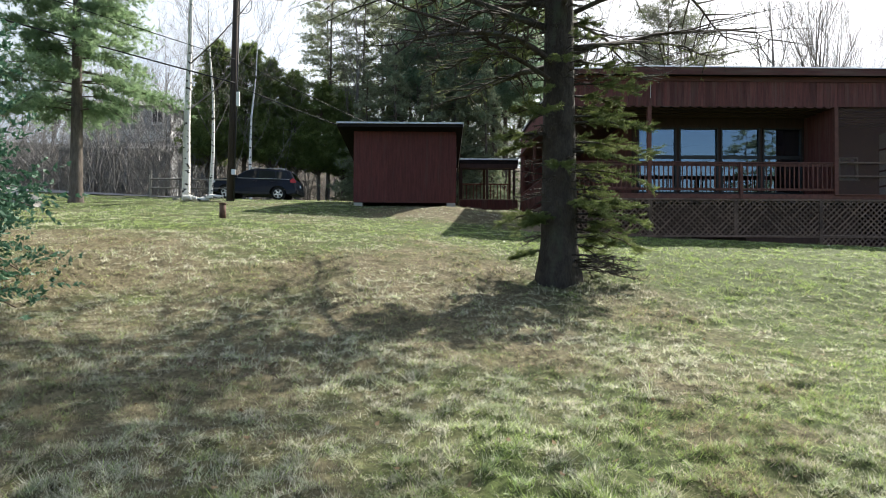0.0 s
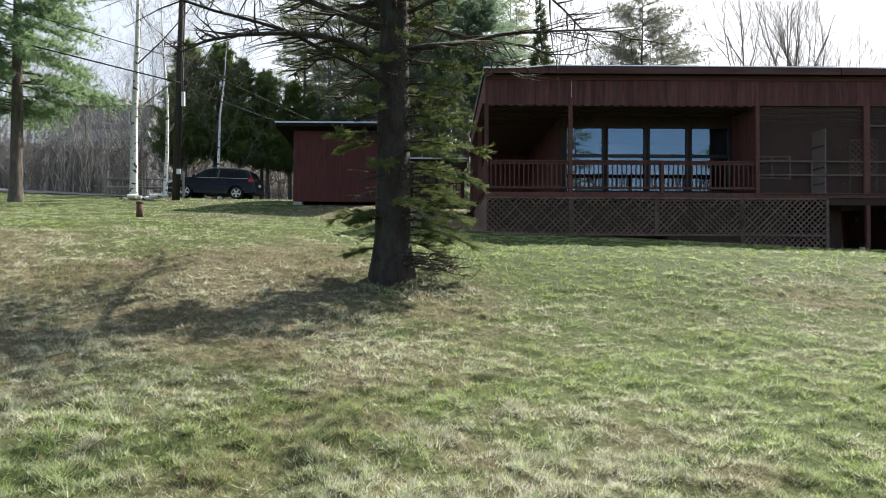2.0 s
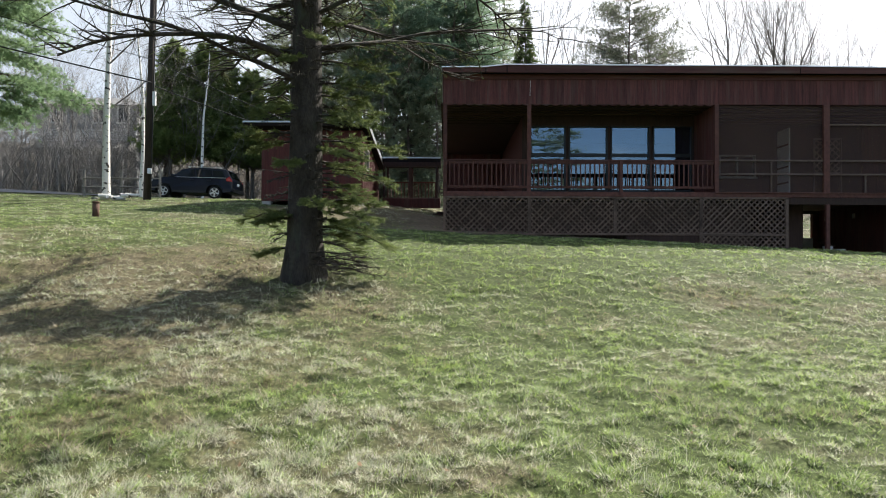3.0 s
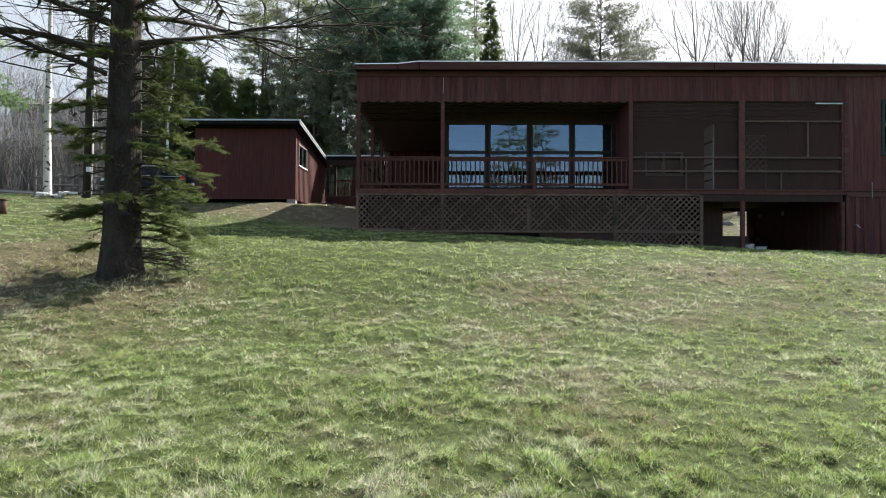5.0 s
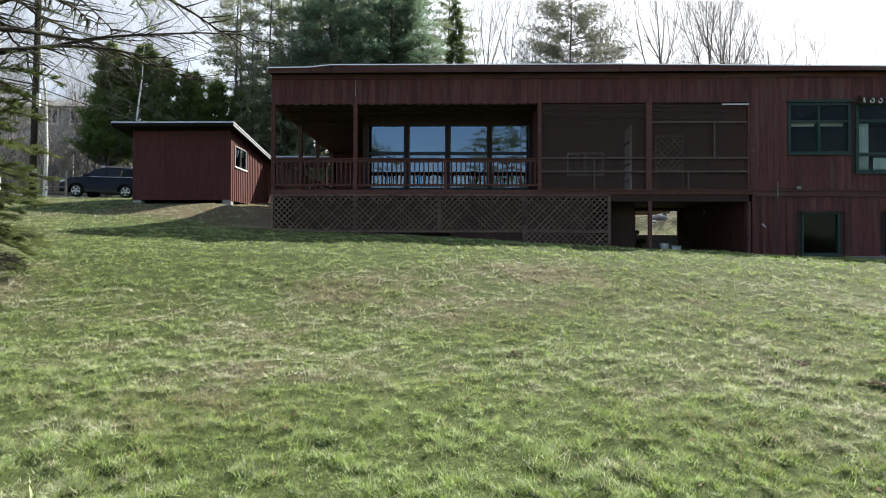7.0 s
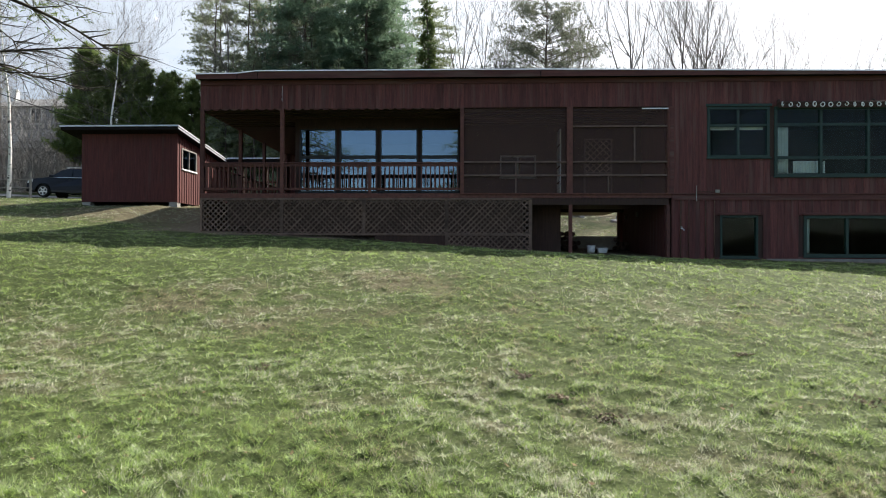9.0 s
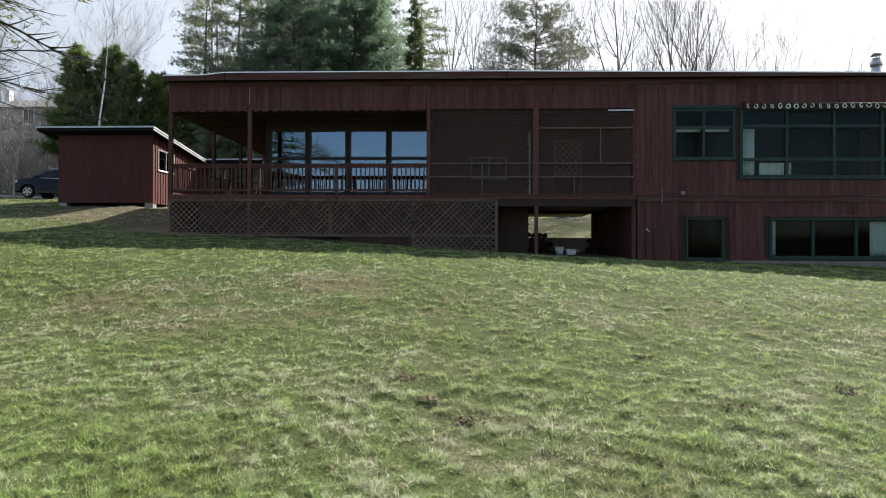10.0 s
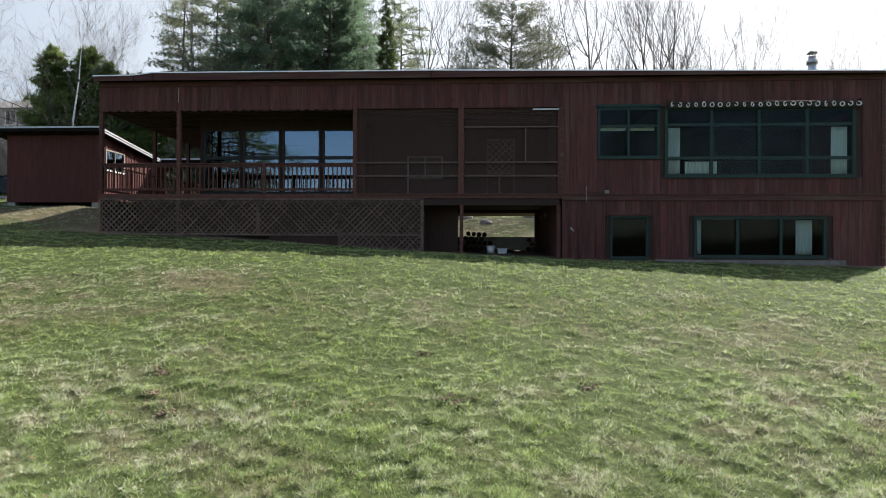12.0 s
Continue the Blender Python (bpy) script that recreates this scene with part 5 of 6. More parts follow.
for i in range(12):
    spruce_limb(rng, "dead_limb", rng.uniform(0.12, 0.4), rng.uniform(-70, 60), rng.uniform(0.5, 0.95), 0.012, rng.uniform(-0.1, 0.1), rng.uniform(0.0, 0.3), 0, 14, spruce)

for i in range(90):
    spruce_limb(rng, "dead_limb", rng.uniform(0.5, 4.6), i * 137.5 + rng.uniform(-15, 15), rng.uniform(0.16, 0.5), 0.009, rng.uniform(-0.3, 0.25), rng.uniform(0.0, 0.4), 0, 12, spruce)
for i in range(16):
    spruce_limb(rng, "live_bough", rng.uniform(0.9, 4.4), i * 137.5 + rng.uniform(-25, 25), rng.uniform(0.25, 0.6), 0.010, rng.uniform(-0.25, 0.1), rng.uniform(0.1, 0.4), 4, 14, spruce)

for i in range(15):
    spruce_limb(rng, "live_bough", rng.uniform(4.3, 5.7), i * 137.5 + rng.uniform(-20, 20), rng.uniform(2.4, 3.7), 0.045, rng.uniform(0.05, 0.2), rng.uniform(0.0, 0.16), 3, 34, spruce)

# young blue spruce at the lawn's edge
put(conifer("blue_spruce", "dense blue-green spruce on the lawn's edge", 5, 6.4, 2.6, 0.02, M_BLUESPR, M_BARK, 0.15, 34, 15, 0.38, 34, droop=0.16, rise=0.04,
            tpl_kind="spray", needles=18, gap=0.02, fill=0.10, width=0.055, shape=0.5, needle=0.20, loose=0.06, limb_r=0.014), -10.3, -11.7)

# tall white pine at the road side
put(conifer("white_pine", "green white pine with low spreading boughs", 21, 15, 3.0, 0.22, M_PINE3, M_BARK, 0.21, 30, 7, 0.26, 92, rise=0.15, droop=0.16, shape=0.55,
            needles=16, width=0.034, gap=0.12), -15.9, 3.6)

# dark cedars behind the car
ced = conifer("cedar_tree", "dense dark green cedar with bare brown lower stems", 31, 9.6, 1.8, 0.22, M_CEDAR, M_BARK, 0.16, 30, 11, 0.36, 19, rise=0.8, droop=0.1, shape=0.5, needles=13, gap=0.0,
              fill=0.35, group="cedars", width=0.05)
put(ced, -18.4, 23.5, 0, 1.06)
for x, y, t, s in ((-16.8, 24.5, 70, 1.10), (-15.0, 24.2, 140, 1.0), (-13.3, 24.8, 200, 0.92), (-19.8, 26.0, 260, 0.9), (-11.8, 25.0, 20, 0.86), (-10.2, 25.5, 320, 0.80), (-14.2, 26.5, 45, 0.95),
                   (-8.6, 24.5, 110, 0.66), (-7.0, 25.5, 15, 0.72), (-5.2, 24.5, 230, 0.6)):
    again(ced, x, y, t, s)

# woods behind
pine_a = conifer("pine_tree", "tall pine with layered green boughs", 41, 18.5, 4.6, 0.42, M_PINE, M_BARK, 0.25, 22, 7, 0.38, 66, rise=0.22, droop=0.1, shape=0.6, needles=14,
                 group="pines behind the house", width=0.034, gap=0.12)
put(pine_a, -3.5, 25.5, 0, 1.0)
for x, y, t, s in ((0.4, 26.5, 100, 1.0), (-1.4, 29.5, 250, 1.0), (1.3, 28, 200, 0.92)):
    again(pine_a, x, y, t, s)
pine_b = conifer("pine_tree", "thin pine with sparse grey-green boughs", 42, 19, 3.8, 0.42, M_PINE2, M_BARK, 0.17, 20, 6, 0.34, 40, rise=0.25, droop=0.1, shape=0.55,
                 needles=12, gap=0.36, group="pines behind the house", width=0.032, limb_r=0.032)
put(pine_b, -6.2, 26.5, 0, 0.92)
broad = conifer("pine_tree", "broad-crowned pine with thin grey-green foliage", 44, 16.2, 6.3, 0.36, M_PINE4, M_BARK, 0.2, 26, 7, 0.32, 84, rise=0.42, droop=0.1, shape=0.42,
                needles=12, gap=0.2, group="pines behind the house", width=0.026, limb_r=0.04)
put(broad, 13.6, 28.8, 0, 1.0)
for x, y, t, s in ((-9.5, 29.5, 30, 0.95), (-7.9, 31.5, 170, 1.0), (-4.6, 30.5, 290, 1.0), (-2.4, 31.0, 140, 0.95), (4.4, 31, 80, 0.9), (-11.9, 29, 60, 0.95), (-5.8, 28.5, 10, 0.95), (-3.6, 33, 75, 1.0), (-12.4, 32, 140, 0.95),
                   (0.6, 35, 220, 1.0), (-7.0, 36, 190, 1.0), (-1.8, 38, 20, 1.1), (4.6, 36, 280, 1.0)):
    again(pine_b, x, y, t, s)
put(conifer("fir_tree", "narrow dark fir behind the house", 43, 14.3, 1.9, 0.1, M_SPRUCE, M_BARK, 0.14, 34, 8, 0.34, 22, rise=0.0, droop=0.2, shape=0.85, needles=16, gap=0.06,
            width=0.04), 5.45, 23.0)

bare_a = bare_tree("bare_tree", "leafless grey hardwood tree", 51, 15, 0.15, M_TWIG, M_TWIG, 0.42, 4, "bare trees")
put(bare_a, 18.9, 23.0, 0, 1.0)
bare_c = bare_tree("bare_tree", "slender leafless grey tree in the woods", 57, 13, 0.12, M_TWIG, M_TWIG, 0.45, 3, "bare trees")
put(bare_c, -8.0, 33.0)
bare_b = bare_tree("bare_tree", "leafless grey hardwood tree with many stems", 52, 14, 0.12, M_TWIG, M_TWIG, 0.38, 4, "bare trees", stems=2)
put(bare_b, 24.5, 27.0, 0, 1.05)
for src, x, y, t, s in ((bare_a, 22.6, 25.5, 120, 0.98), (bare_b, 28.6, 29, 190, 0.9), (bare_a, 39.5, 33, 210, 0.72), (bare_b, 34.5, 37, 300, 0.8), (bare_a, 15.9, 29.5, 10, 0.95), (bare_a, 26.5, 31, 80, 1.05), (bare_b, 20.8, 28, 50, 0.98), (bare_a, 33, 33, 160, 0.85), (bare_b, 37, 34, 240, 0.8), (bare_a, 30, 36, 20, 0.8),
                        (bare_b, 42, 38, 130, 0.85), (bare_a, 46, 36, 250, 0.8), (bare_b, 9.2, 27, 60, 1.0), (bare_a, 7.2, 29, 190, 1.0), (bare_b, 51, 40, 15, 0.85),
                        (bare_a, -9.2, 26, 75, 0.9), (bare_b, -6.6, 25, 100, 0.9), (bare_a, 16.8, 34, 220, 1.05), (bare_b, -4.4, 31, 130, 1.1), (bare_a, 2.4, 35, 33, 1.1),
                        (bare_a, -26, 40, 10, 0.7), (bare_b, -32, 42, 60, 0.75), (bare_a, -22, 36, 140, 0.7), (bare_b, -38, 38, 100, 0.7), (bare_a, -44, 46, 200, 0.8),
                        (bare_b, -29, 50, 20, 0.9), (bare_a, -36, 56, 300, 0.9)):
    again(src, x, y, t, s)

# lower woods that close the view behind shed and house
rnd = random.Random(6)
for i in range(44):
    x, y = rnd.uniform(-16, 8), rnd.uniform(30, 54)
    src = (pine_b, bare_c, bare_c, bare_c)[i % 4]
    again(src, x, y, rnd.uniform(0, 360), rnd.uniform(0.34, 0.58) + 0.004 * (y - 27))
for x, y, t, s in ((-21, 26, 20, 0.62), (-23.5, 28, 100, 0.7), (-26.5, 26.5, 200, 0.66), (-29, 28.5, 300, 0.75), (-31.5, 27, 50, 0.6), (-34.5, 29, 150, 0.7), (-38, 28, 250, 0.66), (-42, 31, 10, 0.7)):
    again(bare_c, x, y, t, s)
for i in range(24):
    x, y = rnd.uniform(8, 60), rnd.uniform(34, 60)
    again(bare_c, x, y, rnd.uniform(0, 360), rnd.uniform(0.5, 0.8))

# young hemlocks that fill the gaps between the trunks behind shed and house
hem = conifer("hemlock_tree", "young grey-green hemlock with drooping boughs among the trunks", 47, 9.0, 2.2, 0.08, M_PINE2, M_BARK, 0.09, 20, 7, 0.36, 16, droop=0.2, rise=0.05, shape=0.7,
              needles=14, gap=0.08, width=0.05, group="hemlocks behind the shed")
put(hem, -9.6, 29.0)
rnd = random.Random(27)
for i in range(11):
    x, y = -10.0 + 1.4 * i + rnd.uniform(-0.6, 0.6), rnd.uniform(27.5, 35)
    again(hem, x, y, rnd.uniform(0, 360), rnd.uniform(0.7, 1.1))

for x, y, t, s in ((-6.2, 22.5, 40, 1.15), (-4.2, 21.5, 170, 1.0), (-2.4, 22.5, 290, 1.2), (-8.2, 22.5, 90, 0.95), (-0.4, 21.8, 10, 1.05)):
    again(hem, x, y, t, s)

# pines down the slope behind the camera, mirrored in the porch windows
for x, y, t, s in ((7.6, -36, 15, 0.86), (11.4, -38, 140, 0.92), (-9.5, -36, 200, 0.85), (-13.5, -39, 300, 0.95), (25.0, -37, 80, 0.9), (29.5, -41, 10, 0.95)):
    again(pine_b, x, y, t, s)

# white birches
birch = bare_tree("birch_tree", "white-barked birch with dark scars and bare twigs", 61, 12.5, 0.165, M_BIRCH, M_TWIG, 0.75, 4, "birches", first=0.28, limb=M_BIRCHLIMB)
put(birch, -13.55, 7.0)
slim = bare_tree("birch_tree", "slim leaning white birch", 66, 9.5, 0.10, M_BIRCH, M_TWIG, 0.5, 4, "birches", first=0.45, lean=0.08, limb=M_BIRCHLIMB)
put(slim, -13.85, 10.4, 30)
again(slim, -15.2, 21.0, 200, 1.15)

# thicket beyond the road: brush of mixed height, densest and most tangled near the ground
rng = np.random.default_rng(71)
A, B, RA, RB = [], [], [], []


def stem(p, d, length, r, twigs, bend):
    for k in range(4):
        q = p + d * length / 4
        A.append(p); B.append(q); RA.append(r * (1 - k * 0.22)); RB.append(r * (1 - (k + 1) * 0.22))
        for _ in range(twigs):
            dd = d * 0.8 + rng.normal(0, 0.75, 3)
            e = p + (q - p) * rng.random()
            g = e + dd * length * rng.uniform(0.08, 0.22)
            A.append(e); B.append(g); RA.append(r * 0.35); RB.append(0.004)
            A.append(g - (g - e) * 0.4); B.append(g + (dd + rng.normal(0, 0.7, 3)) * length * 0.07); RA.append(r * 0.22); RB.append(0.003)
        d = d + rng.normal(0, bend, 3)
        p = q


for i in range(1800):
    x, y = (rng.uniform(-75, -11), rng.uniform(22, 50)) if i < 1150 else (rng.uniform(-16, 60), rng.uniform(30, 62))
    if -34.5 < x < -23.5 and 31 < y < 39:
        continue
    tall = float(patchy(np.array(x), np.array(y), 4.0)) * rng.uniform(0.3, 1.0)
    if i % 3 == 0:
        stem(np.array([x, y, gzf(x, y) - 0.1]), np.array([rng.normal(0, 0.18), rng.normal(0, 0.18), 1.0]), 2.5 + 9.0 * tall, rng.uniform(0.02, 0.06), 3, 0.14)
    else:
        stem(np.array([x, y, gzf(x, y) - 0.1]), np.array([rng.normal(0, 0.7), rng.normal(0, 0.7), 1.0]), 0.8 + 3.2 * tall, rng.uniform(0.012, 0.028), 2, 0.35)
# tall brush close in front of the far house
for i in range(640):
    x, y = rng.uniform(-52, -18), rng.uniform(23, 30.5)
    stem(np.array([x, y, gzf(x, y) - 0.1]), np.array([rng.normal(0, 0.35), rng.normal(0, 0.3), 1.0]), rng.uniform(1.5, 4.0) + 5.5 * float(patchy(np.array(x), np.array(y), 3.0)) ** 1.5,
         rng.uniform(0.018, 0.05), 4, 0.16)
v, f = prisms(A, B, RA, RB, 3)
tagged(raw_mesh("thicket", v, f, M_BRUSH), "tangle of leafless grey brush beyond the road", "brush", kind="stuff")


# ---- road, fence, pole, car and small things ----
xs = np.arange(-70, -13.9, 1.0)
v, f = [], []
for i, x in enumerate(xs):
    c = 17.0 + 0.02 * (x + 14) ** 1 * 1.0
    for k, o in enumerate((-1.9, -1.0, 0.0, 1.0, 1.9)):
        v.append((x, c + o, gzf(x, c + o) + 0.07 - 0.012 * abs(o)))
    if i:
        for k in range(4):
            a = (i - 1) * 5 + k
            f.append((a, a + 5, a + 6, a + 1))
tagged(raw_mesh("road", v, np.array(f)[:, ::-1], M_ASPHALT, smooth=True), "narrow grey asphalt lane", "road", kind="structure")

fence = thing("rail_fence", (-15, 11.1, 2.0), "weathered grey split-rail fence beside the lane", "fence")
fx = [-16.85, -15.1, -13.3]
for x in fx:
    z = gzf(x, 11.1)
    part("post", tube(bmesh.new(), (x, 11.1, z - 0.2), (x, 11.1, z + 1.25), 0.06, 0.055, 7), M_FENCE, fence)
for a, b in zip(fx, fx[1:]):
    for h in (0.45, 0.85):
        za, zb = gzf(a, 11.1) + h, gzf(b, 11.1) + h
        part("rail", tube(bmesh.new(), (a, 11.02, za), (b, 11.02, zb + 0.03), 0.036, 0.03, 6), M_FENCE, fence)

pole = thing("utility_pole", (-11.6, 6.4, gzf(-11.6, 6.4)), "tall dark wooden utility pole with a conduit and cables", "utility pole")
pz = gzf(-11.6, 6.4)
part("shaft", tube(bmesh.new(), (-11.62, 6.4, pz - 0.4), (-11.42, 6.4, pz + 9.6), 0.145, 0.11, 14), M_POLE, pole, smooth=True)
part("conduit", tube(bmesh.new(), (-11.44, 6.3, pz), (-11.28, 6.3, pz + 8.6), 0.03, sides=8), M_CABLE, pole, smooth=True)
part("box", box(-11.36, -11.24, 6.2, 6.29, pz + 3.65, pz + 4.2), M_WHITE, pole, "pale plastic box")
part("meter", box(-11.5, -11.36, 6.16, 6.26, pz + 1.0, pz + 1.2), M_STEEL, pole)
part("insulator", tube(bmesh.new(), (-11.44, 6.3, pz + 8.5), (-11.2, 6.2, pz + 8.55), 0.04), M_STEEL, pole)
coil = bmesh.new()
for k in range(20):
    a0, a1 = k * math.pi / 10, (k + 1) * math.pi / 10
    tube(coil, (-11.1 + 0.28 * math.cos(a0), 6.3, pz + 7.6 + 0.35 * math.sin(a0)), (-11.1 + 0.28 * math.cos(a1), 6.3, pz + 7.6 + 0.35 * math.sin(a1)), 0.012, sides=5, caps=False)
bmesh.ops.remove_doubles(coil, verts=coil.verts, dist=0.004)
part("cable_coil", coil, M_CABLE, pole)
part("crossarm", box(-11.9, -11.0, 6.28, 6.36, pz + 8.9, pz + 9.0), M_POLE, pole)


def cable(name, a, b, sag, r, label):
    a, b = Vector(a), Vector(b)
    cu = bpy.data.curves.new(name, "CURVE")
    cu.dimensions, cu.bevel_depth, cu.bevel_resolution = "3D", r, 1
    sp = cu.splines.new("POLY")
    sp.points.add(16)
    for i in range(17):
        p = a.lerp(b, i / 16) - Vector((0, 0, sag * 4 * (i / 16) * (1 - i / 16)))
        sp.points[i].co = (*p, 1)
    cu.materials.append(M_CABLE)
    return tagged(new(name, cu), label, "cable", "overhead cables")


cable("overhead_cable", (-11.45, 6.3, 6.1), (-29.5, -14.2, 7.2), 0.1, 0.026, "thick black overhead cable from the pole")
cable("overhead_cable", (-11.43, 6.3, 7.0), (-26.0, -10.2, 8.4), 0.1, 0.014, "thin overhead cable from the pole")
cable("overhead_cable", (-11.4, 6.35, 7.0), (-2.9, 9.9, 3.75), 0.12, 0.014, "thin overhead cable to the shed")
cable("overhead_cable", (-11.4, 6.35, 6.0), (-3.1, 9.8, 3.7), 0.15, 0.018, "black overhead cable to the shed")

# iron pipe stump on the lawn
sx, sy = -9.2, -1.35
z = gzf(sx, sy)
stump = thing("iron_post", (sx, sy, z), "short rusty capped iron post standing in the grass", "post")
part("pipe", tube(bmesh.new(), (sx, sy, z - 0.1), (sx, sy, z + 0.36), 0.085, sides=16), M_RUST, stump, smooth=True)
part("cap", tube(bmesh.new(), (sx, sy, z + 0.36), (sx, sy, z + 0.40), 0.098, 0.09, sides=16), M_RUST, stump, smooth=True)


def rock(x, y, r, seed, label, flat=0.6):
    bm = bmesh.new()
    bmesh.ops.create_icosphere(bm, subdivisions=3, radius=1)
    rnd = random.Random(seed)
    off = Vector((rnd.random() * 9, rnd.random() * 9, rnd.random() * 9))
    for v in bm.verts:
        k = 1 + 0.35 * noise.noise(v.co * 1.3 + off) + 0.12 * noise.noise(v.co * 3.5 + off)
        v.co = Vector((v.co.x * k * r, v.co.y * k * r * 0.8, v.co.z * k * r * flat))
    bmesh.ops.translate(bm, verts=bm.verts, vec=(x, y, gzf(x, y) + 0.1 * r))
    tagged(part("boulder", bm, M_STONE, None, smooth=True), label, "rock", "rocks on the lawn")


rock(-16.6, 1.6, 0.75, 3, "low grey boulder in the grass", 0.5)
for i, (x, y, r) in enumerate(((-13.75, 6.55, 0.13), (-13.2, 6.5, 0.11), (-12.75, 6.4, 0.15), (-13.3, 6.8, 0.12))):
    rock(x, y, r, 10 + i, "pale stone at the foot of the birch", 0.7)
rnd = random.Random(8)
for i in range(12):
    rock(12 + rnd.uniform(-3, 9), 15 + rnd.uniform(0, 9), rnd.uniform(0.2, 0.6), 30 + i, "grey field stone on the slope behind the house", 0.6)

# bare soil thrown up in the lawn: loose crumbs, half sunk in the grass
rnd = random.Random(19)
bm = bmesh.new()
for x, y, r in ((-4.95, -13.1, 0.20), (-5.4, -13.0, 0.12), (8.44, -12.37, 0.09), (9.02, -13.4, 0.10), (8.7, -13.0, 0.10), (10.86, -11.46, 0.09), (12.4, -12.4, 0.08), (11.2, -12.9, 0.12), (6.0, -12.2, 0.1)):
    for k in range(48):
        s_ = rnd.uniform(0.004, 0.016)
        px, py = x + rnd.gauss(0, r * 0.6), y + rnd.gauss(0, r * 0.5)
        c = bmesh.ops.create_icosphere(bm, subdivisions=1, radius=s_, matrix=pose(px, py, gzf(px, py) + s_ * 0.5 + 0.01))
        for v in c["verts"]:
            v.co += Vector((rnd.uniform(-1, 1), rnd.uniform(-1, 1), rnd.uniform(-1, 1))) * s_ * 0.35
tagged(part("soil_crumbs", bm, M_CLOD, None), "loose crumbs of bare brown soil in the grass", "soil", kind="stuff")

# birch logs dropped beside the pole
rnd = random.Random(14)
for i in range(9):
    x, y, a = rnd.uniform(-13.2, -12.0), rnd.uniform(5.8, 6.4), rnd.uniform(-0.6, 0.6)
    z = gzf(x, y) + 0.08 + 0.05 * (i % 3)
    d = Vector((math.cos(a), math.sin(a), 0)) * rnd.uniform(0.14, 0.26)
    bm = tube(bmesh.new(), Vector((x, y, z)) - d, Vector((x, y, z)) + d, rnd.uniform(0.06, 0.1), rnd.uniform(0.05, 0.08), 9)
    tagged(part("birch_log", bm, M_BIRCH, None), "pale birch log lying beside the utility pole", "log", "birch logs")

# firewood and a pail in the undercroft
rnd = random.Random(4)
for x0, count, rows in ((10.95, 5, 4), (13.18, 2, 3)):
    for row in range(rows):
        for k in range(count - row // 2):
            x, r = x0 + (k + 0.5 * (row % 2)) * 0.19, rnd.uniform(0.075, 0.092)
            z = gzf(x, 4.0) + 0.09 + row * 0.155
            bm = tube(bmesh.new(), (x, 3.75 + rnd.uniform(-0.06, 0.06), z), (x + rnd.uniform(-0.02, 0.02), 4.2 + rnd.uniform(-0.06, 0.06), z), r, r * 0.92, 7)
            tagged(part("log", bm, M_DARKWOOD_SHADE, None), "dark split log stacked in the undercroft", "firewood", "logs in the undercroft")
bx_, by_ = 11.78, 1.4
z = gzf(bx_, by_)
pail = thing("pail", (bx_, by_, z), "white plastic pail on the undercroft floor", "bucket")
part("body", tube(bmesh.new(), (bx_, by_, z), (bx_, by_, z + 0.24), 0.11, 0.135, 16), M_WHITE, pail, smooth=True)
part("rim", tube(bmesh.new(), (bx_, by_, z + 0.225), (bx_, by_, z + 0.245), 0.145, 0.145, 16), M_WHITE, pail, smooth=True)
tz = gzf(12.15, 1.5)
tub = thing("plastic_tub", (12.15, 1.5, tz), "low white plastic tub beside the pail in the undercroft", "tub")
bm = box(12.0, 12.3, 1.38, 1.62, tz - 0.01, tz + 0.16, 0.015)
for v in bm.verts:
    if v.co.z < tz + 0.05:
        v.co.x, v.co.y = 12.15 + (v.co.x - 12.15) * 0.86, 1.5 + (v.co.y - 1.5) * 0.86
part("body", bm, M_WHITE, tub)
part("rim", box(11.985, 12.315, 1.365, 1.635, tz + 0.145, tz + 0.165, 0.006), M_WHITE, tub)


# ---- the car ----
def extrude_profile(prof, y0, y1, tuck):
    """A side profile (x, z) extruded across y; tuck(z) narrows the upper body."""
    bm = bmesh.new()
    n = len(prof)
    ys = [y0, y0 + 0.06, (y0 + y1) / 2, y1 - 0.06, y1]
    mid = (y0 + y1) / 2
    rows = []
    for j, y in enumerate(ys):
        edge = j in (0, 4)
        row = []
        for x, z in prof:
            yy = mid + (y - mid) * tuck(z)
            row.append(bm.verts.new((x * (0.985 if edge else 1.0), yy, z - (0.02 if edge and z > 1.2 else 0))))
        rows.append(row)
    for a, b in zip(rows, rows[1:]):
        for i in range(n):
            bm.faces.new((a[i], a[(i + 1) % n], b[(i + 1) % n], b[i]))
    bm.faces.new(rows[0][::-1])
    bm.faces.new(rows[-1])
    bmesh.ops.recalc_face_normals(bm, faces=bm.faces)
    return bm


def tuck(z):
    return 1.0 if z < 0.95 else 1.0 - 0.22 * (z - 0.95) / 0.75


def side_panel(pts, y, th=0.012):
    bm = bmesh.new()
    s = 1 if y > 0 else -1
    fr = [bm.verts.new((x, s * (abs(y) * tuck(z) + th), z)) for x, z in pts]
    bk = [bm.verts.new((x, s * (abs(y) * tuck(z) - 0.03), z)) for x, z in pts]
    bm.faces.new(fr)
    n = len(pts)
    for i in range(n):
        bm.faces.new((fr[i], fr[(i + 1) % n], bk[(i + 1) % n], bk[i]))
    bmesh.ops.recalc_face_normals(bm, faces=bm.faces)
    return bm


car = thing("car", (0, 0, 0), "dark navy sport utility car parked on the grass", "car")
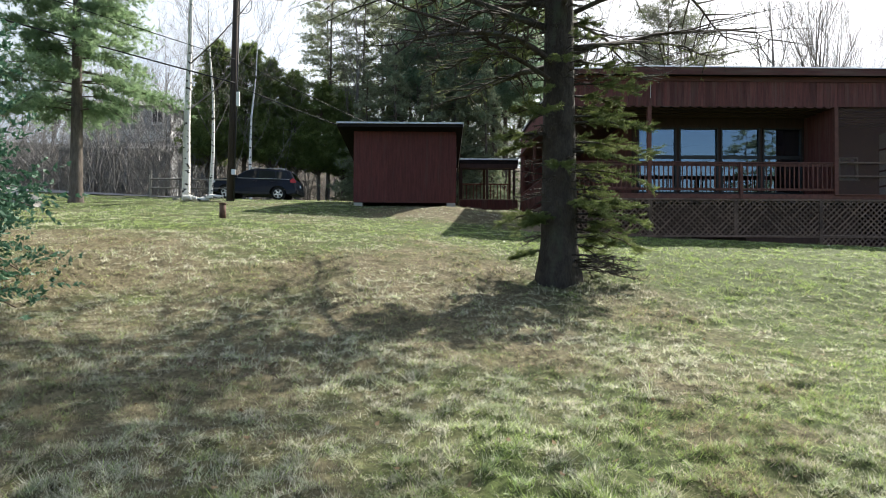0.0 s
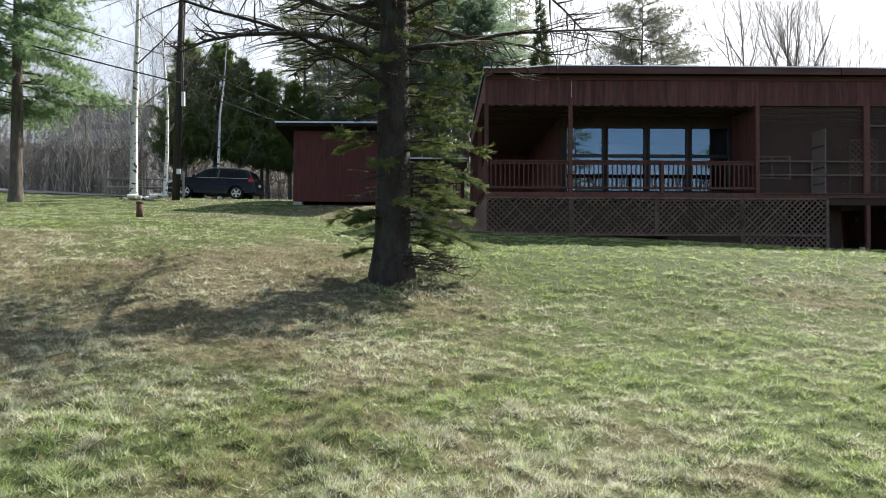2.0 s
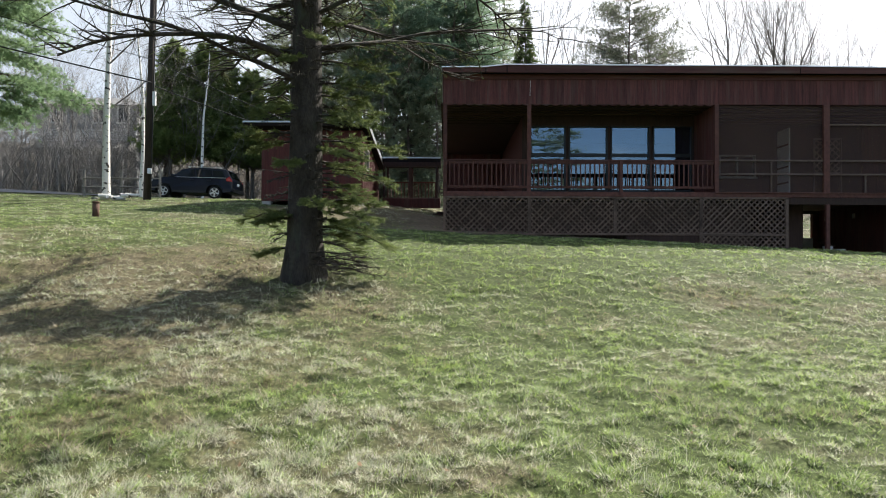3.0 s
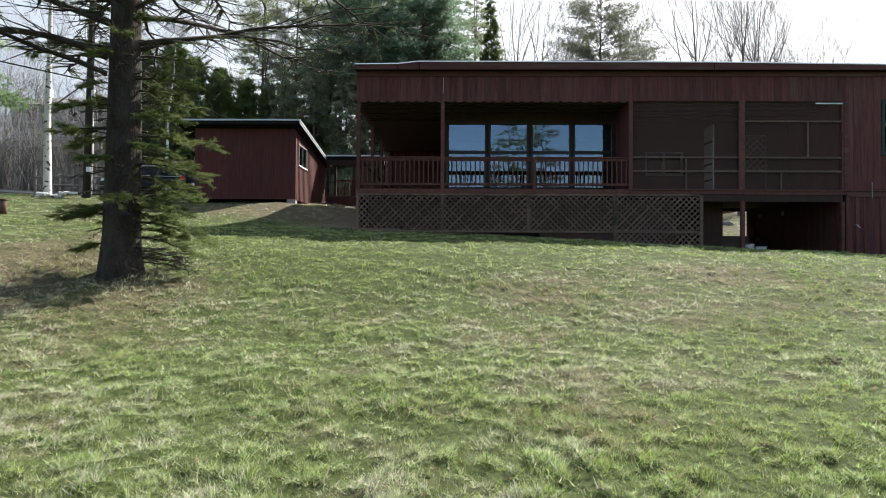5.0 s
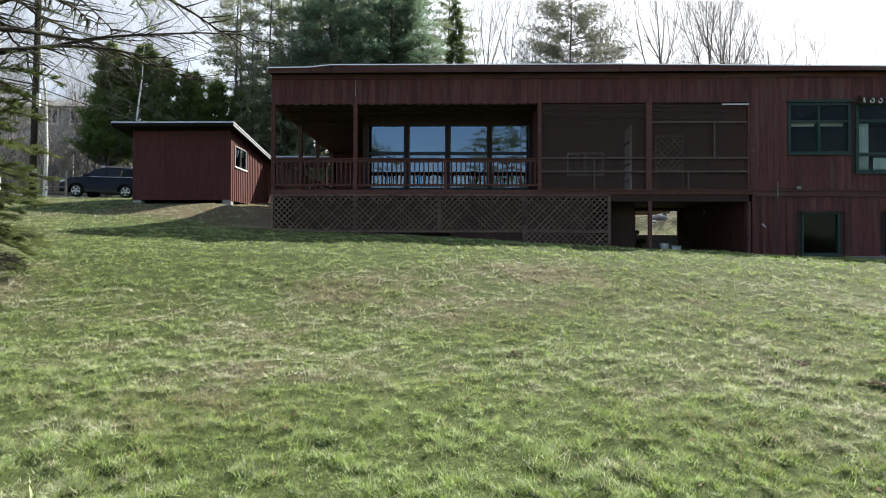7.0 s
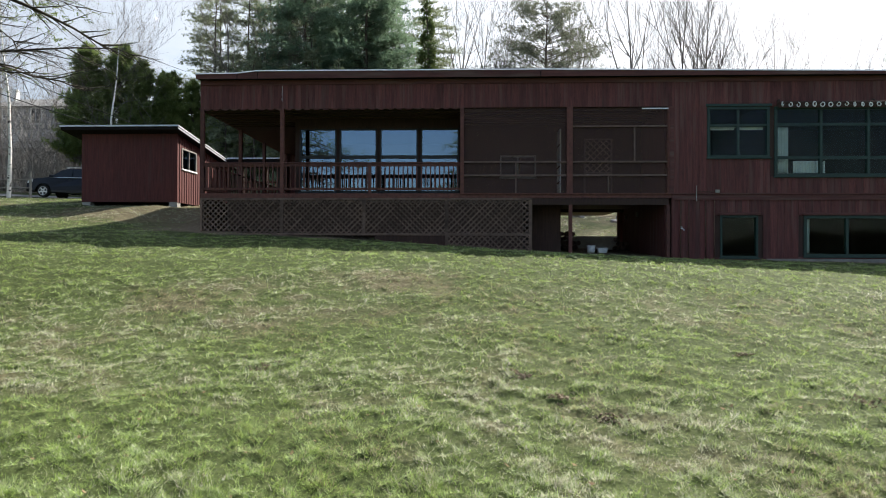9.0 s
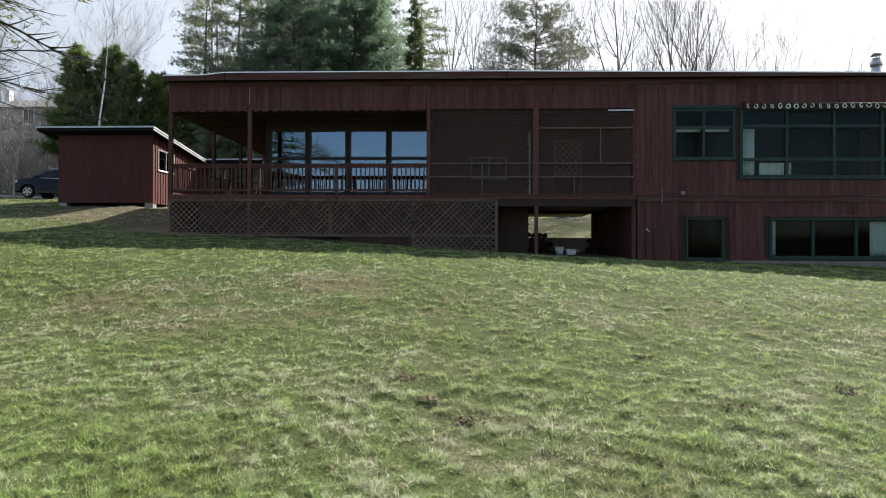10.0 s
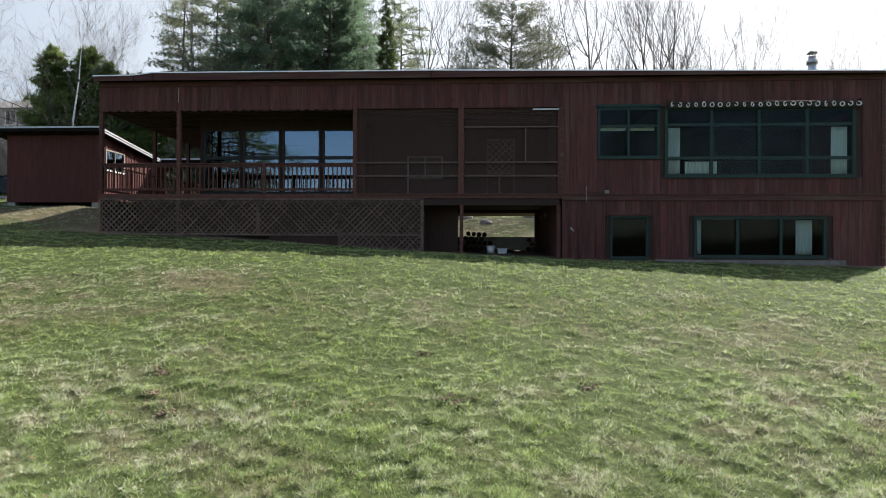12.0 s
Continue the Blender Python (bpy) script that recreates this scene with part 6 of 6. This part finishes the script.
PROF = [(-2.34, 0.42), (-2.36, 0.72), (-2.28, 0.92), (-2.05, 1.02), (-1.30, 1.12), (-1.02, 1.16), (-0.42, 1.58), (-0.10, 1.67), (0.70, 1.70), (1.70, 1.66), (1.95, 1.62),
        (2.22, 1.16), (2.33, 1.02), (2.35, 0.55), (2.28, 0.40),
        (1.86, 0.36), (1.80, 0.58), (1.62, 0.74), (1.38, 0.78), (1.14, 0.74), (0.98, 0.58), (0.92, 0.34),
        (-0.94, 0.34), (-1.00, 0.58), (-1.16, 0.74), (-1.40, 0.78), (-1.64, 0.74), (-1.82, 0.58), (-1.88, 0.36)]
part("body", extrude_profile(PROF, -0.92, 0.92, tuck), M_PAINT, car, "dark navy paint", smooth=False)
for s in (-0.92, 0.92):
    for nm, pts in (("front_window", [(-0.86, 1.16), (-0.36, 1.53), (0.22, 1.59), (0.22, 1.16)]), ("rear_window", [(0.30, 1.16), (0.30, 1.59), (1.12, 1.58), (1.18, 1.16)]),
                    ("quarter_window", [(1.27, 1.18), (1.22, 1.57), (1.72, 1.54), (1.86, 1.24)])):
        part(nm, side_panel(pts, s), M_CARGLASS, car)
    part("sill_trim", side_panel([(-0.92, 0.30), (-0.92, 0.42), (0.92, 0.42), (0.92, 0.30)], s, 0.02), M_TRIMBLK, car)
    part("chrome_strip", side_panel([(-0.90, 1.125), (-0.90, 1.15), (1.95, 1.17), (1.95, 1.145)], s, 0.016), M_ALLOY, car)
    for x in (0.12, 1.05):
        part("door_handle", side_panel([(x - 0.1, 1.0), (x - 0.1, 1.04), (x + 0.1, 1.04), (x + 0.1, 1.0)], s, 0.03), M_PAINT, car)
    part("tail_lamp", side_panel([(2.02, 0.98), (1.98, 1.12), (2.16, 1.24), (2.31, 1.06), (2.32, 0.96)], s, 0.014), M_TAIL, car, "red tail lamp")
    part("headlamp", side_panel([(-2.30, 0.76), (-2.26, 0.92), (-1.98, 1.0), (-2.0, 0.86)], s, 0.014), M_HEAD, car, "clear headlamp")
    part("mirror", box(-0.95, -0.78, s + (0.02 if s > 0 else -0.2), s + (0.2 if s > 0 else -0.02), 1.12, 1.27, 0.03), M_PAINT, car)
    for x in (-0.1, 1.6):
        part("rack_foot", box(x - 0.05, x + 0.05, s * 0.74 - 0.02, s * 0.74 + 0.02, 1.66, 1.73), M_ALLOY, car)
    part("roof_rail", tube(bmesh.new(), (-0.2, s * 0.74, 1.735), (1.75, s * 0.74, 1.725), 0.02), M_ALLOY, car)
bm = bmesh.new()
q = [(2.005, -0.62, 1.57), (2.005, 0.62, 1.57), (2.235, 0.70, 1.17), (2.235, -0.70, 1.17)]
bm.faces.new([bm.verts.new(p) for p in q])
ex = bmesh.ops.extrude_face_region(bm, geom=bm.faces[:])
bmesh.ops.translate(bm, verts=[g for g in ex["geom"] if isinstance(g, bmesh.types.BMVert)], vec=(-0.05, 0, -0.02))
bmesh.ops.recalc_face_normals(bm, faces=bm.faces)
part("tailgate_window", bm, M_CARGLASS, car)
bm = bmesh.new()
q = [(-1.0, -0.78, 1.19), (-1.0, 0.78, 1.19), (-0.45, 0.70, 1.575), (-0.45, -0.70, 1.575)]
bm.faces.new([bm.verts.new(p) for p in q])
ex = bmesh.ops.extrude_face_region(bm, geom=bm.faces[:])
bmesh.ops.translate(bm, verts=[g for g in ex["geom"] if isinstance(g, bmesh.types.BMVert)], vec=(0.04, 0, -0.04))
bmesh.ops.recalc_face_normals(bm, faces=bm.faces)
part("windscreen", bm, M_CARGLASS, car)
part("rear_bumper", box(2.26, 2.40, -0.86, 0.86, 0.38, 0.62, 0.03), M_TRIMBLK, car)
part("front_bumper", box(-2.41, -2.27, -0.86, 0.86, 0.32, 0.62, 0.03), M_TRIMBLK, car)
part("grille", box(-2.39, -2.34, -0.5, 0.5, 0.64, 0.84, 0.01), M_TRIMBLK, car)
part("number_plate", box(2.345, 2.37, -0.16, 0.16, 0.78, 0.93, 0.004), M_WHITE, car, "plain pale plate")
for x in (-1.40, 1.38):
    for s in (-1, 1):
        bm = tube(bmesh.new(), (x, s * 0.68, 0.36), (x, s * 0.90, 0.36), 0.36, sides=26)
        bmesh.ops.bevel(bm, geom=[e for e in bm.edges if abs(e.verts[0].co.y - e.verts[1].co.y) < 1e-4], offset=0.04, segments=2, affect="EDGES")
        w = part("wheel", bm, M_TYRE, car, "black tyre", smooth=False)
        part("rim", tube(bmesh.new(), (x, s * 0.87, 0.36), (x, s * 0.905, 0.36), 0.245, 0.235, sides=26), M_TRIMBLK, w)
        for k in range(5):
            a = k * 2 * math.pi / 5 + 0.3
            bm = slab(bmesh.new(), 0.03, 0.24, -0.012, 0.012, -0.038, 0.038, 0.006)
            bmesh.ops.transform(bm, matrix=Matrix.Translation((x, s * 0.912, 0.36)) @ Matrix.Rotation(a, 4, "Y"), verts=bm.verts)
            part("spoke", bm, M_ALLOY, w, "silver alloy spoke")
        bm = bmesh.new()
        for k in range(24):
            a, b = k * math.pi / 12, (k + 1) * math.pi / 12
            tube(bm, (x + 0.235 * math.cos(a), s * 0.91, 0.36 + 0.235 * math.sin(a)), (x + 0.235 * math.cos(b), s * 0.91, 0.36 + 0.235 * math.sin(b)), 0.016, sides=5, caps=False)
        part("rim_lip", bm, M_ALLOY, w)
CX, CY = -12.76, 13.85
car.location = (CX, CY, (gzf(CX - 1.4, CY) + gzf(CX + 1.4, CY)) / 2)
car.rotation_euler = (0, math.atan2(gzf(CX - 1.4, CY) - gzf(CX + 1.4, CY), 2.8), radians(0))
car.scale = (0.92,) * 3

# far grey house on the rise
HFX, HFY, fz = -33.0, 32.0, 4.6
far = thing("farmhouse", (HFX + 4, HFY + 3, fz), "grey shingled house with white trim behind bare trees", "house")
part("wall", box(HFX, HFX + 8.0, HFY, HFY + 5.5, fz - 2, fz + 4.0, 0), M_SHINGLE, far)
part("upper_wall", box(HFX - 0.05, HFX + 8.05, HFY - 0.05, HFY + 5.55, fz + 5.0, fz + 6.9, 0), M_SHINGLE, far)
part("storey_band", box(HFX + 0.02, HFX + 7.98, HFY + 0.02, HFY + 5.48, fz + 4.0, fz + 5.0, 0), M_WHITE, far)
bm = bmesh.new()
a = [bm.verts.new((HFX + p, HFY + q, fz + r)) for p, q, r in ((-0.5, -0.5, 6.85), (8.5, -0.5, 6.85), (6.0, 2.75, 8.2), (2.0, 2.75, 8.2), (8.5, 6.0, 6.85), (-0.5, 6.0, 6.85))]
bm.faces.new((a[0], a[1], a[2], a[3])); bm.faces.new((a[3], a[2], a[4], a[5])); bm.faces.new((a[1], a[4], a[2])); bm.faces.new((a[0], a[3], a[5])); bm.faces.new((a[0], a[5], a[4], a[1]))
part("roof", bm, M_ASPHALT, far, "grey hipped shingle roof")
part("chimney", box(HFX + 0.9, HFX + 1.4, HFY + 2.4, HFY + 2.9, fz + 7.2, fz + 9.0), M_WHITE, far)
bm = bmesh.new()
a = [bm.verts.new((HFX + p, HFY + q, fz + r)) for p, q, r in ((0.2, -2.2, 3.1), (8.3, -2.2, 3.1), (8.3, -0.01, 3.9), (0.2, -0.01, 3.9), (0.2, -2.2, 2.9), (8.3, -2.2, 2.9), (8.3, -0.01, 2.9), (0.2, -0.01, 2.9))]
for q in ((0, 1, 2, 3), (4, 7, 6, 5), (0, 4, 5, 1), (1, 5, 6, 2), (0, 3, 7, 4)):
    bm.faces.new([a[k] for k in q])
part("porch_roof", bm, M_ASPHALT, far, "grey porch roof")
for k in range(4):
    part("porch_post", box(HFX + 0.4 + k * 2.5, HFX + 0.55 + k * 2.5, HFY - 2.1, HFY - 1.95, fz - 2, fz + 2.88), M_WHITE, far)
for x, z, y in ((1.2, 5.55, -0.06), (4.6, 5.55, -0.06), (6.6, 5.55, -0.06), (0.9, 0.5, -0.01), (3.2, 0.5, -0.01), (5.8, 0.5, -0.01)):
    Y = HFY + y
    w = part("window", box(HFX + x, HFX + x + 0.8, Y - 0.05, Y, fz + z, fz + z + 1.1), M_BLACKFR, far)
    part("sill", box(HFX + x - 0.12, HFX + x + 0.92, Y - 0.1, Y, fz + z - 0.16, fz + z - 0.012), M_WHITE, w)
    part("side_trim", box(HFX + x - 0.12, HFX + x - 0.012, Y - 0.08, Y, fz + z, fz + z + 1.2), M_WHITE, w)
    part("side_trim", box(HFX + x + 0.812, HFX + x + 0.92, Y - 0.08, Y, fz + z, fz + z + 1.2), M_WHITE, w)
    part("mullion", box(HFX + x + 0.37, HFX + x + 0.43, Y - 0.08, Y - 0.052, fz + z, fz + z + 1.1), M_WHITE, w)

# woods added beyond the valley, behind the camera, coloured dark for window reflections
rng = np.random.default_rng(81)
n = 4000
x = rng.uniform(-160, 180, n)
y = rng.uniform(-260, -190, n)
base = gz(x, y)
hgt = rng.uniform(7, 13, n) * (0.75 + 0.25 * np.sin(x * 0.05 + 1.0) ** 2)
pos = np.stack([x, y, base + rng.random(n) * hgt], 1)
v, f = scatter(rng, [tuft_template(rng, 10, 1.0, 0.20, 0.6) for _ in range(4)], pos, rng.normal(0, 0.6, (n, 3)) + np.array([0, 0, 1.0]), rng.uniform(2.0, 4.5, n))
tagged(raw_mesh("far_woods", v, f, M_FARWOOD), "dark backdrop woods added beyond the valley, behind the camera", "woods", kind="stuff")

# ---- grass ----
def tufts(rng, n, per, x0, x1, y0, y1, near, length, width, flat=(0.35, 1.3), fan=0.7, sparse=1.0):
    """Matted tufts: blades that lean together, thinning out to the north."""
    u = rng.random(n)
    a, b = 1 / (y0 - near), 1 / (y1 - near)
    cy = near + 1 / (a + (b - a) * u)
    cx = x0 - 0.75 * (cy - near) + (x1 - x0 + 1.5 * (cy - near)) * rng.random(n)
    lean, tl = rng.uniform(0, 2 * np.pi, n), rng.uniform(*flat, n)
    big = 0.46 + 0.72 * clumps(cx, cy) * rng.uniform(0.6, 1.3, n)
    keep = ~((cy + 0.9 * (patchy(cx, cy, 0.5) - 0.3) > -0.55) & (cx > -1.2) & (cy < 5)) | (rng.random(n) < 0.06)
    keep &= rng.random(n) < sparse + (1 - sparse) * np.clip(1.6 * clumps(cx, cy), 0, 1)
    cx, cy, lean, tl, big = cx[keep], cy[keep], lean[keep], tl[keep], big[keep]
    n = len(cx)

    def rp(q):
        return np.repeat(q, per)

    m = n * per
    k = np.clip((rp(cy) - near) / 4.5, 1, 4.0)
    x = rp(cx) + rng.normal(0, 0.034, m) * np.sqrt(k)
    y = rp(cy) + rng.normal(0, 0.034, m) * np.sqrt(k)
    L = length * rp(big) * rng.uniform(0.4, 1.4, m)
    W = width * k * rng.uniform(0.6, 1.3, m)
    ang = rp(lean) + rng.normal(0, fan, m)
    tilt = np.clip(rp(tl) + rng.normal(0, 0.22, m), 0.2, 1.53)
    d = np.stack([np.cos(ang) * np.sin(tilt), np.sin(ang) * np.sin(tilt), np.cos(tilt)], 1)
    w = rng.uniform(0, np.pi, m)
    s = np.stack([np.cos(w), np.sin(w), np.zeros(m)], 1)
    p = np.stack([x, y, gz(x, y) - 0.006], 1)
    v = np.stack([p - s * W[:, None], p + s * W[:, None], p + d * L[:, None]], 1).reshape(-1, 3)
    return v, np.arange(3 * m).reshape(-1, 3)


rng = np.random.default_rng(91)
v, f = tufts(rng, 112000, 15, -5.6, 13.6, -15.2, -0.1, -18.4, 0.062, 0.0020, (0.75, 1.4), 0.8, 0.62)
tagged(raw_mesh("grass", v, f, M_GRASS), "flattened mat of last year's grass, straw and green", "grass", kind="stuff")
v, f = tufts(rng, 64000, 14, -5.6, 13.6, -15.2, -0.1, -18.4, 0.044, 0.0021, (0.3, 1.15), 0.9, 0.08)
tagged(raw_mesh("grass", v, f, M_GRASS), "short upright spring grass in small clumps", "grass", kind="stuff")
v, f = tufts(rng, 16000, 12, -8, -0.6, -0.1, 16, -18.4, 0.055, 0.0025, (0.6, 1.35))
tagged(raw_mesh("grass", v, f, M_GRASS), "short spring grass on the upper lawn", "grass", kind="stuff")
v, f = tufts(np.random.default_rng(92), 15000, 12, 5.0, 5.0, -25.0, -15.2, -40.0, 0.06, 0.0022, (0.6, 1.35))
tagged(raw_mesh("grass", v, f, M_GRASS), "short spring grass on the lower lawn", "grass", kind="stuff")
v, f = tufts(rng, 3000, 12, 12, 14, 6, 26, -18.4, 0.09, 0.005)
tagged(raw_mesh("grass", v, f, M_GRASS), "pale grass on the slope behind the house", "grass", kind="stuff")

# fallen leaves, each a small curled quad
n = 420
y = -18.4 + 1 / (1 / 3.4 + (1 / 18.0 - 1 / 3.4) * rng.random(n))
x = -6 - 0.7 * (y + 18.4) + (20 + 1.4 * (y + 18.4)) * rng.random(n)
p = np.stack([x, y, gz(x, y) + 0.035], 1)
a, s = rng.uniform(0, 2 * np.pi, n), rng.uniform(0.010, 0.022, n)
u = np.stack([np.cos(a), np.sin(a), rng.uniform(-0.5, 0.5, n)], 1) * s[:, None]
w = np.stack([-np.sin(a), np.cos(a), rng.uniform(-0.5, 0.5, n)], 1) * s[:, None] * 0.7
v = np.stack([p - u, p - w, p + u + np.array([0, 0, 0.012]), p + w], 1).reshape(-1, 3)
tagged(raw_mesh("fallen_leaves", v, np.arange(4 * n).reshape(-1, 4), M_LEAF), "scattered dry brown leaves in the grass", "leaves", kind="stuff")
